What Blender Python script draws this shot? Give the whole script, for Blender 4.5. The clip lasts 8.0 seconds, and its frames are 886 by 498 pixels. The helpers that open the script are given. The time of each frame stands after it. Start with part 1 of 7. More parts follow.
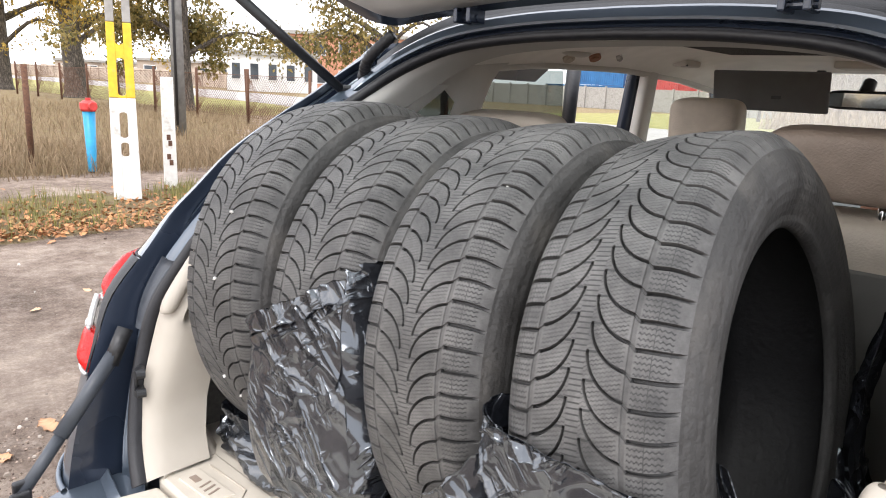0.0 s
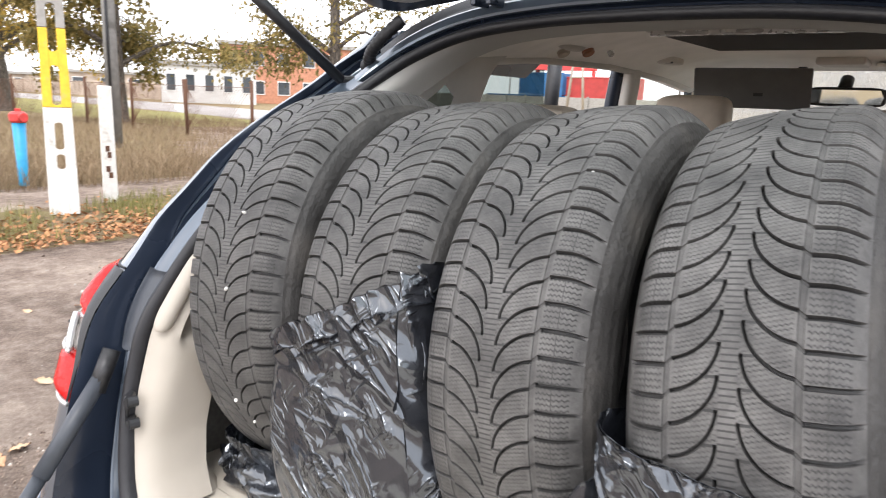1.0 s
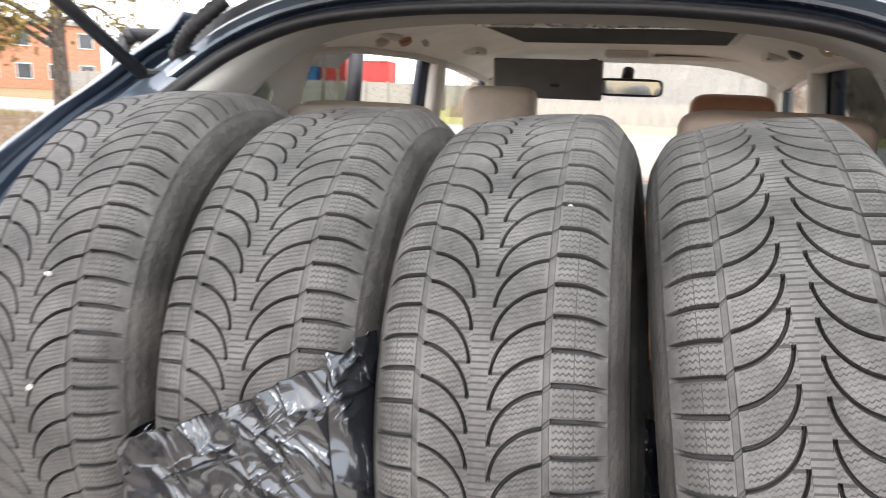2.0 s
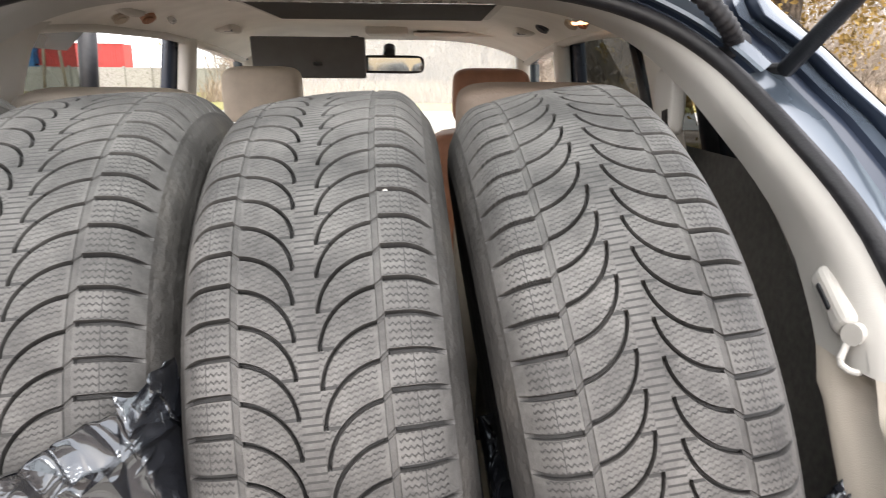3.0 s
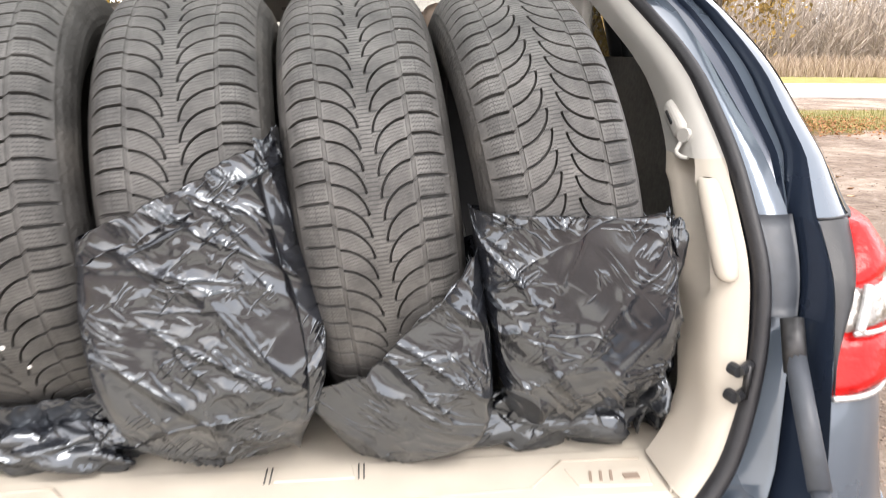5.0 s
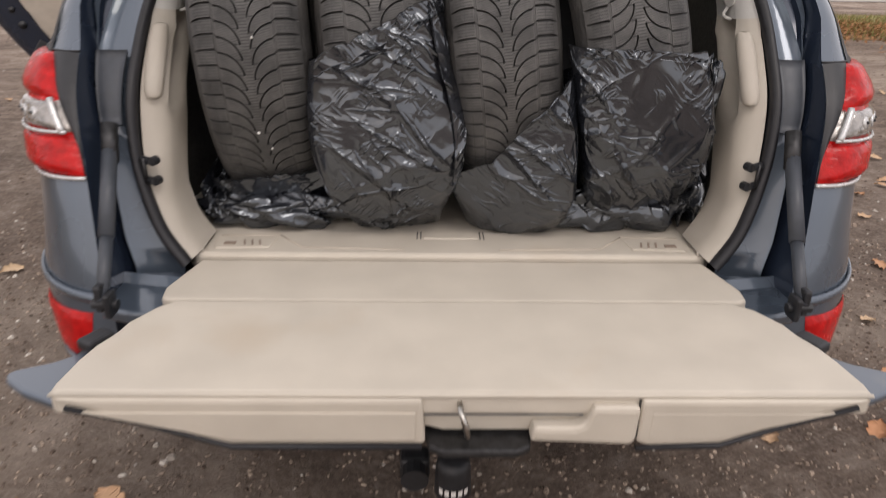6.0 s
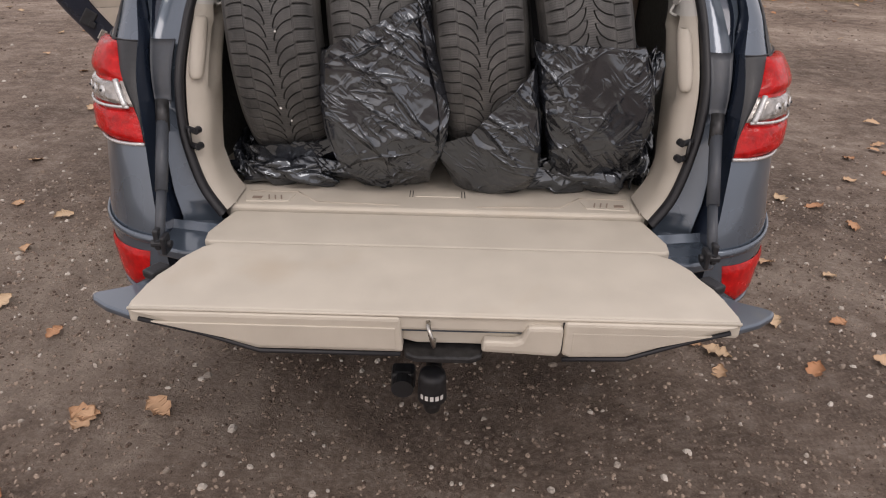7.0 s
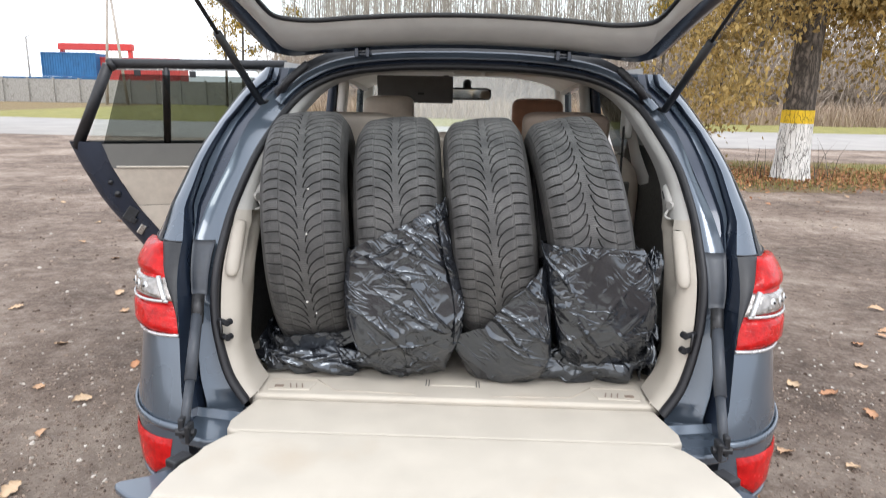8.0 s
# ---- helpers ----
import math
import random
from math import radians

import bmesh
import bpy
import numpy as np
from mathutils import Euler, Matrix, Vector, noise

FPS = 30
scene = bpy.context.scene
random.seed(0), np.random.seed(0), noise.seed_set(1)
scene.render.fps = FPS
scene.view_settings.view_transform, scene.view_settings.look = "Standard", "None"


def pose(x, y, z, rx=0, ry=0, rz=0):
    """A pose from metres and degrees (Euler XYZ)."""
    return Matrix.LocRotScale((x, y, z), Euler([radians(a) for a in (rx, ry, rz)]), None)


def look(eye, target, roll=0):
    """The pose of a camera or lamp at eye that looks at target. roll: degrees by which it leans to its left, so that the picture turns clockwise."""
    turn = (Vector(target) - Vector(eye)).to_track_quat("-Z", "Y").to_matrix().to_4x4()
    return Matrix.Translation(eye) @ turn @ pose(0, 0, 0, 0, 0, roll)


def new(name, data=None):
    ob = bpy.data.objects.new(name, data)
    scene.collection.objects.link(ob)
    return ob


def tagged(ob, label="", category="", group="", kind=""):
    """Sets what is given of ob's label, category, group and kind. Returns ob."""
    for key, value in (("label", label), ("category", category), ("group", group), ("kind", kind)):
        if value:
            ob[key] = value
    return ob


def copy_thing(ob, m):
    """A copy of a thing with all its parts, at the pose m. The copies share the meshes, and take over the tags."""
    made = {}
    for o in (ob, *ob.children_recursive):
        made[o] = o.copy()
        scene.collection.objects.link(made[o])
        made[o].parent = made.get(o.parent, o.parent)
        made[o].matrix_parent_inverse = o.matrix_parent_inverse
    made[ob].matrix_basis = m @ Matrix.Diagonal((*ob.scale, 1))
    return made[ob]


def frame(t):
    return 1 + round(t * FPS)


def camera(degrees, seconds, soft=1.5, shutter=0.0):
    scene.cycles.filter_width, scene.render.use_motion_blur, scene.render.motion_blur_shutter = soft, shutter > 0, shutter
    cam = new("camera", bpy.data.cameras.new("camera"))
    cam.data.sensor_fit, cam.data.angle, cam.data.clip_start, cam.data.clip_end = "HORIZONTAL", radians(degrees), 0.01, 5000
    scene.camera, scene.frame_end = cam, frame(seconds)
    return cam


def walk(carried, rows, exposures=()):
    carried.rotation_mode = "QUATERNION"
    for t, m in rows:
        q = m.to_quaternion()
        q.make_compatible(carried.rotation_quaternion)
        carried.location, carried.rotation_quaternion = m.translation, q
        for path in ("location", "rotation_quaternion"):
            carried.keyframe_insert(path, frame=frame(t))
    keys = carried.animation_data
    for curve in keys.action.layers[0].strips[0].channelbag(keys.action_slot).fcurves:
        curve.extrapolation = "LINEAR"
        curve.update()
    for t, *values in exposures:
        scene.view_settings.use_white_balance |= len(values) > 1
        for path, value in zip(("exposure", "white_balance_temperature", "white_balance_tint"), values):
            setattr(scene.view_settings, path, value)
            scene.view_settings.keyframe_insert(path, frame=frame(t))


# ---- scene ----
cam = camera(65.7, 8.0, soft=1.0, shutter=0.35)
PATH = [
    (0, (0.661, -0.327, 1.54), (-0.651, 1.111, 1.08), 2.8),
    (0.5, (0.611, -0.37, 1.527), (-0.672, 1.098, 1.079), 2.8),
    (1, (0.473, -0.342, 1.492), (-0.721, 1.206, 1.067), 2.4),
    (1.2, (0.413, -0.334, 1.491), (-0.705, 1.272, 1.076), 2.2),
    (2.3, (0.167, -0.225, 1.52), (-0.198, 1.688, 1.069), 1.9),
    (2.5, (0.154, -0.218, 1.519), (-0.068, 1.718, 1.068), 1.2),
    (3, (0.166, -0.194, 1.51), (0.219, 1.746, 1.028), 0.5),
    (3.5, (0.159, -0.22, 1.505), (0.338, 1.709, 1.007), 0.5),
    (4, (0.122, -0.325, 1.463), (0.369, 1.594, 0.955), 0.7),
    (4.2, (0.11, -0.363, 1.436), (0.354, 1.553, 0.92), 0.3),
    (5.3, (0.049, -0.741, 1.37), (0.246, 1.156, 0.766), 0.9),
    (5.5, (-0.005, -0.825, 1.353), (0.167, 1.056, 0.696), 1.0),
    (6, (-0.058, -1.105, 1.364), (-0.005, 0.725, 0.558), 1.1),
    (6.5, (0.010, -1.298, 1.418), (0.011, 0.484, 0.511), 1.15),
    (7, (0.025, -1.399, 1.505), (0.016, 0.371, 0.575), 1.4),
    (7.5, (0.03, -1.494, 1.578), (-0.01, 0.39, 0.908), 1.2),
    (8, (0.015, -1.476, 1.561), (-0.041, 0.474, 1.12), 1.1),
]
EXPOSURES = [(0, 0.78, 6360, 13), (1.2, 0.82, 6360, 13), (2.5, 1.33, 6570, 13), (3.4, 1.15, 6620, 13), (4.2, 1.17, 6680, 15), (5.4, 0.94, 6680, 13), (5.9, -0.2, 6800, 16), (6.4, -0.72, 6860, 20), (7.1, -0.48, 6790, 18), (7.6, 0.0, 6260, 13), (8, 0.27, 6150, 11)]
walk(cam, [(t, look(eye, target, roll)) for t, eye, target, roll in PATH], EXPOSURES)

# ---- light: an overcast autumn day ----
world = bpy.data.worlds.new("overcast_sky")
scene.world = world
world.use_nodes = True
wt = world.node_tree
sky = wt.nodes.new("ShaderNodeTexSky")
sky.sky_type, sky.sun_disc = "NISHITA", False
sky.sun_elevation, sky.sun_rotation = radians(32), radians(200)
sky.air_density, sky.dust_density = 1.0, 4.0
cloud = wt.nodes.new("ShaderNodeMix")
cloud.data_type = "RGBA"
cloud.inputs[0].default_value = 0.86
cloud.inputs[7].default_value = (10.5, 10.6, 10.8, 1)
wt.links.new(sky.outputs[0], cloud.inputs[6])
wt.links.new(cloud.outputs[2], wt.nodes["Background"].inputs[0])
wt.nodes["Background"].inputs[1].default_value = 0.15
sun = new("sun", bpy.data.lights.new("sun", "SUN"))
sun.data.energy, sun.data.angle, sun.data.color = 1.3, radians(25), (1.0, 0.97, 0.92)
sun.matrix_world = look((3, -5, 9), (0, 0, 0))

# ---- materials ----
def nodes_of(name):
    m = bpy.data.materials.new(name)
    m.use_nodes = True
    return m, m.node_tree, m.node_tree.nodes["Principled BSDF"]


def mat(name, color, rough=0.6, metal=0.0, vary=0.15, scale=20.0, bump=0.0, bump_scale=200.0, coat=0.0, dirt=None, dirt_at=0.6, dirt_scale=3.0, spec=0.5):
    """A surface with two scales of variation, fine relief and optional blotches of dirt."""
    m, t, p = nodes_of(name)
    co = t.nodes.new("ShaderNodeTexCoord")
    n1 = t.nodes.new("ShaderNodeTexNoise")
    n1.inputs["Scale"].default_value, n1.inputs["Detail"].default_value = scale, 6
    t.links.new(co.outputs["Object"], n1.inputs["Vector"])
    ramp = t.nodes.new("ShaderNodeMapRange")
    ramp.inputs[1].default_value, ramp.inputs[2].default_value = 0.3, 0.7
    ramp.inputs[3].default_value, ramp.inputs[4].default_value = 1 - vary, 1 + vary
    t.links.new(n1.outputs["Fac"], ramp.inputs[0])
    mul = t.nodes.new("ShaderNodeVectorMath")
    mul.operation = "SCALE"
    mul.inputs[0].default_value = color
    t.links.new(ramp.outputs[0], mul.inputs["Scale"])
    out = mul.outputs[0]
    if dirt:
        n2 = t.nodes.new("ShaderNodeTexNoise")
        n2.inputs["Scale"].default_value, n2.inputs["Detail"].default_value = dirt_scale, 8
        t.links.new(co.outputs["Object"], n2.inputs["Vector"])
        r2 = t.nodes.new("ShaderNodeMapRange")
        r2.inputs[1].default_value, r2.inputs[2].default_value = dirt_at, dirt_at + 0.15
        t.links.new(n2.outputs["Fac"], r2.inputs[0])
        mx = t.nodes.new("ShaderNodeMix")
        mx.data_type = "RGBA"
        t.links.new(r2.outputs[0], mx.inputs[0])
        t.links.new(out, mx.inputs[6])
        mx.inputs[7].default_value = (*dirt, 1)
        out = mx.outputs[2]
    t.links.new(out, p.inputs["Base Color"])
    rr = t.nodes.new("ShaderNodeMapRange")
    rr.inputs[1].default_value, rr.inputs[2].default_value = 0.3, 0.7
    rr.inputs[3].default_value, rr.inputs[4].default_value = max(rough - 0.08, 0.02), min(rough + 0.08, 1)
    t.links.new(n1.outputs["Fac"], rr.inputs[0])
    t.links.new(rr.outputs[0], p.inputs["Roughness"])
    p.inputs["Metallic"].default_value = metal
    p.inputs["Coat Weight"].default_value = coat
    p.inputs["Coat Roughness"].default_value = 0.06
    p.inputs["Specular IOR Level"].default_value = spec
    if bump:
        n3 = t.nodes.new("ShaderNodeTexNoise")
        n3.inputs["Scale"].default_value, n3.inputs["Detail"].default_value = bump_scale, 4
        t.links.new(co.outputs["Object"], n3.inputs["Vector"])
        b = t.nodes.new("ShaderNodeBump")
        b.inputs["Strength"].default_value, b.inputs["Distance"].default_value = bump, 0.01
        t.links.new(n3.outputs["Fac"], b.inputs["Height"])
        t.links.new(b.outputs[0], p.inputs["Normal"])
    return m


def thin_glass(name, tint, film=0.0, gloss=0.045):
    """A pane: clear straight through, with a mirror gloss and, where film is given, a film of dust."""
    m, t, p = nodes_of(name)
    tr = t.nodes.new("ShaderNodeBsdfTransparent")
    tr.inputs[0].default_value = (*tint, 1)
    gl = t.nodes.new("ShaderNodeBsdfGlossy")
    gl.inputs["Roughness"].default_value = 0.02
    lw = t.nodes.new("ShaderNodeLayerWeight")
    lw.inputs[0].default_value = 0.5
    pw = t.nodes.new("ShaderNodeMath")
    pw.operation = "POWER"
    pw.inputs[1].default_value = 5.0
    t.links.new(lw.outputs["Facing"], pw.inputs[0])
    fr = t.nodes.new("ShaderNodeMath")
    fr.operation = "MULTIPLY_ADD"
    fr.inputs[1].default_value, fr.inputs[2].default_value = gloss * 14, gloss
    t.links.new(pw.outputs[0], fr.inputs[0])
    mix = t.nodes.new("ShaderNodeMixShader")
    t.links.new(fr.outputs[0], mix.inputs[0])
    t.links.new(tr.outputs[0], mix.inputs[1])
    t.links.new(gl.outputs[0], mix.inputs[2])
    last = mix.outputs[0]
    if film:
        d = t.nodes.new("ShaderNodeBsdfTranslucent")
        d.inputs[0].default_value = (0.85, 0.84, 0.8, 1)
        mx = t.nodes.new("ShaderNodeMixShader")
        mx.inputs[0].default_value = film
        t.links.new(last, mx.inputs[1])
        t.links.new(d.outputs[0], mx.inputs[2])
        last = mx.outputs[0]
    t.links.new(last, t.nodes["Material Output"].inputs[0])
    return m


PAINT = mat("blue_grey_metallic_paint", (0.092, 0.118, 0.153), 0.3, 0.45, 0.05, 2.5, coat=1.0, dirt=(0.2, 0.19, 0.18), dirt_at=0.7, dirt_scale=5)
# body paint darkened to navy: shade of jambs and edges put into the colour
PAINT_SHADED = mat("shaded_body_paint", (0.022, 0.032, 0.055), 0.3, 0.3, 0.1, 4, coat=0.6)
RUBBER = mat("black_rubber_seal", (0.014, 0.014, 0.017), 0.5, 0, 0.3, 80, 0.1, 300)
BLACK = mat("black_plastic", (0.018, 0.019, 0.022), 0.42, 0, 0.3, 60, 0.12, 500)
GREY_PLASTIC = mat("grey_plastic", (0.05, 0.057, 0.069), 0.45, 0, 0.12, 60, 0.08, 600)
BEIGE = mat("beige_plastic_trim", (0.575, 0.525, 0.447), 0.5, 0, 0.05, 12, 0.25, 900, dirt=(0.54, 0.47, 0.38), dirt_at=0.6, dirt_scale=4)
# BEIGE darkened for the side mouldings, their shade put into the colour
SIDE_BEIGE = mat("shaded_beige_trim", (0.47, 0.428, 0.368), 0.5, 0, 0.05, 12, 0.25, 900, dirt=(0.43, 0.385, 0.32), dirt_at=0.6, dirt_scale=4)
BEIGE_GREY = mat("warm_grey_trim", (0.60, 0.585, 0.555), 0.6, 0, 0.06, 14, 0.15, 900)
LINING = mat("pale_grey_lining", (0.71, 0.71, 0.69), 0.6, 0, 0.06, 14, 0.15, 900)
# BEIGE_GREY darkened: the weaker light on upper pillars put into the colour
PILLAR_GREY = mat("shaded_grey_trim", (0.49, 0.478, 0.452), 0.6, 0, 0.06, 14, 0.15, 900)
HEADLINER = mat("headliner_cloth", (0.86, 0.845, 0.81), 0.95, 0, 0.06, 9, 0.3, 1500)
DOOR_CARD = mat("grey_door_card", (0.12, 0.116, 0.106), 0.65, 0, 0.08, 12, 0.2, 700)
LEATHER = mat("beige_leather", (0.50, 0.44, 0.37), 0.5, 0, 0.08, 25, 0.25, 250)
LEATHER_TAN = mat("tan_brown_leather", (0.36, 0.17, 0.10), 0.5, 0, 0.12, 25, 0.25, 250)
TAUPE = mat("taupe_leather", (0.30, 0.235, 0.19), 0.5, 0, 0.1, 25, 0.25, 250)
CARPET = mat("dark_carpet", (0.05, 0.048, 0.046), 0.97, 0, 0.3, 120, 0.6, 900)
GREY_CARPET = mat("grey_carpet", (0.13, 0.125, 0.115), 0.97, 0, 0.2, 90, 0.5, 900)
STEEL = mat("bare_steel", (0.45, 0.43, 0.4), 0.3, 1.0, 0.2, 150)
DARK_STEEL = mat("dark_steel", (0.05, 0.05, 0.052), 0.45, 0.7, 0.3, 90)
RED_LENS = mat("red_lamp_lens", (0.46, 0.008, 0.008), 0.22, 0, 0.3, 45, 0.25, 90, coat=0.12, spec=0.25)
SILVER = mat("silver_lamp_rim", (0.62, 0.62, 0.62), 0.25, 0.5, 0.1, 40)
CLEAR_LENS = mat("clear_lamp_lens", (0.33, 0.31, 0.29), 0.12, 0.6, 0.5, 45, 0.5, 60, coat=1.0)
CHROME = mat("chrome", (0.7, 0.7, 0.7), 0.12, 1.0, 0.05, 40)
DUSTY_GLASS = thin_glass("dusty_windscreen", (0.84, 0.90, 0.85), 0.24)
GLASS = thin_glass("clear_car_glass", (0.88, 0.92, 0.89))
PRIVACY = thin_glass("dark_privacy_glass", (0.08, 0.09, 0.09), 0.0, 0.02)
TINTED = thin_glass("tinted_car_glass", (0.26, 0.28, 0.27))
MIRROR = mat("mirror", (0.8, 0.82, 0.82), 0.03, 1.0, 0.0, 10)
WHITE_PAINT = mat("white_paint", (0.74, 0.73, 0.70), 0.7, 0, 0.1, 14, 0.4, 60, dirt=(0.36, 0.33, 0.28), dirt_at=0.58, dirt_scale=6)
YELLOW_PAINT = mat("yellow_paint", (0.78, 0.52, 0.04), 0.65, 0, 0.12, 14, 0.3, 60, dirt=(0.55, 0.42, 0.16), dirt_at=0.6, dirt_scale=8)
CONCRETE = mat("weathered_concrete", (0.34, 0.33, 0.31), 0.9, 0, 0.2, 8, 0.4, 40, dirt=(0.2, 0.19, 0.17), dirt_at=0.58)
DARK_CONCRETE = mat("grey_weathered_concrete", (0.20, 0.195, 0.185), 0.9, 0, 0.2, 8, 0.4, 40, dirt=(0.12, 0.115, 0.105), dirt_at=0.56)
RUST = mat("rusty_steel", (0.13, 0.065, 0.04), 0.85, 0.2, 0.4, 30, 0.4, 120)
BLUE_PAINT = mat("blue_paint", (0.02, 0.30, 0.55), 0.45, 0, 0.12, 12, 0.2, 50)
RED_PAINT = mat("red_paint", (0.58, 0.05, 0.045), 0.45, 0, 0.15, 12, 0.2, 50)
CONT_BLUE = mat("blue_container_paint", (0.03, 0.14, 0.33), 0.6, 0, 0.2, 1.2, 0, 5, dirt=(0.12, 0.09, 0.08), dirt_at=0.66, dirt_scale=0.9)
CONT_RED = mat("red_container_paint", (0.45, 0.055, 0.05), 0.6, 0, 0.2, 1.2, 0, 5, dirt=(0.2, 0.09, 0.07), dirt_at=0.66, dirt_scale=0.9)
BRICK = mat("orange_brick", (0.48, 0.23, 0.145), 0.9, 0, 0.2, 3, 0.3, 20)
HAZY_BEIGE = mat("stained_beige_render", (0.46, 0.38, 0.31), 0.9, 0, 0.2, 0.4, 0.2, 20, dirt=(0.27, 0.22, 0.18), dirt_at=0.52, dirt_scale=0.5)
PLASTER = mat("pale_plaster", (0.66, 0.66, 0.65), 0.85, 0, 0.08, 1.5, 0.2, 20)
ASPHALT = mat("pale_worn_asphalt", (0.37, 0.35, 0.33), 0.9, 0, 0.12, 0.8, 0.3, 30)
DARK_GLASS = mat("dark_window_glass", (0.05, 0.06, 0.07), 0.08, 0.0, 0.2, 2, coat=0.5)


def furrowed(name, colour, crack, amount, stain=0.5, long=0.14):
    """Bark split by long upright furrows."""
    m, t, p = nodes_of(name)
    L, N = t.links.new, t.nodes.new
    co, mp, v, n = N("ShaderNodeTexCoord"), N("ShaderNodeMapping"), N("ShaderNodeTexVoronoi"), N("ShaderNodeTexNoise")
    mp.inputs["Scale"].default_value = (1, 1, long)
    v.feature = "DISTANCE_TO_EDGE"
    v.inputs["Scale"].default_value, n.inputs["Scale"].default_value, n.inputs["Detail"].default_value = 13, 9, 6
    warp = N("ShaderNodeVectorMath")
    warp.operation = "MULTIPLY_ADD"
    warp.inputs[1].default_value = (0.12, 0.12, 0.12)
    L(co.outputs["Object"], n.inputs["Vector"])
    L(n.outputs["Color"], warp.inputs[0])
    L(co.outputs["Object"], warp.inputs[2])
    L(warp.outputs[0], mp.inputs["Vector"])
    L(mp.outputs[0], v.inputs["Vector"])
    r = N("ShaderNodeValToRGB")
    r.color_ramp.elements[0].position, r.color_ramp.elements[1].position = 0.0, amount
    r.color_ramp.elements[0].color, r.color_ramp.elements[1].color = (*crack, 1), (*colour, 1)
    L(v.outputs["Distance"], r.inputs[0])
    mx = N("ShaderNodeMix")
    mx.data_type, mx.blend_type = "RGBA", "MULTIPLY"
    mx.inputs[0].default_value = stain
    L(r.outputs[0], mx.inputs[6])
    g = N("ShaderNodeValToRGB")
    g.color_ramp.elements[0].position, g.color_ramp.elements[1].position = 0.35, 0.6
    g.color_ramp.elements[0].color = (0.35, 0.33, 0.3, 1)
    L(n.outputs["Fac"], g.inputs[0])
    L(g.outputs[0], mx.inputs[7])
    L(mx.outputs[2], p.inputs["Base Color"])
    p.inputs["Roughness"].default_value = 0.93
    b = N("ShaderNodeBump")
    b.inputs["Strength"].default_value, b.inputs["Distance"].default_value = 1.0, 0.03
    L(r.outputs[0], b.inputs["Height"])
    L(b.outputs[0], p.inputs["Normal"])
    return m


BARK = furrowed("rough_bark", (0.20, 0.17, 0.14), (0.05, 0.043, 0.037), 0.35)
WHITE_BARK = furrowed("whitewashed_bark", (0.80, 0.79, 0.76), (0.22, 0.20, 0.18), 0.045, 0.25, 0.12)
YELLOW_BARK = furrowed("yellow_painted_bark", (0.80, 0.54, 0.03), (0.25, 0.16, 0.03), 0.045, 0.15, 0.12)
TWIG = mat("grey_twigs", (0.42, 0.375, 0.335), 0.95, 0, 0.35, 0.6)
LINER = mat("butyl_inner_liner", (0.02, 0.02, 0.021), 0.7, 0, 0.3, 30, 0.3, 80)


def island_mat(name, a, b, rough=0.85, trans=0.0):
    """Every leaf, stone or blade between two colours at random."""
    m, t, p = nodes_of(name)
    g = t.nodes.new("ShaderNodeNewGeometry")
    r = t.nodes.new("ShaderNodeValToRGB")
    r.color_ramp.elements[0].color, r.color_ramp.elements[1].color = (*a, 1), (*b, 1)
    t.links.new(g.outputs["Random Per Island"], r.inputs[0])
    t.links.new(r.outputs[0], p.inputs["Base Color"])
    p.inputs["Roughness"].default_value = rough
    if trans:
        d = t.nodes.new("ShaderNodeBsdfTranslucent")
        t.links.new(r.outputs[0], d.inputs[0])
        mx = t.nodes.new("ShaderNodeMixShader")
        mx.inputs[0].default_value = trans
        t.links.new(p.outputs[0], mx.inputs[1])
        t.links.new(d.outputs[0], mx.inputs[2])
        t.links.new(mx.outputs[0], t.nodes["Material Output"].inputs[0])
    return m


BRUSH = island_mat("brown_brushwood", (0.28, 0.235, 0.20), (0.50, 0.43, 0.36), 0.95)
LEAVES_YELLOW = island_mat("yellow_green_leaves", (0.18, 0.15, 0.03), (0.52, 0.33, 0.06), 0.7, 0.35)
LEAVES_BROWN = island_mat("olive_brown_leaves", (0.19, 0.14, 0.05), (0.54, 0.38, 0.13), 0.7, 0.35)
LEAVES_OLIVE = island_mat("olive_leaves", (0.09, 0.085, 0.025), (0.36, 0.27, 0.09), 0.7, 0.35)
DRY_GRASS = island_mat("dry_grass_blades", (0.15, 0.105, 0.058), (0.36, 0.265, 0.165), 0.9, 0.3)
GREEN_GRASS = island_mat("green_grass", (0.13, 0.14, 0.04), (0.33, 0.29, 0.11), 0.9, 0.3)
LITTER = island_mat("fallen_leaf_litter", (0.20, 0.085, 0.035), (0.50, 0.25, 0.11), 0.85)
STONES = island_mat("gravel", (0.07, 0.045, 0.033), (0.36, 0.28, 0.22), 0.9)
PALE_STONES = island_mat("pale_gravel", (0.20, 0.155, 0.12), (0.62, 0.57, 0.51), 0.9)
REED = island_mat("dry_reed", (0.26, 0.19, 0.135), (0.52, 0.42, 0.33), 0.9, 0.3)


def leaf_mat(name, a, b):
    m, t, p = nodes_of(name)
    o = t.nodes.new("ShaderNodeObjectInfo")
    r = t.nodes.new("ShaderNodeValToRGB")
    r.color_ramp.elements[0].color, r.color_ramp.elements[1].color = (*a, 1), (*b, 1)
    t.links.new(o.outputs["Random"], r.inputs[0])
    t.links.new(r.outputs[0], p.inputs["Base Color"])
    p.inputs["Roughness"].default_value = 0.7
    return m


FALLEN = leaf_mat("fallen_leaf", (0.45, 0.22, 0.11), (0.58, 0.42, 0.27))


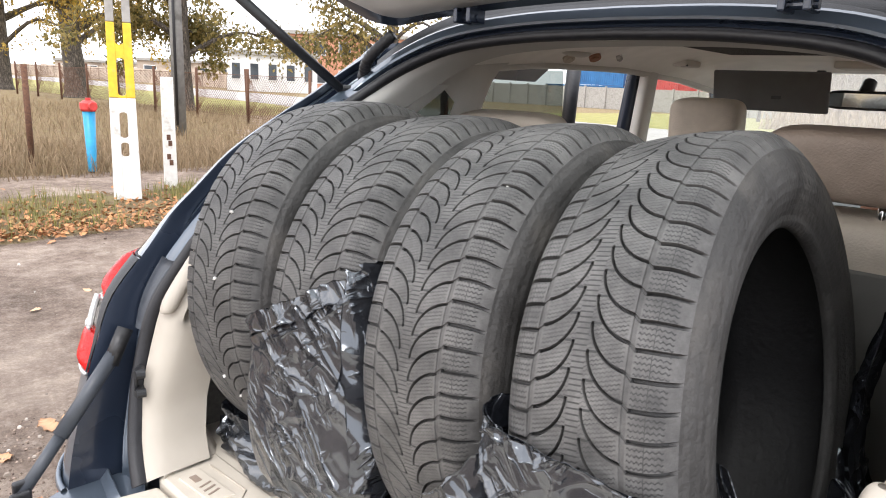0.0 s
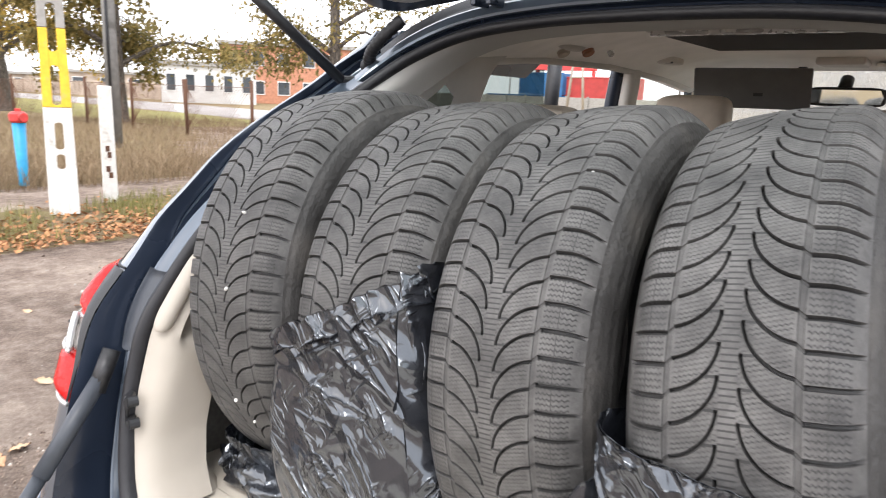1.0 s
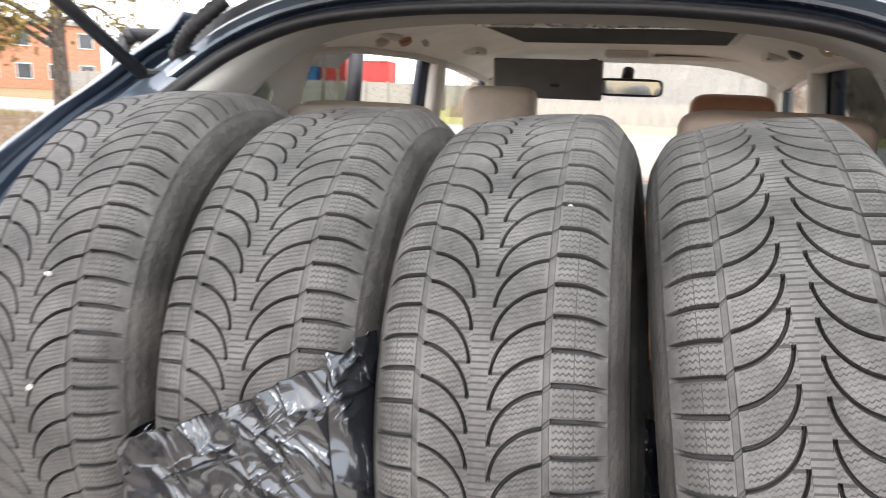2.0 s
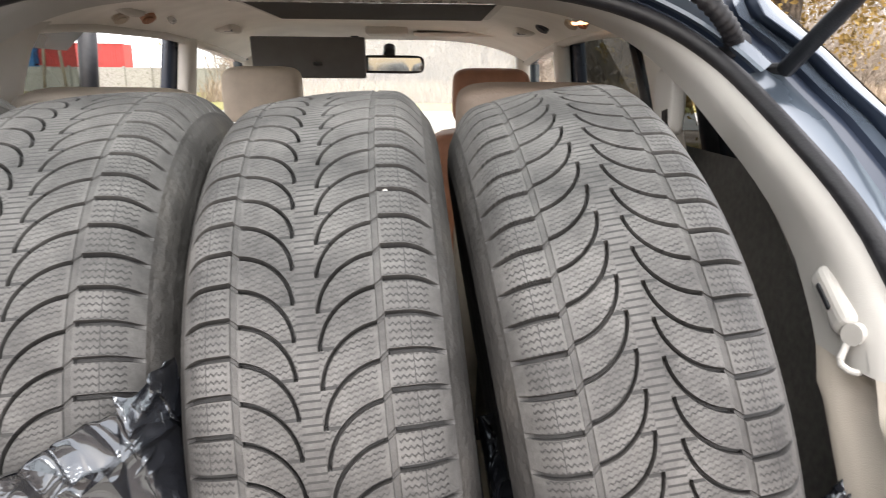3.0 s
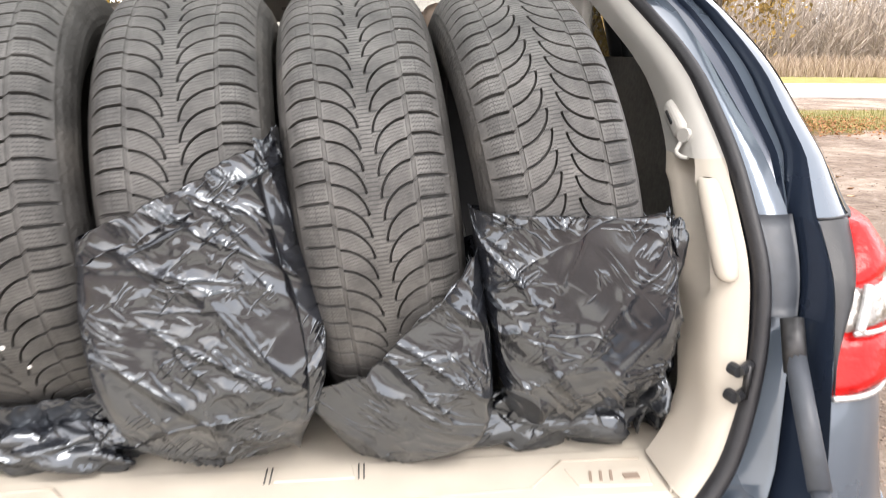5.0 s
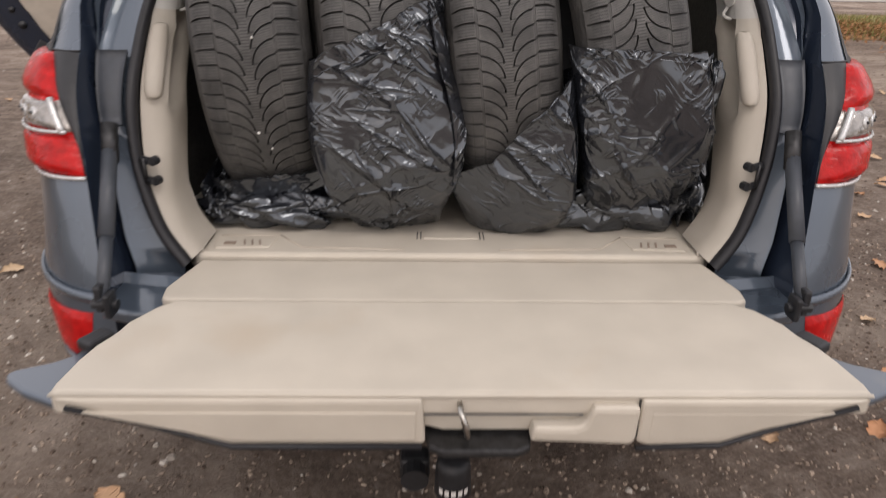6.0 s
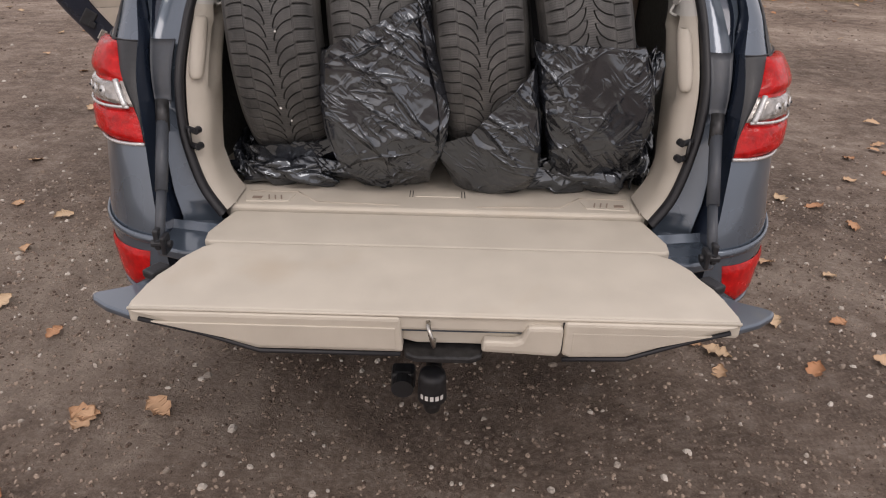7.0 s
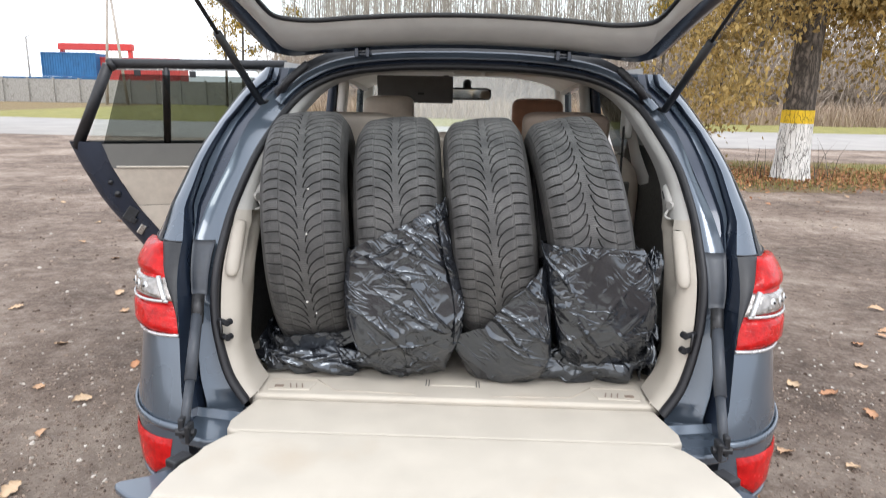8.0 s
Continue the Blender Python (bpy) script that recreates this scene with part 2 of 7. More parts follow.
def ground_mat():
    """Wet brown dirt with grit, passing into dry grass and green verge by the sheet's own zones."""
    m, t, p = nodes_of("dirt_and_grass")
    L, N = t.links.new, t.nodes.new
    co = N("ShaderNodeTexCoord")

    def noise_at(scale, detail=6, rough=0.6):
        n = N("ShaderNodeTexNoise")
        n.inputs["Scale"].default_value, n.inputs["Detail"].default_value, n.inputs["Roughness"].default_value = scale, detail, rough
        L(co.outputs["Object"], n.inputs["Vector"])
        return n.outputs["Fac"]

    def ramp(fac, *stops):
        r = N("ShaderNodeValToRGB")
        e = r.color_ramp.elements
        while len(e) < len(stops):
            e.new(0.5)
        for el, (at, c) in zip(e, stops):
            el.position, el.color = at, (*c, 1)
        L(fac, r.inputs[0])
        return r.outputs[0]

    def mix(fac, a, b):
        x = N("ShaderNodeMix")
        x.data_type = "RGBA"
        L(fac, x.inputs[0]), L(a, x.inputs[6]), L(b, x.inputs[7])
        return x.outputs[2]

    big = ramp(noise_at(0.62, 9, 0.68), (0.38, (0.085, 0.052, 0.037)), (0.49, (0.31, 0.228, 0.178)), (0.60, (0.70, 0.57, 0.47)))
    grit = ramp(noise_at(55, 9, 0.75), (0.39, (0.045, 0.028, 0.020)), (0.5, (0.23, 0.165, 0.125)), (0.62, (0.60, 0.50, 0.42)))
    half = N("ShaderNodeValue")
    half.outputs[0].default_value = 0.38
    dirt = mix(half.outputs[0], big, grit)
    clod = ramp(noise_at(7, 12, 0.78), (0.37, (0.07, 0.046, 0.034)), (0.5, (0.31, 0.235, 0.18)), (0.61, (0.62, 0.515, 0.43)))
    share = N("ShaderNodeValue")
    share.outputs[0].default_value = 0.34
    dirt = mix(share.outputs[0], dirt, clod)
    dry = ramp(noise_at(3.5, 8, 0.7), (0.3, (0.12, 0.085, 0.045)), (0.5, (0.24, 0.17, 0.085)), (0.7, (0.27, 0.24, 0.09)))
    green = ramp(noise_at(0.9, 8, 0.7), (0.3, (0.20, 0.20, 0.06)), (0.6, (0.34, 0.31, 0.10)))
    at = N("ShaderNodeAttribute")
    at.attribute_name = "zone"
    sep = N("ShaderNodeSeparateColor")
    L(at.outputs["Color"], sep.inputs[0])

    def edge(fac, amount):
        add = N("ShaderNodeMath")
        add.operation = "MULTIPLY_ADD"
        L(noise_at(2.2, 7, 0.7), add.inputs[0])
        add.inputs[1].default_value = amount
        L(fac, add.inputs[2])
        r = N("ShaderNodeMapRange")
        r.inputs[1].default_value, r.inputs[2].default_value = 0.45 + amount / 2, 0.6 + amount / 2
        L(add.outputs[0], r.inputs[0])
        return r.outputs[0]

    c = mix(edge(sep.outputs[0], 0.9), dirt, dry)
    c = mix(edge(sep.outputs[1], 0.5), c, green)
    L(c, p.inputs["Base Color"])
    p.inputs["Roughness"].default_value = 0.93
    b = N("ShaderNodeBump")
    b.inputs["Strength"].default_value, b.inputs["Distance"].default_value = 1.0, 0.06
    L(noise_at(24, 14, 0.82), b.inputs["Height"])
    L(b.outputs[0], p.inputs["Normal"])
    return m


def tread_mat():
    """Worn rubber: dusty grey tops, fine wavy sipes on the blocks, recesses darkened in the colour."""
    m, t, p = nodes_of("worn_tread_rubber")
    L, N = t.links.new, t.nodes.new
    uv = N("ShaderNodeUVMap")
    uv.uv_map = "UVMap"
    sep = N("ShaderNodeSeparateXYZ")
    L(uv.outputs[0], sep.inputs[0])

    def math(op, a, b=None, c=None):
        n = N("ShaderNodeMath")
        n.operation = op
        for i, x in enumerate((a, b, c)):
            if x is None:
                continue
            if isinstance(x, (int, float)):
                n.inputs[i].default_value = x
            else:
                L(x, n.inputs[i])
        return n.outputs[0]

    u, v = sep.outputs[0], sep.outputs[1]
    at = N("ShaderNodeAttribute")
    at.attribute_name = "tread"
    sc = N("ShaderNodeSeparateColor")
    L(at.outputs["Color"], sc.inputs[0])
    blocks, depth, outer = sc.outputs[0], sc.outputs[1], sc.outputs[2]
    wide = math("ABSOLUTE", u)
    rib = math("LESS_THAN", wide, 0.0080)
    inner = math("SUBTRACT", math("SUBTRACT", 1.0, rib), outer)
    zig = math("MULTIPLY", math("MULTIPLY", math("PINGPONG", math("MULTIPLY", u, 430.0), 1.0), 0.40), math("SUBTRACT", 1.0, rib))
    count = math("ADD", math("MULTIPLY", v, math("ADD", 5.0, math("MULTIPLY", inner, 1.5))), zig)
    line = math("FRACT", count)
    bold = math("MULTIPLY", inner, math("LESS_THAN", math("FRACT", math("DIVIDE", math("FLOOR", count), 6.5)), 0.28))
    sipe = math("LESS_THAN", math("ABSOLUTE", math("SUBTRACT", line, 0.5)), 0.15)
    slit = math("LESS_THAN", math("ABSOLUTE", math("SUBTRACT", wide, 0.0785)), 0.0004)
    turn = math("FRACT", math("ADD", math("ADD", v, math("MULTIPLY", u, 8.0)), math("SUBTRACT", 0.122, math("MULTIPLY", math("LESS_THAN", u, 0.0), 0.3))))
    arm = math("MULTIPLY", math("GREATER_THAN", wide, 0.0100), math("LESS_THAN", wide, 0.0205))
    hook = math("MULTIPLY", arm, math("LESS_THAN", math("ABSOLUTE", math("SUBTRACT", turn, 0.5)), 0.045))
    torn = N("ShaderNodeTexNoise")
    torn.inputs["Scale"].default_value = 95
    L(uv.outputs[0], torn.inputs["Vector"])
    whole = math("MAXIMUM", math("GREATER_THAN", torn.outputs["Fac"], 0.42), rib)
    sipe = math("MULTIPLY", math("MAXIMUM", math("MULTIPLY", sipe, whole), slit), math("GREATER_THAN", blocks, 0.5))
    sipe = math("MULTIPLY", sipe, math("ADD", 0.92, math("MULTIPLY", math("SUBTRACT", bold, inner), 0.42)))
    co = N("ShaderNodeTexCoord")
    n1 = N("ShaderNodeTexNoise")
    n1.inputs["Scale"].default_value, n1.inputs["Detail"].default_value, n1.inputs["Roughness"].default_value = 14, 8, 0.65
    L(co.outputs["Object"], n1.inputs["Vector"])
    n2 = N("ShaderNodeTexNoise")
    n2.inputs["Scale"].default_value, n2.inputs["Detail"].default_value = 160, 5
    L(co.outputs["Object"], n2.inputs["Vector"])
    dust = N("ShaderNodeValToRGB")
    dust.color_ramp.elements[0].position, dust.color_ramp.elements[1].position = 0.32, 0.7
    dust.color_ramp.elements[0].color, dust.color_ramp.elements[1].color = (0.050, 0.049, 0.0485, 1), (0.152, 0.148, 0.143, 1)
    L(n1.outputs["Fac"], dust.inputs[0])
    grain = N("ShaderNodeVectorMath")
    grain.operation = "SCALE"
    L(dust.outputs[0], grain.inputs[0])
    n3 = N("ShaderNodeTexNoise")
    n3.inputs["Scale"].default_value, n3.inputs["Detail"].default_value, n3.inputs["Roughness"].default_value = 700, 4, 0.8
    L(co.outputs["Object"], n3.inputs["Vector"])
    own = N("ShaderNodeObjectInfo")
    tone = math("ADD", 0.86, math("MULTIPLY", own.outputs["Random"], 0.24))
    L(math("MULTIPLY", tone, math("ADD", math("MULTIPLY", n2.outputs["Fac"], 0.6), math("ADD", math("MULTIPLY", n3.outputs["Fac"], 0.7), 0.35))), grain.inputs["Scale"])
    # shade of the recesses put into the colour of grooves, hooks and sipes
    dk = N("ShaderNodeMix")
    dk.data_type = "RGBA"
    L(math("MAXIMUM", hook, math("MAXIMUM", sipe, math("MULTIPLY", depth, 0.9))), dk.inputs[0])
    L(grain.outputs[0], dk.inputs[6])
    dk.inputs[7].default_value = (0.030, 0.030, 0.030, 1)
    L(dk.outputs[2], p.inputs["Base Color"])
    p.inputs["Roughness"].default_value = 0.52
    b = N("ShaderNodeBump")
    b.inputs["Strength"].default_value, b.inputs["Distance"].default_value = 0.8, 0.0025
    L(math("SUBTRACT", math("MULTIPLY", math("ADD", n2.outputs["Fac"], n3.outputs["Fac"]), 0.28), math("MAXIMUM", hook, sipe)), b.inputs["Height"])
    L(b.outputs[0], p.inputs["Normal"])
    return m


def bag_mat():
    """Thin black polythene: smooth film with sharp streaky creases gathered in patches."""
    m, t, p = nodes_of("black_polythene")
    L, N = t.links.new, t.nodes.new
    co = N("ShaderNodeTexCoord")
    # blue of the reflected sky put into base colour and specular tint
    p.inputs["Base Color"].default_value = (0.010, 0.0115, 0.016, 1)
    p.inputs["Roughness"].default_value = 0.16
    p.inputs["IOR"].default_value = 2.02
    p.inputs["Specular Tint"].default_value = (0.86, 0.93, 1.0, 1)
    p.inputs["Coat Weight"].default_value = 0.4
    p.inputs["Coat Roughness"].default_value = 0.5
    p.inputs["Coat IOR"].default_value = 1.45

    def noise_at(scale, detail, vector, rough=0.5):
        n = N("ShaderNodeTexNoise")
        n.inputs["Scale"].default_value, n.inputs["Detail"].default_value, n.inputs["Roughness"].default_value = scale, detail, rough
        L(vector, n.inputs["Vector"])
        return n.outputs["Fac"]

    def math(op, a, b=None, c=None):
        n = N("ShaderNodeMath")
        n.operation = op
        for i, x in enumerate((a, b, c)):
            if isinstance(x, (int, float)):
                n.inputs[i].default_value = x
            elif x is not None:
                L(x, n.inputs[i])
        return n.outputs[0]

    warp = N("ShaderNodeVectorMath")
    warp.operation = "MULTIPLY_ADD"
    wn = N("ShaderNodeTexNoise")
    wn.inputs["Scale"].default_value = 5.0
    L(co.outputs["Object"], wn.inputs["Vector"])
    L(wn.outputs["Color"], warp.inputs[0])
    warp.inputs[1].default_value = (0.07, 0.07, 0.07)
    L(co.outputs["Object"], warp.inputs[2])
    last = None
    # long creases in three directions, sharp along their crest, gathered in patches
    for scale, dist, turn, squeeze, at, power in ((2.6, 0.016, 0.62, 4.5, 0.45, 8.0), (3.4, 0.012, -0.55, 5.0, 0.50, 9.0), (6.5, 0.006, 0.95, 5.0, 0.50, 8.0), (6.0, 0.005, 0.1, 5.0, 0.53, 8.0), (12.0, 0.0035, 0.7, 5.0, 0.50, 9.0), (13.0, 0.003, -0.8, 5.0, 0.52, 9.0)):
        mp = N("ShaderNodeMapping")
        mp.vector_type = "TEXTURE"
        mp.inputs["Rotation"].default_value = (0.1, turn, 0.15)
        mp.inputs["Scale"].default_value = (1.0, 1.0, 1.0 / squeeze)
        L(warp.outputs[0], mp.inputs["Vector"])
        crest = math("POWER", math("SUBTRACT", 1.0, math("ABSOLUTE", math("MULTIPLY_ADD", noise_at(scale, 1.5, mp.outputs[0], 0.45), 2.6, -1.3))), power)
        patch = N("ShaderNodeMapRange")
        patch.interpolation_type = "SMOOTHSTEP"
        patch.inputs[1].default_value, patch.inputs[2].default_value = at, at + 0.16
        L(noise_at(scale * 1.3, 1.0, co.outputs["Object"]), patch.inputs[0])
        bp = N("ShaderNodeBump")
        bp.inputs["Strength"].default_value, bp.inputs["Distance"].default_value = 0.9, dist
        L(math("MULTIPLY", crest, patch.outputs[0]), bp.inputs["Height"])
        if last:
            L(last, bp.inputs["Normal"])
        last = bp.outputs[0]
    L(last, p.inputs["Normal"])
    return m


GROUND, TREAD, POLYTHENE = ground_mat(), tread_mat(), bag_mat()
SIDEWALL = mat("dusty_sidewall_rubber", (0.050, 0.048, 0.046), 0.62, 0, 0.3, 16, 0.3, 120, dirt=(0.095, 0.088, 0.08), dirt_at=0.55, dirt_scale=7)


def moulded_rings(m):
    """Fine moulded rings round the wheel's axis on a sidewall."""
    t = m.node_tree
    p = next(n for n in t.nodes if n.type == "BSDF_PRINCIPLED")
    co, w, b = (t.nodes.new(k) for k in ("ShaderNodeTexCoord", "ShaderNodeTexWave", "ShaderNodeBump"))
    w.wave_type, w.rings_direction, w.wave_profile = "RINGS", "X", "TRI"
    w.inputs["Scale"].default_value, w.inputs["Distortion"].default_value = 24, 0.0
    t.links.new(co.outputs["Object"], w.inputs["Vector"])
    b.inputs["Strength"].default_value, b.inputs["Distance"].default_value = 0.45, 0.0015
    t.links.new(w.outputs["Fac"], b.inputs["Height"])
    for l in list(p.inputs["Normal"].links):
        t.links.new(l.from_socket, b.inputs["Normal"])
    t.links.new(b.outputs[0], p.inputs["Normal"])


moulded_rings(SIDEWALL)

# ---- building helpers ----
def raw(verts, faces, smooth=True):
    me = bpy.data.meshes.new("mesh")
    me.from_pydata([tuple(map(float, v)) for v in verts], [], [tuple(f) for f in faces])
    me.update()
    if smooth:
        me.polygons.foreach_set("use_smooth", [True] * len(me.polygons))
    return me


def from_bm(bm, smooth=False):
    bmesh.ops.recalc_face_normals(bm, faces=bm.faces)
    me = bpy.data.meshes.new("mesh")
    for f in bm.faces:
        f.smooth = smooth
    bm.to_mesh(me)
    bm.free()
    return me


def part(name, data, material, parent=None, label=""):
    """Links a mesh as one object under a thing or a part."""
    if isinstance(data, bmesh.types.BMesh):
        data = from_bm(data)
    data.materials.clear()
    data.materials.append(material)
    ob = new(name, data)
    data.name = name
    ob.parent = parent
    return tagged(ob, label)


def thing(name, label, category, group="", kind="", at=(0, 0, 0)):
    ob = new(name)
    ob.location = at
    return tagged(ob, label, category, group, kind)


def box(c, s, bevel=0.004, m=None, seg=2):
    """A bevelled box about c with sides s."""
    bm = bmesh.new()
    bmesh.ops.create_cube(bm, size=1)
    bmesh.ops.scale(bm, vec=s, verts=bm.verts)
    if bevel:
        bmesh.ops.bevel(bm, geom=bm.edges[:], offset=min(bevel, min(s) * 0.45), segments=seg, profile=0.5, affect="EDGES")
    if m is not None:
        bmesh.ops.transform(bm, matrix=m, verts=bm.verts)
    bmesh.ops.translate(bm, vec=c, verts=bm.verts)
    return bm


def prism(poly, lo, hi, axis="z", bevel=0.004, seg=2):
    """A plate cut to an outline; the outline lies across the axis."""
    def place(a, b, c):
        return {"z": (a, b, c), "y": (a, c, b), "x": (c, a, b)}[axis]
    bm = bmesh.new()
    f = bm.faces.new([bm.verts.new(place(a, b, lo)) for a, b in poly])
    ex = bmesh.ops.extrude_face_region(bm, geom=[f])
    d = Vector(place(0, 0, hi - lo))
    bmesh.ops.translate(bm, vec=d, verts=[v for v in ex["geom"] if isinstance(v, bmesh.types.BMVert)])
    bmesh.ops.recalc_face_normals(bm, faces=bm.faces)
    if bevel:
        bmesh.ops.bevel(bm, geom=bm.edges[:], offset=bevel, segments=seg, profile=0.5, affect="EDGES")
    return bm


def spline(points, n):
    """A smooth curve through the points (Catmull-Rom), n samples."""
    p = np.array(points, float)
    p = np.vstack([2 * p[0] - p[1], p, 2 * p[-1] - p[-2]])
    out = []
    for x in np.linspace(0, len(points) - 1, n):
        i = min(int(x), len(points) - 2)
        t = x - i
        a, b, c, d = p[i:i + 4]
        out.append(0.5 * (2 * b + (c - a) * t + (2 * a - 5 * b + 4 * c - d) * t * t + (3 * b - a - 3 * c + d) * t ** 3))
    return np.array(out)


def tube(points, radius, sides=10, caps=True):
    """A round bar along a path; radius may be a list."""
    pts = [Vector(p) for p in points]
    rad = radius if hasattr(radius, "__len__") else [radius] * len(pts)
    verts, faces = [], []
    up = Vector((0.13, 0.31, 0.94)).normalized()
    for i, p in enumerate(pts):
        d = (pts[min(i + 1, len(pts) - 1)] - pts[max(i - 1, 0)]).normalized()
        a = d.cross(up)
        if a.length < 0.05:
            a = d.cross(Vector((1, 0, 0)))
        a.normalize()
        b = d.cross(a)
        for k in range(sides):
            w = 2 * math.pi * k / sides
            verts.append(p + (a * math.cos(w) + b * math.sin(w)) * rad[i])
    for i in range(len(pts) - 1):
        for k in range(sides):
            j = (k + 1) % sides
            faces.append((i * sides + k, i * sides + j, (i + 1) * sides + j, (i + 1) * sides + k))
    if caps:
        faces.append(tuple(range(sides))[::-1])
        faces.append(tuple((len(pts) - 1) * sides + k for k in range(sides)))
    return raw(verts, faces)


def grid(rows, closed=False, smooth=True, thick=0.0):
    """A skin over rows of points; thick gives it a back."""
    a = np.array(rows, float)
    n, m = a.shape[:2]
    idx = np.arange(n * m).reshape(n, m)
    faces = []
    for i in range(n - 1):
        for j in range(m if closed else m - 1):
            k = (j + 1) % m
            faces.append((idx[i, j], idx[i, k], idx[i + 1, k], idx[i + 1, j]))
    me = raw(a.reshape(-1, 3), faces, smooth)
    if thick:
        nrm = np.array([v.normal[:] for v in me.vertices])
        flat = a.reshape(-1, 3)
        rim = [idx[0, :], idx[:, -1], idx[-1, ::-1], idx[::-1, 0]]
        k = n * m
        faces = faces + [tuple(q + k for q in f[::-1]) for f in faces]
        for line in rim:
            faces += [(p, q, q + k, p + k) for p, q in zip(line[:-1], line[1:])]
        me = raw(np.vstack([flat, flat - nrm * thick]), faces, smooth)
    return me


def join(*items):
    """One mesh out of several."""
    bm = bmesh.new()
    for it in items:
        if isinstance(it, bmesh.types.BMesh):
            me = from_bm(it)
        else:
            me = it
        bm.from_mesh(me)
    return from_bm(bm)


def mirror_x(me):
    b = me.copy()
    co = np.empty(len(b.vertices) * 3)
    b.vertices.foreach_get("co", co)
    co[0::3] *= -1
    b.vertices.foreach_set("co", co)
    b.flip_normals()
    return b


def both(name, data, material, parent, label=""):
    """A part and its twin across the car's middle."""
    if isinstance(data, bmesh.types.BMesh):
        data = from_bm(data)
    twin = mirror_x(data)
    return part(name, data, material, parent, label), part(name, twin, material, parent, label)


def soft(me, angle=0.6):
    """Smooth faces, with sharp edges kept."""
    me.polygons.foreach_set("use_smooth", [True] * len(me.polygons))
    me.set_sharp_from_angle(angle=angle)
    return me


def interp(x, xs, ys):
    return float(np.interp(x, xs, ys))

# ---- ground, road and setting ----
def axis_steps():
    near = np.arange(-4, 4.01, 0.1)
    out = [4.0]
    step = 0.12
    while out[-1] < 900:
        out.append(out[-1] + step)
        step *= 1.075
    out = np.array(out[1:])
    return np.concatenate([-out[::-1], near, out])


def zone(x, y):
    """How much dry grass and green verge grows at a place."""
    dry = green = 0.0
    if x < -6.1 and (y < 0.62 * -x or x < -25) and -30 < y < road_near(x):
        dry = min(1.0, (-6.1 - x) / 0.5 + 0.3)
        if -10.3 < x < -8.6:
            dry *= 0.25
        if y > 13:
            green = min(0.8, (y - 13) / 4)
        if x < -6.2 and x > -8.2 and noise.noise((x * 0.9, y * 0.9, 3)) > 0:
            green = 0.45
    if x > 4.2 and y > 10.6 + 0.25 * abs(x - 6) and y < 16.6:
        dry = min(1.0, (x - 4.2) / 1.0)
        if x > 9:
            green = 0.55
    if x > 4.0 and -6 < y < 9 and x > 9:
        dry = 1.0
    if y > road_far(x) and y < 400:
        dry, green = 1.0, 1.0 if x > -26 else max(0.15, 1 - (-26 - x) / 8)
    if y < -14:
        dry = min(1, (-14 - y) / 3)
    return dry, green


ROAD_X = [-120, -60, -48, -37, -15, 9, 13, 40, 120]
ROAD_NEAR = [29, 27.3, 25.7, 24.2, 21.05, 21.4, 21.8, 22.6, 25]


def road_near(x):
    return interp(x, ROAD_X, ROAD_NEAR)


def road_far(x):
    return road_near(x) + 10.5


def build_ground():
    ax = axis_steps()
    n = len(ax)
    verts, cols = [], []
    for y in ax:
        for x in ax:
            r = math.hypot(x, y)
            h = 0.0
            if r < 60:
                h = 0.012 * noise.noise((x * 1.7, y * 1.7, 0)) + 0.02 * noise.noise((x * 0.35, y * 0.35, 5)) - 0.008
                h *= min(1, max(0.15, r / 3))
            verts.append((x, y, h))
            cols.append(zone(x, y))
    faces = [(j * n + i, j * n + i + 1, (j + 1) * n + i + 1, (j + 1) * n + i) for j in range(n - 1) for i in range(n - 1)]
    me = raw(verts, faces)
    at = me.color_attributes.new("zone", "FLOAT_COLOR", "POINT")
    flat = np.ones((len(cols), 4))
    flat[:, :2] = cols
    flat[:, 2] = 0
    at.data.foreach_set("color", flat.ravel())
    tagged(part("ground", me, GROUND), "brown gravelly dirt lot with dry grass verges", "ground", kind="structure")


def build_road():
    xs = np.linspace(-120, 120, 121)
    rows = [[(x, road_near(x), 0.0) for x in xs], [(x, road_near(x) + 0.05, 0.05) for x in xs], [(x, road_near(x) + 6.5, 0.09) for x in xs], [(x, road_far(x) - 0.05, 0.05) for x in xs], [(x, road_far(x), 0.0) for x in xs]]
    tagged(part("road", grid(rows), ASPHALT), "pale grey asphalt road beyond the lot", "road", kind="structure")


build_ground()
build_road()

# ---- the car: an estate SUV seen from behind, tailgate up, lower gate down ----
PZ = [0.40, 0.76, 0.93, 1.10, 1.245, 1.39, 1.52, 1.62, 1.70]
PY = [0.12, 0.16, 0.20, 0.25, 0.36, 0.50, 0.70, 0.80, 0.87]


def fy(z):
    return sum(interp(z + d, PZ, PY) for d in (-0.03, -0.01, 0.01, 0.03)) / 4


# the opening's edge, half of it, from the sill to the middle of the roof
OPENING = spline([(0.545, 0.765), (0.590, 0.83), (0.619, 0.91), (0.636, 0.99), (0.639, 1.08), (0.635, 1.165), (0.626, 1.245), (0.606, 1.34), (0.577, 1.44), (0.536, 1.531), (0.469, 1.593), (0.367, 1.633), (0.2, 1.653), (0, 1.658)], 66)


def edge_normals():
    d = np.gradient(OPENING, axis=0)
    nrm = np.stack([d[:, 1], -d[:, 0]], 1)
    nrm /= np.linalg.norm(nrm, axis=1)[:, None]
    nrm[-1] = (0, 1)
    return nrm


NORMALS = edge_normals()


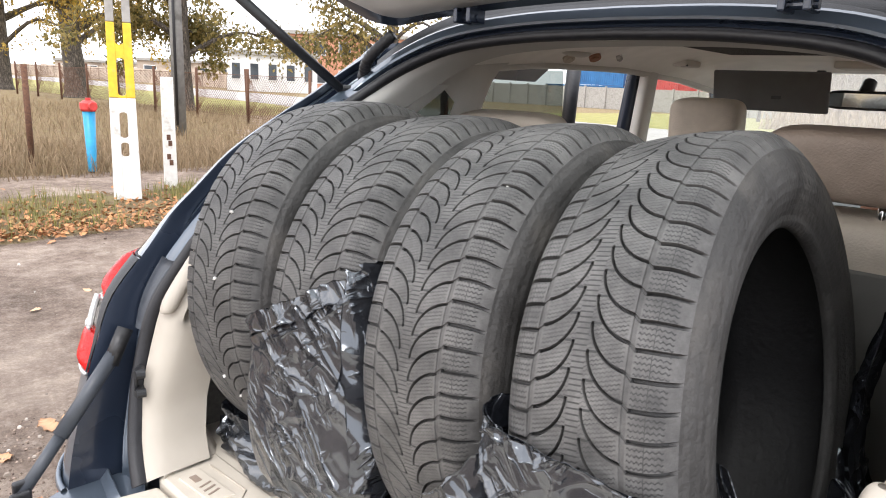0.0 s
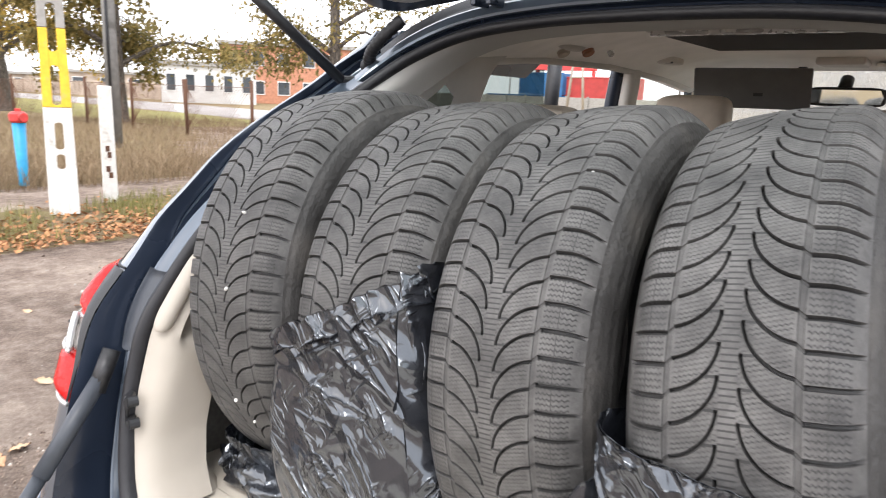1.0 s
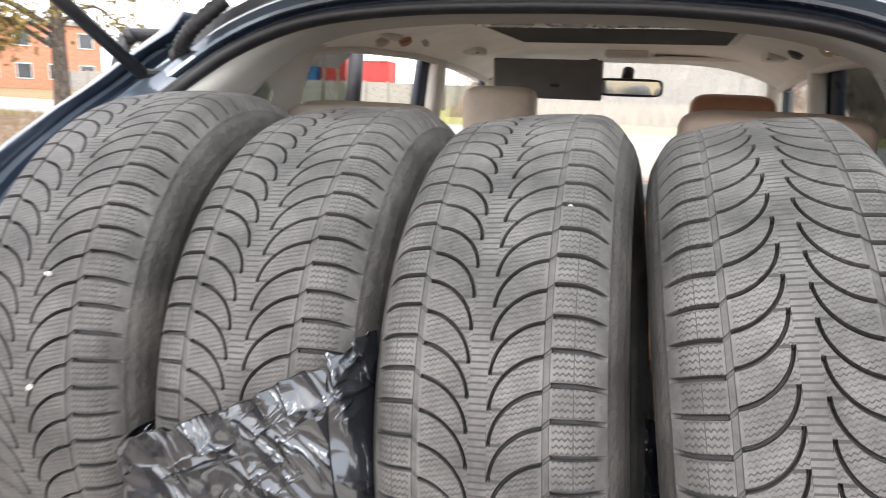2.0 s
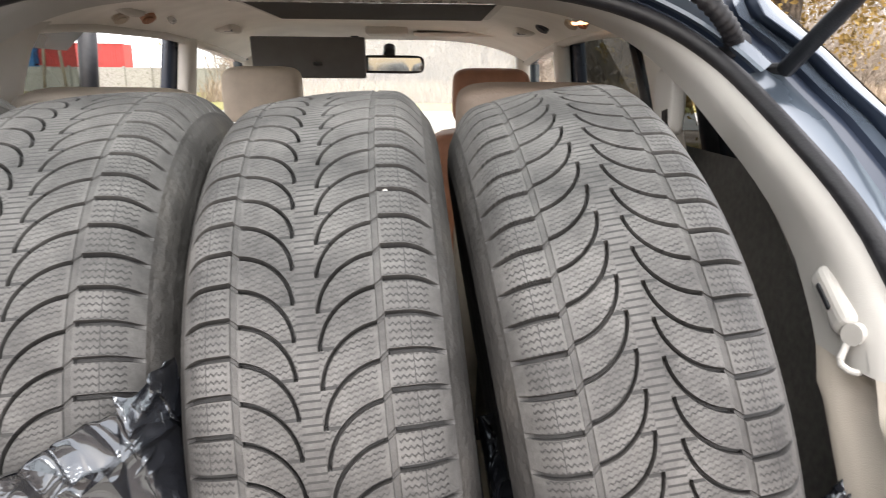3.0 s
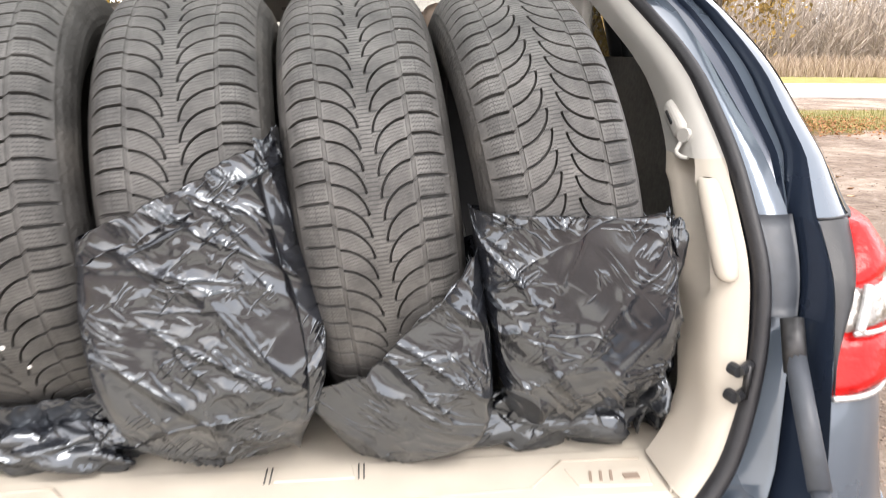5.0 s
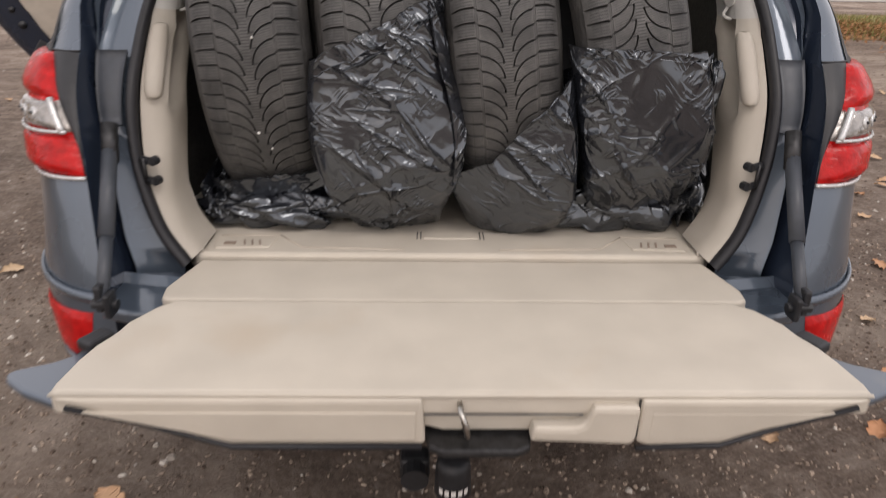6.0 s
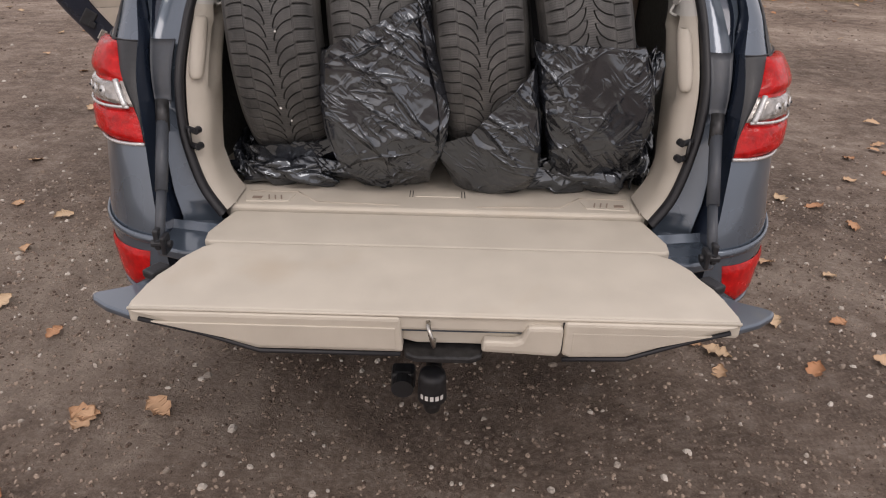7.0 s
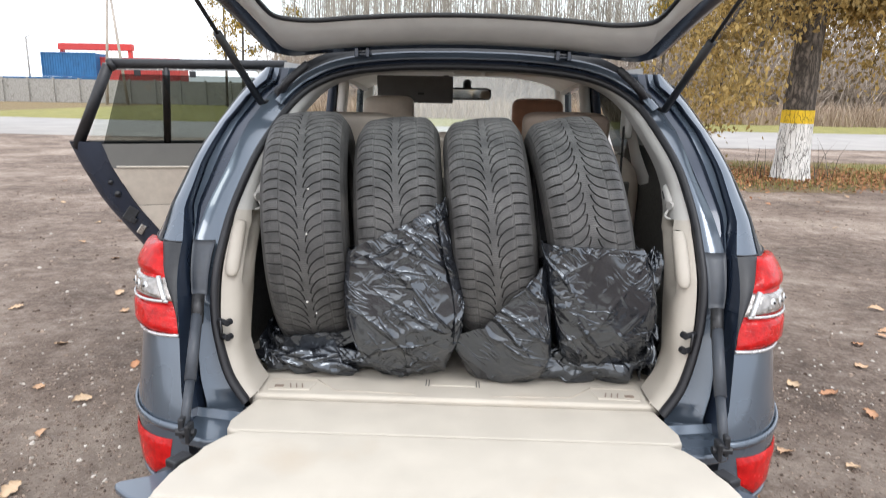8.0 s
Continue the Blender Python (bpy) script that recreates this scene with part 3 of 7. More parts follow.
def band(offsets, first=0, last=None):
    """A strip along the opening: pairs of (outward, depth)."""
    rows = []
    for (x, z), (nx, nz) in list(zip(OPENING, NORMALS))[first:last]:
        rows.append([(max(x + nx * o, 0) if abs(x) > 1e-6 else 0.0, fy(z) + d, z + nz * o) for o, d in offsets])
    return rows


car = thing("car", "blue-grey estate SUV with tailgate raised and lower gate folded down", "car")


def half_both(name, rows, material, label="", thick=0.0):
    """A strip and its mirror image as one mesh (they meet at the roof's middle)."""
    me = grid(rows, thick=thick)
    return part(name, join(me, mirror_x(me)), material, car, label)


TRIM_Z = [0.765, 0.79, 0.81, 0.85, 0.88, 1.19, 1.316, 1.42, 1.50, 1.56, 1.60, 1.64]
TRIM_X = [0.506, 0.524, 0.539, 0.555, 0.565, 0.566, 0.562, 0.535, 0.495, 0.45, 0.37, 0.0]


def trim_in(z):
    return interp(z, TRIM_Z, TRIM_X)


def bowl_at(z):
    """How deep the hand grip is dished into the trim at a height."""
    k = min(1.0, max(0.0, min((z - 1.05) / 0.04, (1.238 - z) / 0.02)))
    return k * k * (3 - 2 * k)


def trim_rows():
    """The moulded surround: broad beside the opening, narrow under the roof."""
    rows = []
    for (x, z), (nx, nz) in zip(OPENING, NORMALS):
        w = interp(z, [1.2, 1.25, 1.32, 1.45, 1.55, 1.60, 1.64], [0.072, 0.055, 0.043, 0.042, 0.038, 0.028, 0.022])
        if z < 1.2:
            w = max(0.03, x - trim_in(z))
        row = []
        for k, d in ((1.0, 0.13), (1.0, 0.118), (1.0, 0.108), (1.0, 0.09), (0.995, 0.072), (0.99, 0.056), (0.97, 0.044), (0.93, 0.034), (0.8, 0.02), (0.6, 0.010), (0.33, 0.004)):
            dish = 0.05 * bowl_at(z) * interp(d, [0.034, 0.044, 0.056, 0.09, 0.108, 0.118], [0.0, 0.75, 1.0, 0.8, 0.22, 0.0])
            row.append((0.0 if abs(x) < 1e-6 else max(0.0, x - nx * w * k + dish), fy(z) + d, z - nz * w * k))
        rows.append(row)
    return rows


# inner trim, rubber seal and jamb round the opening
surround = trim_rows()
cut = sum(1 for q in OPENING if q[1] < 1.235)
o = half_both("opening_trim", surround[cut:], PILLAR_GREY, "pale grey plastic surround under the roof")
soft(o.data, 1.2)
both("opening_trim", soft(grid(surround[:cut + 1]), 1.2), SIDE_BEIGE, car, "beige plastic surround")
seal_profile = [(-0.019, 0.012), (-0.021, -0.004), (-0.016, -0.015), (-0.009, -0.018), (-0.002, -0.014), (0.002, -0.002), (0.002, 0.014)]
soft(half_both("rubber_seal", band(seal_profile), RUBBER, "black rubber door seal").data, 1.2)

WALL_Z = [0.60, 0.76, 0.82, 0.966, 1.05, 1.17, 1.25, 1.36, 1.47, 1.55, 1.60]
WALL_A = [0.625, 0.645, 0.662, 0.680, 0.692, 0.706, 0.692, 0.66, 0.645, 0.61, 0.565]
WALL_B = [0.645, 0.662, 0.676, 0.691, 0.704, 0.721, 0.742, 0.733, 0.712, 0.675, 0.625]
OUT_Z = [0.40, 0.60, 0.73, 0.85, 0.95, 1.0, 1.08, 1.12, 1.176, 1.316, 1.391, 1.517, 1.60, 1.66]
OUT_X = [0.80, 0.842, 0.868, 0.858, 0.858, 0.868, 0.878, 0.872, 0.845, 0.802, 0.779, 0.740, 0.697, 0.62]
PROUD_Z = [0.40, 0.76, 0.97, 1.10, 1.2, 1.3, 1.5, 1.7]
PROUD = [0.10, 0.085, 0.072, 0.055, 0.03, 0.016, 0.006, 0.0]


def seal_x(z):
    return float(np.interp(z, OPENING[:, 1], OPENING[:, 0]))


def skin(a, z):
    """The painted rear corner: a = 0 at the jamb's lip, 1 where the flank begins, beyond 1 along the flank (a - 1 metres)."""
    xi, xo = interp(z, WALL_Z, WALL_B), interp(z, OUT_Z, OUT_X)
    y0 = fy(z) - interp(z, PROUD_Z, PROUD)
    depth = interp(z, [0.4, 1.15, 1.4, 1.7], [0.26, 0.24, 0.14, 0.10])
    if a <= 1:
        w = a * math.pi / 2
        return (xi + (xo - xi) * math.sin(w) ** 0.9, y0 + depth * (1 - math.cos(w)), z)
    s = a - 1
    flank = interp(z, [0.4, 0.8, 1.0, 1.18, 1.45, 1.62], [0.86, 0.905, 0.915, 0.89, 0.80, 0.70])
    k = min(1, s / 0.7)
    k = k * k * (3 - 2 * k)
    return (xo + (flank - xo) * k, y0 + depth + s, z)


zs = np.linspace(0.54, 1.635, 60)
jamb = [[(seal_x(z) + 0.001, fy(z) + 0.012, z), (seal_x(z) + 0.010, fy(z) + 0.022, z), (interp(z, WALL_Z, WALL_A) - 0.006, fy(z) + 0.016, z), (interp(z, WALL_Z, WALL_A), fy(z) + 0.010, z)] for z in np.linspace(0.735, 1.635, 46)]
both("door_jamb", soft(grid(jamb), 1.0), PAINT, car)
def channel_row(z):
    """Across the gutter between jamb and outer skin, with a raised welt in it above the lamp."""
    a, b = interp(z, WALL_Z, WALL_A), interp(z, WALL_Z, WALL_B)
    y, k = fy(z), interp(z, [1.13, 1.24], [0.0, 1.0])
    mid = a + (b - a) * 0.56
    return [(a, y + 0.010, z), (a + 0.003, y + 0.035, z), (mid - 0.004, y + 0.034, z), (mid, y + 0.034 - 0.016 * k, z), (mid + 0.004, y + 0.034 - 0.014 * k, z), (b - 0.008, y + 0.034 - 0.010 * k, z), (b - 0.005, y + 0.036, z), (b - 0.002, y - interp(z, PROUD_Z, PROUD) * 0.7, z), skin(0, z)]


gutter = [channel_row(z) for z in zs if z > 0.60]
both("jamb_channel", soft(grid([r[:4] for r in gutter]), 0.9), PAINT_SHADED, car, "channel between the jamb and the lamp, shade in its paint colour")
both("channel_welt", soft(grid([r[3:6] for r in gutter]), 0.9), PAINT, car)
both("channel_lip", soft(grid([r[5:] for r in gutter]), 0.9), PAINT_SHADED, car)
both("rear_quarter_panel", grid([[skin(a, z) for a in np.concatenate([np.linspace(0, 1, 14), [1.06, 1.13, 1.2]])] for z in zs]), PAINT, car)
# the flank goes on below and above the quarter window
for lo, hi in ((0.54, 1.37), (1.57, 1.635)):
    both("rear_flank", grid([[skin(a, z) for a in np.linspace(1.2, 1.75, 8)] for z in np.linspace(lo, hi, 12)]), PAINT, car)


def lens(z, a0, a1, n, lift):
    out = []
    for a in np.linspace(a0, a1, n):
        p, q, r = (Vector(skin(a, z)), Vector(skin(a + 0.02, z)), Vector(skin(a, z + 0.01)))
        nrm = (q - p).cross(r - p).normalized()
        out.append(p + nrm * lift)
    return out


def lamp_panel(z0, z1, inner, outer, lift, n=14, m=12):
    rows = []
    for i, z in enumerate(np.linspace(z0, z1, m)):
        edge = min(i, m - 1 - i)
        up = lift * (0.15 if edge == 0 else 0.75 if edge == 1 else 1)
        row = lens(z, inner(z), outer(z), n, up)
        row[0], row[-1] = lens(z, inner(z), outer(z), n, 0.0005)[0], lens(z, inner(z), outer(z), n, 0.0005)[-1]
        rows.append(row)
    return grid(rows)


def lamp_in(z):
    return interp(z, [0.958, 1.0, 1.035, 1.09, 1.13, 1.165], [0.0, 0.008, 0.035, 0.095, 0.15, 0.24])


def lamp_out(z):
    return interp(z, [0.956, 0.960, 0.965, 0.975, 1.0, 1.06, 1.10, 1.13, 1.15, 1.165], [0.30, 0.55, 0.75, 0.92, 1.03, 1.12, 1.12, 0.98, 0.80, 0.60])


def lamp_piece(z0, z1, t0, t1, lift, n=16, m=10):
    """One lens of the lamp between two heights, each edge sinking by t towards the car's middle."""
    rows = []
    for i, q in enumerate(np.linspace(0, 1, m)):
        row = []
        for j, s in enumerate(np.linspace(0, 1, n)):
            z = (z0 - t0 * (1 - s)) * (1 - q) + (z1 - t1 * (1 - s)) * q
            rim = min(i, m - 1 - i, j, n - 1 - j)
            row.append(lens(z, lamp_in(z) + (lamp_out(z) - lamp_in(z)) * s, 1, 1, lift * (0.1, 0.75, 1.0)[min(rim, 2)])[0])
        rows.append(row)
    return grid(rows)


surround_panel = grid([[lens(z, lamp_in(z) * k, 1, 1, 0.0025 + 0.004 * math.sin(k * 2.8))[0] for k in np.linspace(0, 1.06, 7)] for z in np.linspace(0.96, 1.165, 14)])
both("lamp_surround", surround_panel, BLACK, car, "charcoal plastic beside the tail light")
both("panel_seam", tube([lens(1.168, a, 1, 1, 0.0012)[0] for a in np.linspace(0.0, 1.0, 14)], 0.0024, 6), RUBBER, car)
both("roof_ditch", grid([[lens(z, a, 1, 1, 0.002)[0] for a in np.linspace(interp(z, [1.16, 1.6], [0.30, 0.42]), interp(z, [1.16, 1.6], [0.38, 0.60]), 4)] for z in np.linspace(1.162, 1.60, 16)]), RUBBER, car, "black strip along the rear pillar")
for sx in (1, -1):
    def sided(me):
        return me if sx > 0 else mirror_x(me)
    lamp = part("tail_light", sided(lamp_piece(0.957, 1.165, 0, 0, 0.004)), RED_LENS, car, "red and clear wrap-round tail light")
    part("lower_lens", sided(lamp_piece(0.960, 1.031, 0, 0.0, 0.017)), RED_LENS, lamp, "red lens")
    part("middle_lens", sided(lamp_piece(1.035, 1.079, 0.0, -0.010, 0.0135)), CLEAR_LENS, lamp, "clear reversing lens")
    part("upper_lens", sided(lamp_piece(1.082, 1.164, -0.010, 0, 0.017)), RED_LENS, lamp, "red lens")
    part("lamp_rim", sided(tube([lens(0.9555, a, 1, 1, 0.004)[0] for a in np.linspace(0.0, 0.75, 14)] + [lens(z, lamp_out(z), 1, 1, 0.004)[0] for z in np.linspace(0.966, 1.03, 12)], 0.0045, 8)), SILVER, lamp, "silver lower rim")
    part("lens_rim", sided(tube([lens(1.033, lamp_in(1.033) + (lamp_out(1.033) - lamp_in(1.033)) * q, 1, 1, 0.0145)[0] for q in np.linspace(0.02, 1, 14)], 0.0036, 8)), SILVER, lamp, "silver strip")
    part("lens_rim", sided(tube([lens(z, lamp_in(z) + 0.05, 1, 1, 0.0125)[0] for z in np.linspace(1.033, 1.088, 8)], 0.0065, 8)), SILVER, lamp, "silver inner end")
    for k in range(3):
        bowl = [lens(1.062, 0.30 + 0.13 * k, 1, 1, h)[0] for h in (0.011, 0.0145, 0.0155)]
        part("reflector_bowl", sided(tube(bowl, [0.013, 0.012, 0.004], 14)), SILVER, lamp)
        part("bulb", sided(tube([lens(1.062, 0.30 + 0.13 * k, 1, 1, h)[0] for h in (0.015, 0.019)], [0.004, 0.002], 8)), DARK_STEEL, lamp)

# lower reflectors with their pale rim, bumper crease
def refl_in(z):
    return interp(z, [0.60, 0.64, 0.71], [0.36, 0.16, 0.10])


def refl_out(z):
    return interp(z, [0.60, 0.625, 0.66, 0.71], [0.50, 0.78, 0.98, 1.12])


both("rear_reflector", lamp_panel(0.602, 0.706, refl_in, refl_out, 0.009), RED_LENS, car, "red bumper reflector")
both("reflector_rim", tube([lens(0.598, a, 1, 1, 0.003)[0] for a in np.linspace(0.30, 0.50, 6)] + [lens(z, refl_out(z) + 0.03, 1, 1, 0.003)[0] for z in np.linspace(0.61, 0.71, 10)], 0.006, 8), PAINT, car)
crease = [[Vector(skin(a, 0.737 + 0.030 * min(a, 1.2))) + Vector((0.004 * min(a, 1) + math.cos(w) * 0.007 * min(a, 1), -0.007 * max(0, 1 - a) + math.cos(w) * -0.007 * max(0.0, 1 - a), 0.011 * math.sin(w))) for w in np.linspace(0, 2 * math.pi, 11)] for a in np.linspace(0.0, 1.5, 24)]
both("bumper_moulding", grid(crease), PAINT, car)

# bumper and valance under the gate
bump_rows = []
for z, y in ((0.755, 0.10), (0.74, 0.085), (0.68, 0.09), (0.61, 0.10), (0.55, 0.14), (0.53, 0.20)):
    bump_rows.append([(x, y + 0.06 * (abs(x) / 0.7) ** 3, z) for x in np.linspace(-0.70, 0.70, 25)])
part("rear_bumper", soft(grid(bump_rows, thick=0.004), 0.8), PAINT, car)
part("bumper_valance", box((0, 0.34, 0.50), (1.45, 0.16, 0.12), 0.03), BLACK, car, "black lower valance")

# grey hinge covers, latch loops and lower gate stays on each jamb
both("hinge_cover", grid([[(seal_x(z) + 0.012 + (interp(z, WALL_Z, WALL_A) - seal_x(z) - 0.010) * k, fy(z) + 0.002 - 0.006 * math.sin(math.pi * k), z) for k in np.linspace(0, 1, 7)] for z in np.linspace(1.035, 1.168, 9)], thick=0.012), GREY_PLASTIC, car, "grey plastic stay cover")
for sx in (1, -1):
    stay = part("gate_stay", tube([(sx * 0.661, 0.20, 1.045), (sx * 0.655, 0.165, 0.98)], 0.0155, 12), DARK_STEEL, car, "telescopic stay of the lower gate")
    part("stay_tube", tube([(sx * 0.657, 0.175, 1.0), (sx * 0.638, 0.06, 0.87)], 0.0145, 14), GREY_PLASTIC, stay)
    part("stay_rod", tube([(sx * 0.638, 0.062, 0.872), (sx * 0.628, -0.02, 0.778)], 0.0115, 12), GREY_PLASTIC, stay)
    part("stay_clevis", join(box((sx * 0.632, -0.012, 0.785), (0.014, 0.03, 0.05), 0.004), box((sx * 0.614, -0.02, 0.775), (0.012, 0.035, 0.045), 0.004), tube([(sx * 0.60, -0.02, 0.775), (sx * 0.645, -0.02, 0.775)], 0.009)), BLACK, stay)
    for zz in (0.935, 0.975):
        part("latch_striker", join(tube([(sx * 0.612, 0.205, zz), (sx * 0.586, 0.185, zz)], 0.0075), tube([(sx * 0.586, 0.184, zz), (sx * 0.582, 0.2, zz)], 0.009)), BLACK, car, "black latch striker")
    part("latch_bar", tube([(sx * 0.604, 0.192, 0.93), (sx * 0.604, 0.192, 0.98)], 0.004), DARK_STEEL, car)

# ---- cargo space ----
FLOOR_Z = 0.778
part("cargo_floor", box((0, 0.70, FLOOR_Z - 0.015), (1.33, 0.86, 0.03), 0.006), BEIGE, car, "beige plastic cargo floor")
sill = prism([(-0.53, 0.192), (0.53, 0.192), (0.555, 0.23), (0.565, 0.32), (-0.565, 0.32), (-0.555, 0.23)], 0.735, FLOOR_Z + 0.002, bevel=0.008)
sill = part("load_sill", sill, BEIGE, car, "moulded beige sill plate")
def sill_line(a, b, r=0.0016, mt=None):
    part("sill_groove", tube([(*a, FLOOR_Z + 0.0025), (*b, FLOOR_Z + 0.0025)], r, 6), mt or LEATHER, sill)


for sx in (1, -1):
    part("sill_pad", prism([(sx * 0.385, 0.222), (sx * 0.495, 0.216), (sx * 0.505, 0.262), (sx * 0.375, 0.268)], FLOOR_Z, FLOOR_Z + 0.0045, bevel=0.002), BEIGE, sill)
    sill_line((sx * 0.50, 0.285), (sx * 0.375, 0.290))
    sill_line((sx * 0.375, 0.290), (sx * 0.315, 0.225))
    sill_line((sx * 0.315, 0.225), (sx * 0.10, 0.216))
    for k in range(3):
        part("sill_slot", box((sx * (0.408 + 0.016 * k), 0.242, FLOOR_Z + 0.005), (0.004, 0.026, 0.002), 0, Matrix.Rotation(sx * -0.25, 3, "Z").to_4x4()), TAUPE, sill)
    part("sill_slot", box((sx * 0.470, 0.238, FLOOR_Z + 0.005), (0.024, 0.014, 0.002), 0), TAUPE, sill)
    part("sill_corner", prism([(sx * 0.512, 0.196), (sx * 0.548, 0.200), (sx * 0.556, 0.232), (sx * 0.525, 0.236)], FLOOR_Z, FLOOR_Z + 0.010, bevel=0.003), SIDE_BEIGE, sill)
catch = prism([(-0.062, 0.275), (0.058, 0.275), (0.052, 0.312), (-0.056, 0.312)], FLOOR_Z, FLOOR_Z + 0.004, bevel=0.0015)
part("sill_catch", catch, BEIGE, sill, "moulded catch plate in the sill")
for k in (-0.075, -0.067, 0.063, 0.071):
    sill_line((k, 0.272), (k, 0.312), 0.0013, GREY_CARPET)
part("hinge_cover_panel", prism([(-0.525, 0.010), (0.53, 0.010), (0.546, 0.02), (0.55, 0.06), (0.52, 0.185), (-0.515, 0.185), (-0.545, 0.06), (-0.54, 0.02)], 0.744, 0.769, bevel=0.006), BEIGE, car, "beige flap covering the gate hinge")

both("sill_jamb", prism([(0.44, 0.20), (0.44, 0.012), (0.60, 0.008), (0.66, 0.03), (0.70, 0.12), (0.665, 0.17), (0.60, 0.20)], 0.715, 0.741, bevel=0.006), PAINT, car, "painted sill end")
# lower gate, folded down flat
def undercut(bm):
    """Deepens a front panel of the gate and sets it against the edge."""
    for v in bm.verts:
        v.co.z = 0.772 - (0.772 - v.co.z) * 1.5
        v.co.y += 0.014 + (0.772 - v.co.z) * 0.08
    return bm


gate = part("lower_gate", prism([(-0.55, -0.005), (0.55, -0.005), (0.575, -0.06), (0.602, -0.115), (0.65, -0.158), (0.70, -0.182), (0.708, -0.194), (0.697, -0.212), (0.66, -0.240), (0.60, -0.268), (0.40, -0.28), (-0.40, -0.28), (-0.60, -0.268), (-0.66, -0.240), (-0.697, -0.212), (-0.708, -0.194), (-0.70, -0.182), (-0.65, -0.158), (-0.602, -0.115), (-0.575, -0.06)], 0.730, 0.746, bevel=0.006, seg=3), PAINT, car, "lower tailgate, folded down, painted skin beneath")
gate_top = [(-0.50, -0.006), (0.50, -0.006), (0.535, -0.03), (0.566, -0.085), (0.572, -0.12), (0.588, -0.16), (0.596, -0.20), (0.603, -0.262), (0.600, -0.288), (-0.590, -0.288), (-0.593, -0.262), (-0.588, -0.20), (-0.58, -0.16), (-0.564, -0.12), (-0.558, -0.085), (-0.528, -0.03)]
part("gate_trim", prism(gate_top, 0.738, 0.778, bevel=0.009, seg=3), BEIGE, gate, "beige inner trim of the gate")
lip_left = [(-0.585, 0.772), (-0.50, 0.752), (-0.345, 0.716), (-0.055, 0.716), (-0.06, 0.772)]
part("gate_edge_trim", undercut(prism(lip_left, -0.311, -0.280, axis="y", bevel=0.005)), BEIGE, gate)
for sgn, poly in ((-1, [(-0.545, 0.757), (-0.335, 0.722), (-0.07, 0.722), (-0.07, 0.757)]), (1, [(0.275, 0.757), (0.275, 0.724), (0.38, 0.724), (0.545, 0.757)])):
    part("edge_panel", undercut(prism(poly, -0.3135, -0.305, axis="y", bevel=0.0012)), BEIGE, gate, "raised panel of the gate edge")
part("gate_edge_trim", undercut(prism([(0.2575, 0.772), (0.2575, 0.720), (0.275, 0.715), (0.385, 0.718), (0.50, 0.750), (0.592, 0.772)], -0.313, -0.280, axis="y", bevel=0.005)), BEIGE, gate)
part("latch_recess", undercut(prism([(-0.058, 0.772), (-0.058, 0.730), (-0.03, 0.724), (0.255, 0.724), (0.255, 0.772)], -0.292, -0.270, axis="y", bevel=0.003)), BEIGE, gate)
part("gate_handle", undercut(prism([(0.098, 0.723), (0.249, 0.718), (0.256, 0.724), (0.256, 0.766), (0.188, 0.766), (0.178, 0.745), (0.165, 0.740), (0.103, 0.741)], -0.318, -0.290, axis="y", bevel=0.006)), BEIGE, gate, "beige pull handle")
part("gate_gap", box((0.257, -0.282, 0.735), (0.003, 0.02, 0.066), 0), BLACK, gate)
part("edge_bead", tube([(-0.588, -0.2885, 0.7745), (0, -0.2895, 0.7755), (0.598, -0.2885, 0.7745)], 0.0035, 8), BEIGE, gate)
# black strips added to draw the shadow line under the gate edge
for line in ([(-0.57, 0.752), (-0.46, 0.725), (-0.34, 0.684), (-0.06, 0.684)], [(0.26, 0.682), (0.385, 0.686), (0.50, 0.730), (0.58, 0.755)]):
    part("gate_under_seal", tube([(x, -0.290, z) for x, z in line], 0.005, 8), RUBBER, gate, "black strip standing for the shadow line under the gate edge")
part("latch_loop", tube([(-0.006, -0.275, 0.762), (-0.005, -0.305, 0.760), (0.0, -0.316, 0.748), (0.006, -0.314, 0.722), (0.006, -0.30, 0.712), (0.006, -0.275, 0.710)], 0.0045, 10), STEEL, gate, "worn steel latch loop")
part("latch_plate", prism([(-0.06, -0.25), (-0.05, -0.300), (-0.03, -0.312), (0.08, -0.312), (0.10, -0.300), (0.108, -0.25)], 0.680, 0.694, bevel=0.004), DARK_STEEL, gate, "dark metal plate under the latch")
both("gate_side_slot", box((0.60, -0.115, 0.758), (0.035, 0.05, 0.02), 0.005, Matrix.Rotation(0.5, 3, "Z").to_4x4()), BLACK, gate)
plate = part("number_plate", box((0, -0.15, 0.711), (0.52, 0.11, 0.006), 0.003), WHITE_PAINT, gate, "white number plate with a blue band")
part("plate_band", box((-0.237, -0.15, 0.7072), (0.042, 0.108, 0.002), 0), BLUE_PAINT, plate)
part("plate_bar", box((0.02, -0.15, 0.7072), (0.40, 0.06, 0.002), 0), BLACK, plate)

# tow ball with its cap
tow = part("tow_bar", tube([(0, 0.18, 0.36), (0, 0.06, 0.34), (0, -0.03, 0.34), (0, -0.062, 0.36), (0, -0.065, 0.40)], 0.022, 12), DARK_STEEL, car, "tow bar with a black cap")
cap_z = [(0.385, 0.030), (0.39, 0.036), (0.45, 0.034), (0.465, 0.031), (0.473, 0.018), (0.474, 0.001)]
part("tow_cap", grid([[(r * math.cos(w), -0.065 + r * math.sin(w), z) for w in np.linspace(0, 2 * math.pi, 25)] for z, r in cap_z]), BLACK, tow)
part("tow_socket", join(box((-0.075, 0.0, 0.40), (0.06, 0.05, 0.055), 0.01), tube([(-0.075, -0.02, 0.40), (-0.075, -0.05, 0.398)], 0.028, 14)), BLACK, tow, "trailer socket")


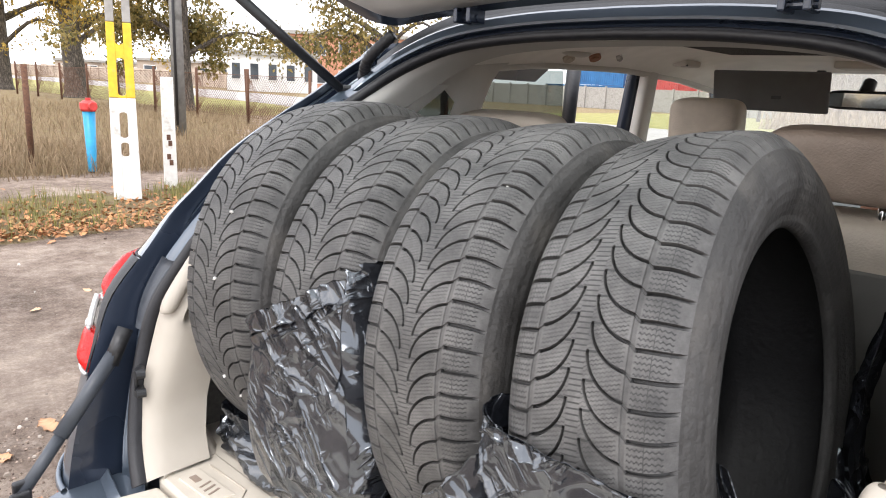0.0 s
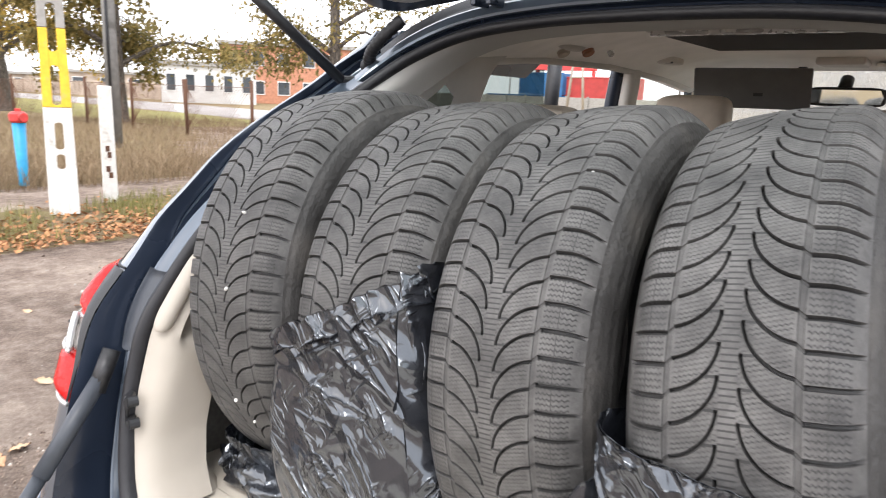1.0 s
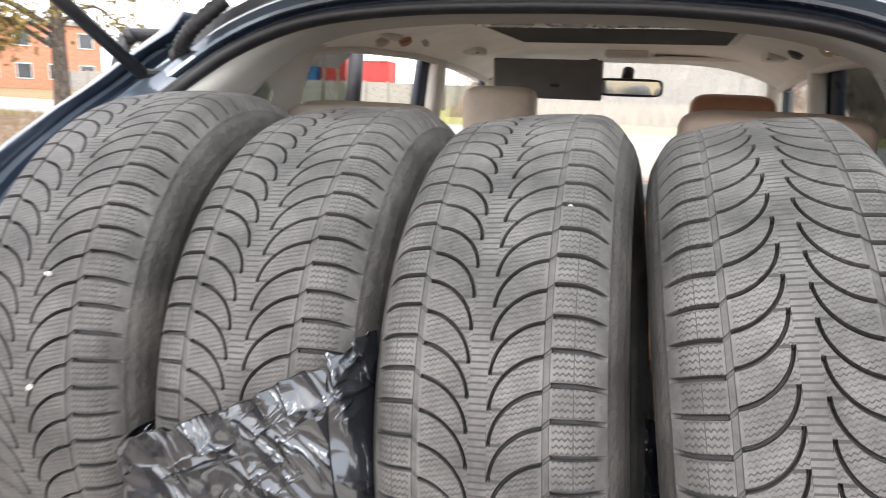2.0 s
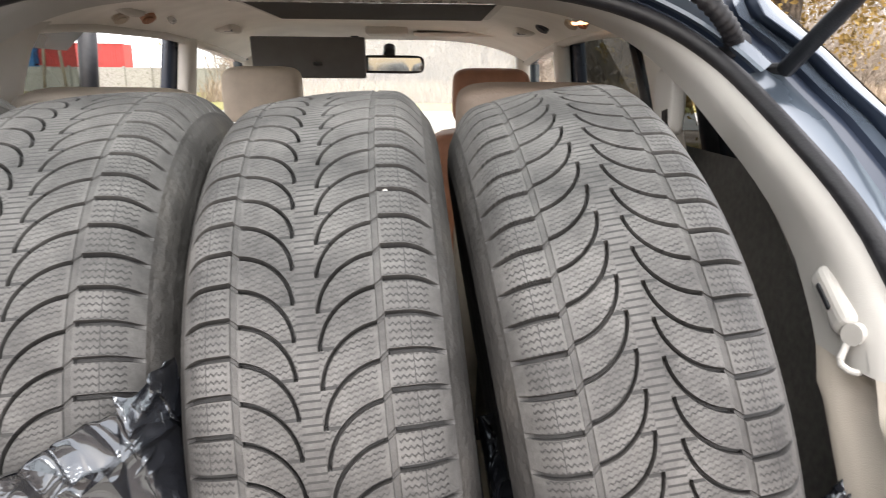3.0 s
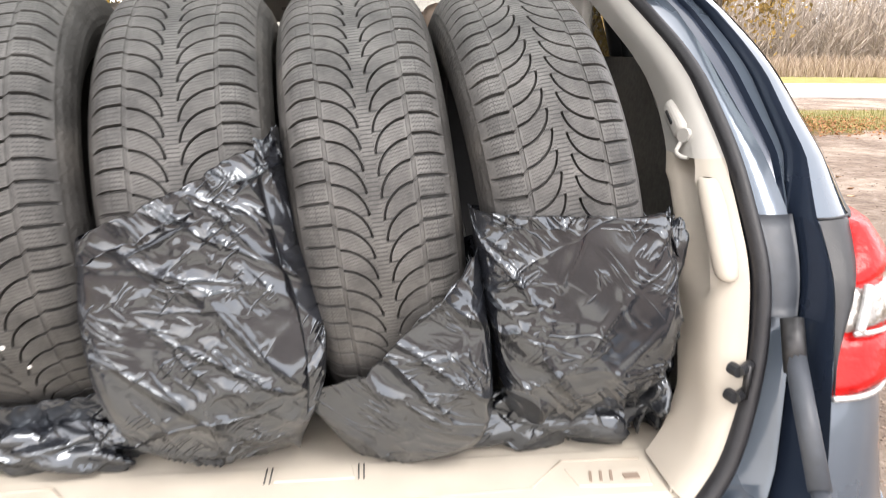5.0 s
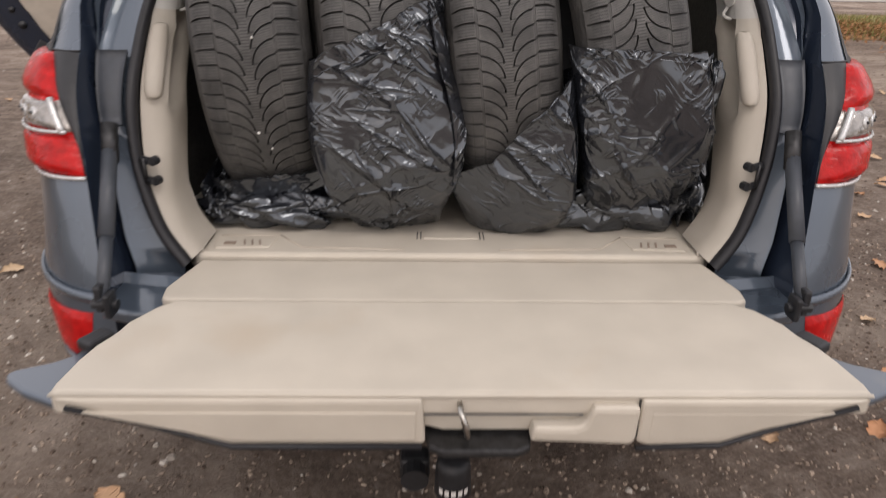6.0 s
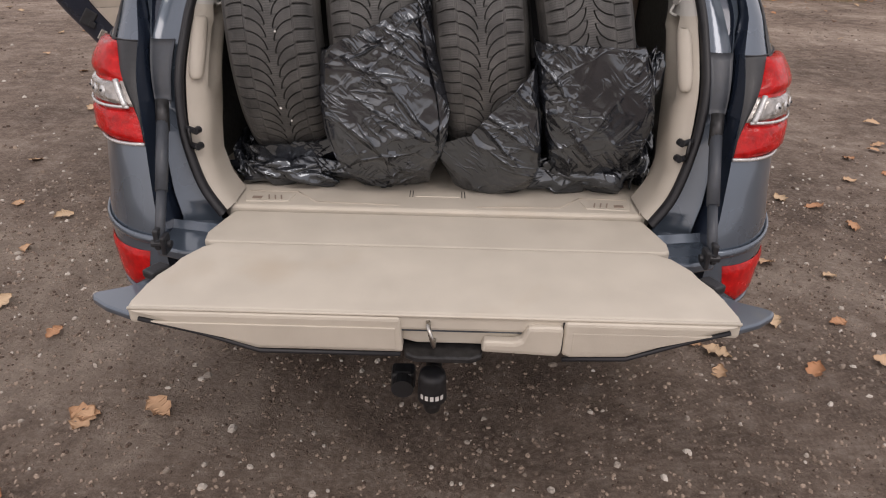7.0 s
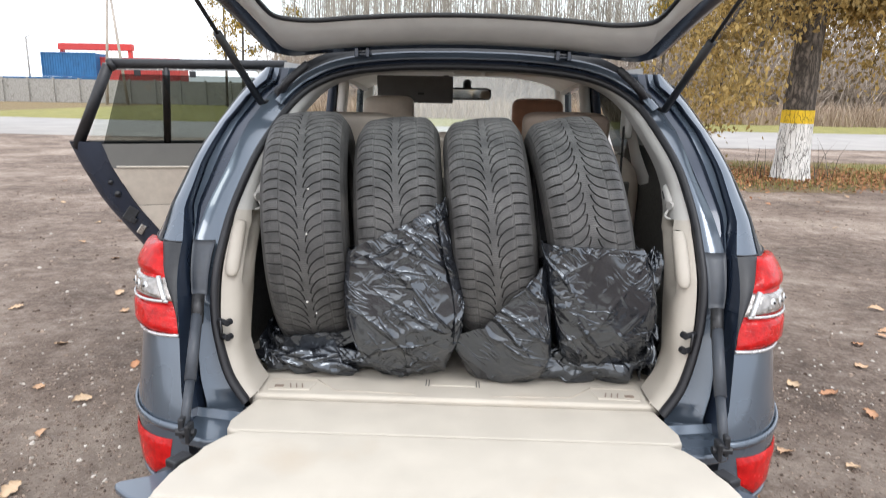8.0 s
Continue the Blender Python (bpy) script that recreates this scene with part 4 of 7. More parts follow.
for k in range(5):
    w0 = (k - 2) * 0.36
    part("cap_mark", grid([[(0.0368 * math.sin(w), -0.065 - 0.0368 * math.cos(w), z) for w in (w0 - 0.12, w0, w0 + 0.12)] for z in (0.405, 0.412, 0.419)]), WHITE_PAINT, tow, "plain white printed bar")

# ---- side walls of the cargo space ----
def side_wall():
    rows = []
    for y in np.linspace(0.22, 1.42, 28):
        col = []
        for z in np.linspace(0.78, 1.385, 22):
            wheel = 0.045 * math.exp(-((y - 0.72) / 0.28) ** 2) * max(0, 1 - (z - 0.78) / 0.36)
            x = 0.665 - wheel + 0.02 * max(0, z - 1.2) / 0.185
            back = fy(z) + 0.10
            col.append((x, max(y, back) if y < back + 0.2 else y, z))
        rows.append(col)
    return grid(rows)


both("cargo_side_trim", side_wall(), GREY_CARPET, car, "grey carpeted cargo side")
# pillar trim: from the opening's surround forward
pillar = []
for z in np.linspace(0.775, 1.60, 40):
    x = trim_in(z) if z < 1.2 else seal_x(z) - interp(z, [1.2, 1.25, 1.32, 1.45, 1.55, 1.60], [0.072, 0.055, 0.043, 0.042, 0.038, 0.028])
    low = max(0.0, 0.90 - z) / 0.13
    up = interp(z, [1.2, 1.3], [0.0, 1.0])
    dish = 0.058 * bowl_at(z)
    pillar.append([(x + 0.004 + dish, fy(z) + 0.045, z), (x + 0.003 + dish, fy(z) + 0.07 + 0.03 * up, z), (x + 0.014 + dish * 0.6, fy(z) + 0.10 + 0.08 * up + 0.05 * low, z), (x + 0.05, fy(z) + 0.115 + 0.09 * up + 0.06 * low, z), (x + 0.12, fy(z) + 0.12 + 0.10 * up + 0.06 * low, z)])
low_rows = sum(1 for r in pillar if r[0][2] < 1.235)
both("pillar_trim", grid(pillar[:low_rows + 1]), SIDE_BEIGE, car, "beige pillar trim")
both("pillar_trim", grid(pillar[low_rows:]), PILLAR_GREY, car, "pale grey upper pillar trim")
for sx in (1, -1):
    rows = []
    for v in np.linspace(-1.5, 1.5, 15):
        zz = 1.150 + 0.066 * math.copysign(abs(math.sin(v)) ** 0.5, math.sin(v))
        rows.append([(sx * (0.590 + 0.0190 * abs(math.cos(v)) ** 0.4 * math.cos(w)), fy(zz) + 0.006 + 0.019 * abs(math.cos(v)) ** 0.4 * math.sin(w), zz) for w in np.linspace(0, 2 * math.pi, 21)])
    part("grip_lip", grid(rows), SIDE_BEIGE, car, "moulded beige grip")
    h = part("belt_bezel", box((sx * 0.571, 0.478, 1.290), (0.024, 0.082, 0.030), 0.012, Matrix.Rotation(0.55, 3, "X").to_4x4(), 4), PILLAR_GREY, car, "pale cargo cover bracket")
    part("belt_slot", box((sx * 0.5588, 0.480, 1.2925), (0.004, 0.034, 0.006), 0.002, Matrix.Rotation(0.55, 3, "X").to_4x4()), BLACK, car)
    part("belt_slot", box((sx * 0.576, 0.500, 1.313), (0.016, 0.055, 0.012), 0.004, Matrix.Rotation(0.55, 3, "X").to_4x4()), GREY_PLASTIC, car)
    part("cargo_hook", join(tube([(sx * 0.588, 0.442, 1.268), (sx * 0.565, 0.432, 1.268)], 0.0115, 14), tube(spline([(sx * 0.566, 0.437, 1.256), (sx * 0.556, 0.425, 1.241), (sx * 0.571, 0.417, 1.234), (sx * 0.588, 0.425, 1.242)], 9), 0.0036)), PILLAR_GREY, car, "folding cargo hook")
    part("cover_socket", box((sx * 0.585, 0.54, 1.325), (0.03, 0.05, 0.02), 0.005), GREY_PLASTIC, car)

# ---- roof, pillars and glass ----
ROOF_Y = [0.78, 1.0, 1.5, 2.0, 2.5, 2.85]
ROOF_TOP = [1.672, 1.712, 1.755, 1.765, 1.745, 1.705]
ROOF_HALF = [0.60, 0.615, 0.63, 0.63, 0.62, 0.60]


def roof_row(y, drop=0.0, shrink=0.0):
    top, half = interp(y, ROOF_Y, ROOF_TOP) - drop, interp(y, ROOF_Y, ROOF_HALF) - shrink
    return [(half * math.sin(w), y, top - 0.085 * (abs(math.sin(w)) ** 4)) for w in np.linspace(-math.pi / 2, math.pi / 2, 25)]


part("roof", grid([roof_row(y) for y in np.linspace(0.885, 2.85, 18)]), PAINT, car)
head_rows = [roof_row(y, 0.045, 0.015) for y in np.linspace(0.83, 2.80, 18)]
part("headliner", grid(head_rows), HEADLINER, car, "pale grey cloth headliner")
# header jamb over the opening
half_both("hinge_gutter", band([(0.041, 0.026), (0.050, 0.035), (0.072, 0.05)], 46), BLACK, "black gutter under the tailgate hinges")
half_both("roof_header", band([(0.0, 0.012), (0.004, 0.020), (0.009, 0.018), (0.013, 0.008)], 44), PAINT_SHADED, "painted roof header, shade in its colour")
half_both("header_lip", band([(0.013, 0.008), (0.014, -0.003), (0.019, -0.004), (0.036, 0.008), (0.040, 0.014), (0.042, 0.03)], 44), PAINT, "painted lip of the roof")
# side rails between roof and windows
rail = []
for y in np.linspace(0.80, 2.85, 16):
    top, half = interp(y, ROOF_Y, ROOF_TOP), interp(y, ROOF_Y, ROOF_HALF)
    rail.append([(half - 0.012, y, top - 0.105), (half - 0.005, y, top - 0.085), (half + 0.03, y, top - 0.088), (half + 0.055, y, top - 0.115), (half + 0.052, y, top - 0.135), (half + 0.01, y, top - 0.135), (half - 0.015, y, top - 0.125), (half - 0.012, y, top - 0.105)])
both("roof_rail", grid(rail), PAINT_SHADED, car)
rail_in = [[(interp(y, ROOF_Y, ROOF_HALF) - 0.018, y, interp(y, ROOF_Y, ROOF_TOP) - 0.118), (interp(y, ROOF_Y, ROOF_HALF) - 0.022, y, interp(y, ROOF_Y, ROOF_TOP) - 0.135), (interp(y, ROOF_Y, ROOF_HALF) + 0.0, y, interp(y, ROOF_Y, ROOF_TOP) - 0.145)] for y in np.linspace(0.85, 2.8, 14)]
both("rail_trim", grid(rail_in), BEIGE_GREY, car)


def pillar_bar(lo, hi, w_lo, w_hi, depth=0.05, n=8):
    """A pillar between two places, broad along the car's length."""
    rows = []
    for k in np.linspace(0, 1, n):
        c = Vector(lo).lerp(Vector(hi), k)
        w = w_lo + (w_hi - w_lo) * k
        ring = []
        for q in np.linspace(0, 2 * math.pi, 17):
            ring.append((c.x + depth / 2 * math.copysign(abs(math.sin(q)) ** 0.6, math.sin(q)), c.y + w / 2 * math.copysign(abs(math.cos(q)) ** 0.6, math.cos(q)), c.z))
        rows.append(ring)
    return grid(rows)


c_rows = []
for z in list(np.linspace(1.2, 1.5, 8)) + list(np.linspace(1.52, 1.655, 12)):
    x, front = interp(z, [1.2, 1.5, 1.655], [0.70, 0.628, 0.60]), interp(z, [1.2, 1.50, 1.56, 1.60, 1.625, 1.645, 1.66], [1.22, 1.23, 1.25, 1.28, 1.34, 1.46, 1.70])
    rear = interp(z, [1.2, 1.36, 1.50, 1.56, 1.60], [0.92, 1.08, 1.11, 1.02, 0.90])
    c_rows.append([(x - 0.004, rear - 0.012, z), (x - 0.012, rear, z), (x - 0.020, 0.5 * (rear + front), z), (x - 0.016, front - 0.03, z), (x - 0.004, front - 0.008, z), (x + 0.015, front, z), (x + 0.05, front + 0.01, z)])
both("c_pillar_trim", soft(grid(c_rows), 1.2), BEIGE_GREY, car, "warm grey pillar trim")
both("b_pillar_trim", pillar_bar((0.755, 2.30, 0.60), (0.625, 2.22, 1.64), 0.14, 0.085), BEIGE_GREY, car, "warm grey pillar trim")
both("b_pillar", pillar_bar((0.84, 2.30, 0.45), (0.675, 2.215, 1.64), 0.17, 0.10), PAINT_SHADED, car)
both("a_pillar_trim", pillar_bar((0.70, 3.45, 1.10), (0.575, 2.82, 1.65), 0.12, 0.09, 0.06), BEIGE_GREY, car)
both("a_pillar", pillar_bar((0.755, 3.47, 1.08), (0.625, 2.84, 1.66), 0.10, 0.08, 0.05), PAINT, car)
# quarter trim between the rear opening and the rear doors, with a small window
quarter = []
for z in np.linspace(1.28, 1.545, 10):
    x = interp(z, [1.28, 1.55], [0.665, 0.585])
    quarter.append([(x - 0.02 * (1 if yy > 0.62 else 0.4), fy(z) + 0.16 + (yy - 0.55) * (1.0 if z < 1.55 else 1), z) for yy in np.linspace(0.55, 0.68, 5)])
both("quarter_trim", grid(quarter), BEIGE_GREY, car)
inner_quarter = [[(interp(z, [1.1, 1.3, 1.56], [0.705, 0.69, 0.635]) + 0.02, y, z) for y in np.linspace(0.38 + max(0.0, fy(z) - 0.30), fy(z) + interp(z, [1.3, 1.38, 1.5, 1.57], [0.36, 0.24, 0.24, 0.36]), 6)] for z in np.linspace(1.12, 1.60, 13)]
both("quarter_lining", grid(inner_quarter), BEIGE_GREY, car, "pale grey lining behind the pillar")
qwin = [[(interp(z, [1.24, 1.6], [0.80, 0.70]), y, z) for y in (fy(z) + 0.30, 1.25)] for z in np.linspace(1.27, 1.59, 5)]
# twin panes: the brighter light on the left is put into its tint
part("quarter_glass", grid(qwin), PRIVACY, car, "small quarter window, tint darkened for its dimmer light")
part("quarter_glass", mirror_x(grid(qwin)), TINTED, car, "small tinted quarter window, tint lightened as if lit")

# flanks: sills, lower doors and wings
def flank(y0, y1, z0=0.30, z1=1.22):
    rows = []
    for y in np.linspace(y0, y1, max(4, int((y1 - y0) / 0.08))):
        row = []
        for z in np.linspace(z0, z1, 14):
            x = interp(z, [0.3, 0.5, 0.8, 1.0, 1.22], [0.83, 0.88, 0.905, 0.91, 0.875])
            nose = max(0, (y - 3.4) / 0.95)
            row.append((x - 0.22 * nose ** 2.4, y, z))
        rows.append(row)
    return rows


both("front_door", grid(flank(2.33, 3.36), thick=0.03), PAINT, car)
both("front_wing", grid(flank(3.37, 4.35, 0.62, 1.02), thick=0.005), PAINT, car)
part("rear_door", grid(flank(1.25, 2.32), thick=0.03), PAINT, car)
both("rocker_panel", box((0.82, 2.2, 0.36), (0.10, 2.2, 0.16), 0.03), BLACK, car)
both("quarter_lower", grid([[(interp(z, [0.6, 0.8, 1.0, 1.22], [0.89, 0.905, 0.912, 0.875]), y, z) for z in np.linspace(0.62, 1.22, 8)] for y in np.linspace(0.95, 1.26, 4)]), PAINT, car)
beltx = [[(0.87, y, 1.22), (0.835, y, 1.245), (0.775, y, 1.23), (0.755, y, 1.17), (0.76, y, 0.7)] for y in np.linspace(2.36, 3.36, 5)]
both("front_door_trim", grid(beltx), BEIGE, car, "beige door trim")
part("rear_door_trim", grid([[(0.87, y, 1.22), (0.835, y, 1.245), (0.775, y, 1.23), (0.755, y, 1.17), (0.76, y, 0.7)] for y in np.linspace(1.25, 2.26, 5)]), BEIGE, car, "beige door trim")
# glass of the doors that are shut, and windscreen
both("front_door_glass", grid([[(interp(z, [1.22, 1.64], [0.83, 0.675]), y, z) for y in (2.32, interp(z, [1.22, 1.64], [3.35, 2.88]))] for z in np.linspace(1.22, 1.635, 6)]), GLASS, car)
part("rear_door_glass", grid([[(interp(z, [1.22, 1.64], [0.83, 0.675]), y, z) for y in (1.30, 2.22)] for z in np.linspace(1.22, 1.635, 6)]), PRIVACY, car, "dark tinted glass")
part("door_window_frame", tube([(0.82, 1.24, 1.22), (0.69, 1.18, 1.62)], 0.03), BLACK, car)
part("door_window_divider", tube([(0.815, 1.62, 1.22), (0.69, 1.60, 1.62)], 0.016), BLACK, car)
part("windscreen", grid([[(x * interp(k, [0, 1], [0.73, 0.58]), 3.50 - 0.66 * k - 0.08 * x * x, 1.12 + 0.57 * k) for x in np.linspace(-1, 1, 9)] for k in np.linspace(0, 1, 6)]), DUSTY_GLASS, car)
part("bonnet", grid([[(x * 0.82, y, 1.06 - 0.12 * max(0, (y - 3.5) / 0.85) ** 1.5 - 0.04 * x * x) for x in np.linspace(-1, 1, 13)] for y in np.linspace(3.42, 4.35, 12)]), PAINT, car)
part("front_bumper", grid([[(x * (0.86 - 0.06 * k), 4.35 + 0.09 * math.sin(k * 3.1) - 0.25 * abs(x) ** 3, 0.94 - 0.6 * k) for x in np.linspace(-1, 1, 17)] for k in np.linspace(0, 1, 8)]), PAINT, car)
part("underbody", box((0, 2.45, 0.40), (1.5, 3.6, 0.10), 0.03), BLACK, car, "dark underbody")
part("cabin_floor", box((0, 2.3, 0.47), (1.5, 2.4, 0.04), 0.01), CARPET, car)
part("dashboard", prism([(3.55, 0.85), (3.50, 1.10), (3.15, 1.13), (2.98, 1.08), (2.95, 0.95), (3.1, 0.7), (3.5, 0.6)], -0.72, 0.72, axis="x", bevel=0.03, seg=3), BLACK, car)

# wheels
def wheel(x, y):
    sx = 1 if x > 0 else -1
    prof = [(0.22, 0.10), (0.26, 0.118), (0.31, 0.118), (0.345, 0.10), (0.352, 0.06), (0.354, 0.0), (0.352, -0.06), (0.345, -0.10), (0.31, -0.118), (0.22, -0.10)]
    w = part("wheel", grid([[(x + d, y + r * math.cos(a), 0.352 + r * math.sin(a)) for a in np.linspace(0, 2 * math.pi, 41)] for r, d in prof]), SIDEWALL, car, "black tyre on an alloy rim")
    rim = [(0.03, 0.07), (0.05, 0.075), (0.07, 0.05), (0.19, 0.06), (0.215, 0.09), (0.222, 0.085)]
    part("rim", grid([[(x + sx * d, y + r * math.cos(a), 0.352 + r * math.sin(a)) for a in np.linspace(0, 2 * math.pi, 41)] for r, d in rim]), CHROME, w)


for wx in (-0.78, 0.78):
    for wy in (0.92, 3.60):
        wheel(wx, wy)
both("wheel_arch", grid([[(0.62 + 0.22 * k, 0.92 + 0.40 * math.cos(a), 0.36 + 0.40 * math.sin(a)) for k in (0, 1)] for a in np.linspace(0, math.pi, 20)]), BLACK, car)

# ---- cabin: seats, mirror, visors ----
def cushion(c, s, bulge=0.02, tilt=0.0):
    """An upholstered block with rounded, swelling sides."""
    rows = []
    for v in np.linspace(-math.pi / 2, math.pi / 2, 17):
        ring = []
        for u in np.linspace(0, 2 * math.pi, 33):
            def sp(x, e):
                return math.copysign(abs(x) ** e, x)
            p = Vector((s[0] / 2 * sp(math.cos(v), 0.35) * sp(math.cos(u), 0.35), s[1] / 2 * sp(math.cos(v), 0.35) * sp(math.sin(u), 0.45), s[2] / 2 * sp(math.sin(v), 0.4)))
            p = Matrix.Rotation(tilt, 3, "X") @ p
            ring.append(Vector(c) + p)
        rows.append(ring)
    return grid(rows)


# right seat: warm reflected light put into the leather colour
for sx, mt, lb in ((-1, LEATHER, "beige leather front seat"), (1, LEATHER_TAN, "leather front seat, warm reflected light in its tan-brown colour")):
    seat = part("front_seat", cushion((sx * 0.40, 2.32, 1.00), (0.50, 0.16, 0.68), tilt=0.18), mt, car, lb)
    part("headrest", cushion((sx * 0.395, 2.26, 1.45), (0.27, 0.11, 0.19), tilt=0.1), mt, seat)
    part("seat_base", cushion((sx * 0.40, 2.62, 0.62), (0.52, 0.55, 0.20)), mt, seat)
    for k in (-0.06, 0.06):
        part("headrest_post", tube([(sx * 0.40 + k, 2.25, 1.30), (sx * 0.40 + k, 2.245, 1.42)], 0.007), CHROME, seat)
bench = part("rear_seat", cushion((-0.22, 1.13, 1.05), (0.86, 0.15, 0.62), tilt=0.2), LEATHER, car, "beige leather rear bench")
part("seat_back", cushion((0.44, 1.13, 1.05), (0.44, 0.15, 0.62), tilt=0.2), LEATHER, bench)
for cx, half in ((-0.22, 0.36), (0.44, 0.17)):
    part("seat_shell", soft(from_bm(box((cx, 1.055, 1.02), (half * 2, 0.012, 0.50), 0.005, Matrix.Rotation(0.2, 3, "X").to_4x4())), 0.8), DOOR_CARD, bench, "grey vinyl back of the seat")
    part("seat_piping", tube([(cx - half, 1.075, 1.285), (cx + half, 1.075, 1.285)], 0.004, 8), LEATHER, bench)
part("seat_base", cushion((0, 1.45, 0.66), (1.28, 0.52, 0.22)), LEATHER, bench)
for hx in (-0.39, 0.0, 0.375):
    top = 1.425 if hx < 0 else 1.440 if hx > 0 else 1.36
    # right headrest: taupe stands for the dimmer, browner light on it
    hr = part("headrest", cushion((hx, 1.05, top), (0.31, 0.10, 0.125), tilt=0.15), LEATHER if hx <= 0 else TAUPE, bench, "" if hx <= 0 else "leather headrest, its darker light put into a taupe colour")
    for k in (-0.05, 0.05):
        part("headrest_post", tube([(hx + k, 1.07, 1.29), (hx + k, 1.055, top - 0.04)], 0.0075), CHROME, hr)
        part("post_collar", tube([(hx + k, 1.072, 1.325), (hx + k, 1.07, 1.342)], [0.019, 0.014], 14), BEIGE_GREY, hr)
MIRROR_TIP = 0.03
mirror = part("inner_mirror", cushion((0.02, 2.67, 1.575), (0.235, 0.035, 0.065)), BLACK, car, "black rear-view mirror")
mirror.data.transform(Matrix.Translation((0.02, 2.638, 1.575)) @ Matrix.Translation((0.01, 0, -0.012)) @ Matrix.Rotation(0.03, 4, "Z") @ Matrix.Rotation(MIRROR_TIP, 4, "X") @ Matrix.Diagonal((1.14, 1, 1.1, 1)) @ Matrix.Translation((-0.02, -2.638, -1.575)))
part("mirror_glass", prism([(-0.085, 1.552), (-0.09, 1.575), (-0.08, 1.598), (0.12, 1.598), (0.13, 1.575), (0.125, 1.552)], 2.636, 2.640, axis="y", bevel=0), MIRROR, mirror).data.transform(Matrix.Translation((0.02, 2.638, 1.575)) @ Matrix.Translation((0.01, 0, -0.012)) @ Matrix.Rotation(0.03, 4, "Z") @ Matrix.Rotation(MIRROR_TIP, 4, "X") @ Matrix.Diagonal((1.14, 1, 1.1, 1)) @ Matrix.Translation((-0.02, -2.638, -1.575)))
part("mirror_stem", tube([(0.02, 2.68, 1.59), (0.02, 2.72, 1.63)], 0.025), BLACK, mirror)
visor = part("sun_visor", box((-0.275, 2.52, 1.583), (0.43, 0.016, 0.155), 0.008, Matrix.Rotation(0.25, 3, "X").to_4x4(), 3), mat("dark_grey_visor", (0.11, 0.11, 0.115), 0.7, 0, 0.12, 20, 0.2, 400), car, "dark grey sun visor, folded down")
part("visor_label", box((-0.24, 2.505, 1.56), (0.035, 0.003, 0.012), 0), BLACK, visor)
part("visor_clip", box((-0.10, 2.52, 1.655), (0.03, 0.02, 0.018), 0.004), GREY_PLASTIC, visor)
part("sun_visor", box((0.32, 2.64, 1.675), (0.40, 0.14, 0.016), 0.007, None, 3), HEADLINER, car, "pale sun visor, folded up")
part("roof_console", box((0.02, 2.58, 1.685), (0.16, 0.16, 0.03), 0.01), BEIGE_GREY, car)
# sunroof
sr = part("sunroof_frame", prism([(-0.33, 1.58), (0.38, 1.58), (0.38, 2.20), (-0.33, 2.20)], 1.700, 1.730, bevel=0.006), BEIGE_GREY, car, "sunroof surround")
part("sunroof_glass", box((0.025, 1.88, 1.697), (0.65, 0.56, 0.006), 0.002), CARPET, sr, "dark sunroof blind")
part("sunroof_edge", box((0.025, 1.592, 1.696), (0.68, 0.022, 0.014), 0.004), SILVER, sr)
# coat hooks, grab handles, roof lamps
for sx in (1, -1):
    for yy in (1.55, 2.55):
        hd = part("grab_handle", tube(spline([(sx * 0.55, yy - 0.09, 1.685), (sx * 0.54, yy - 0.07, 1.665), (sx * 0.535, yy, 1.658), (sx * 0.54, yy + 0.07, 1.665), (sx * 0.55, yy + 0.09, 1.685)], 13), 0.011), BEIGE_GREY, car, "grey grab handle")
    if sx > 0:
        part("belt_anchor", cushion((sx * 0.578, 0.98, 1.475), (0.03, 0.09, 0.11)), BEIGE_GREY, car, "seat belt guide")
    part("seat_belt", grid([[(sx * (0.565 - 0.02 * k), 0.97 - 0.10 * k - w * 0.5, 1.46 - 0.46 * k + w * 0.1) for w in (0, 0.05)] for k in np.linspace(0, 1, 6)], thick=0.002), CARPET, car, "dark grey seat belt")
for x, y, z, r, mt in ((-0.565, 1.55, 1.65, 0.019, LEATHER), (-0.545, 1.67, 1.66, 0.019, LEATHER_TAN), (-0.53, 1.80, 1.665, 0.010, SILVER), (0.535, 2.05, 1.672, 0.022, GREY_PLASTIC), (0.565, 1.61, 1.652, 0.014, LEATHER_TAN), (0.555, 1.70, 1.658, 0.019, LEATHER)):
    down = Vector((-math.copysign(0.5, x), -0.25, -0.8)).normalized()
    part("headliner_clip", join(tube([Vector((x, y, z)) - down * 0.01, Vector((x, y, z)) + down * 0.012], r, 16), tube([Vector((x, y, z)) + down * 0.010, Vector((x, y, z)) + down * 0.016], r * 0.6, 12)), mt, car, "round clip in the headliner")
for sx in (1, -1):
    lampbase = part("grab_recess", cushion((sx * 0.505, 2.27, 1.672), (0.07, 0.13, 0.035)), BEIGE_GREY, car, "folded grab handle")
    part("grab_slot", box((sx * 0.490, 2.235, 1.662), (0.03, 0.05, 0.012), 0.004), GREY_PLASTIC, lampbase)

lamp_glow = nodes_of("warm_lamp_glow")
lamp_glow[2].inputs["Base Color"].default_value = (0.9, 0.7, 0.5, 1)
lamp_glow[2].inputs["Emission Color"].default_value, lamp_glow[2].inputs["Emission Strength"].default_value = (1.0, 0.52, 0.24, 1), 1.6
part("reading_lamp", box((0.553, 1.60, 1.650), (0.035, 0.05, 0.012), 0.005, None, 3), lamp_glow[0], car, "small lit reading lamp in the headliner")

# ---- upper tailgate, raised ----
HINGE = Vector((0, 0.80, 1.664))
RISE = radians(18)
ALONG = Vector((0, -math.cos(RISE), math.sin(RISE)))
UPN = Vector((0, -math.sin(RISE), -math.cos(RISE)))


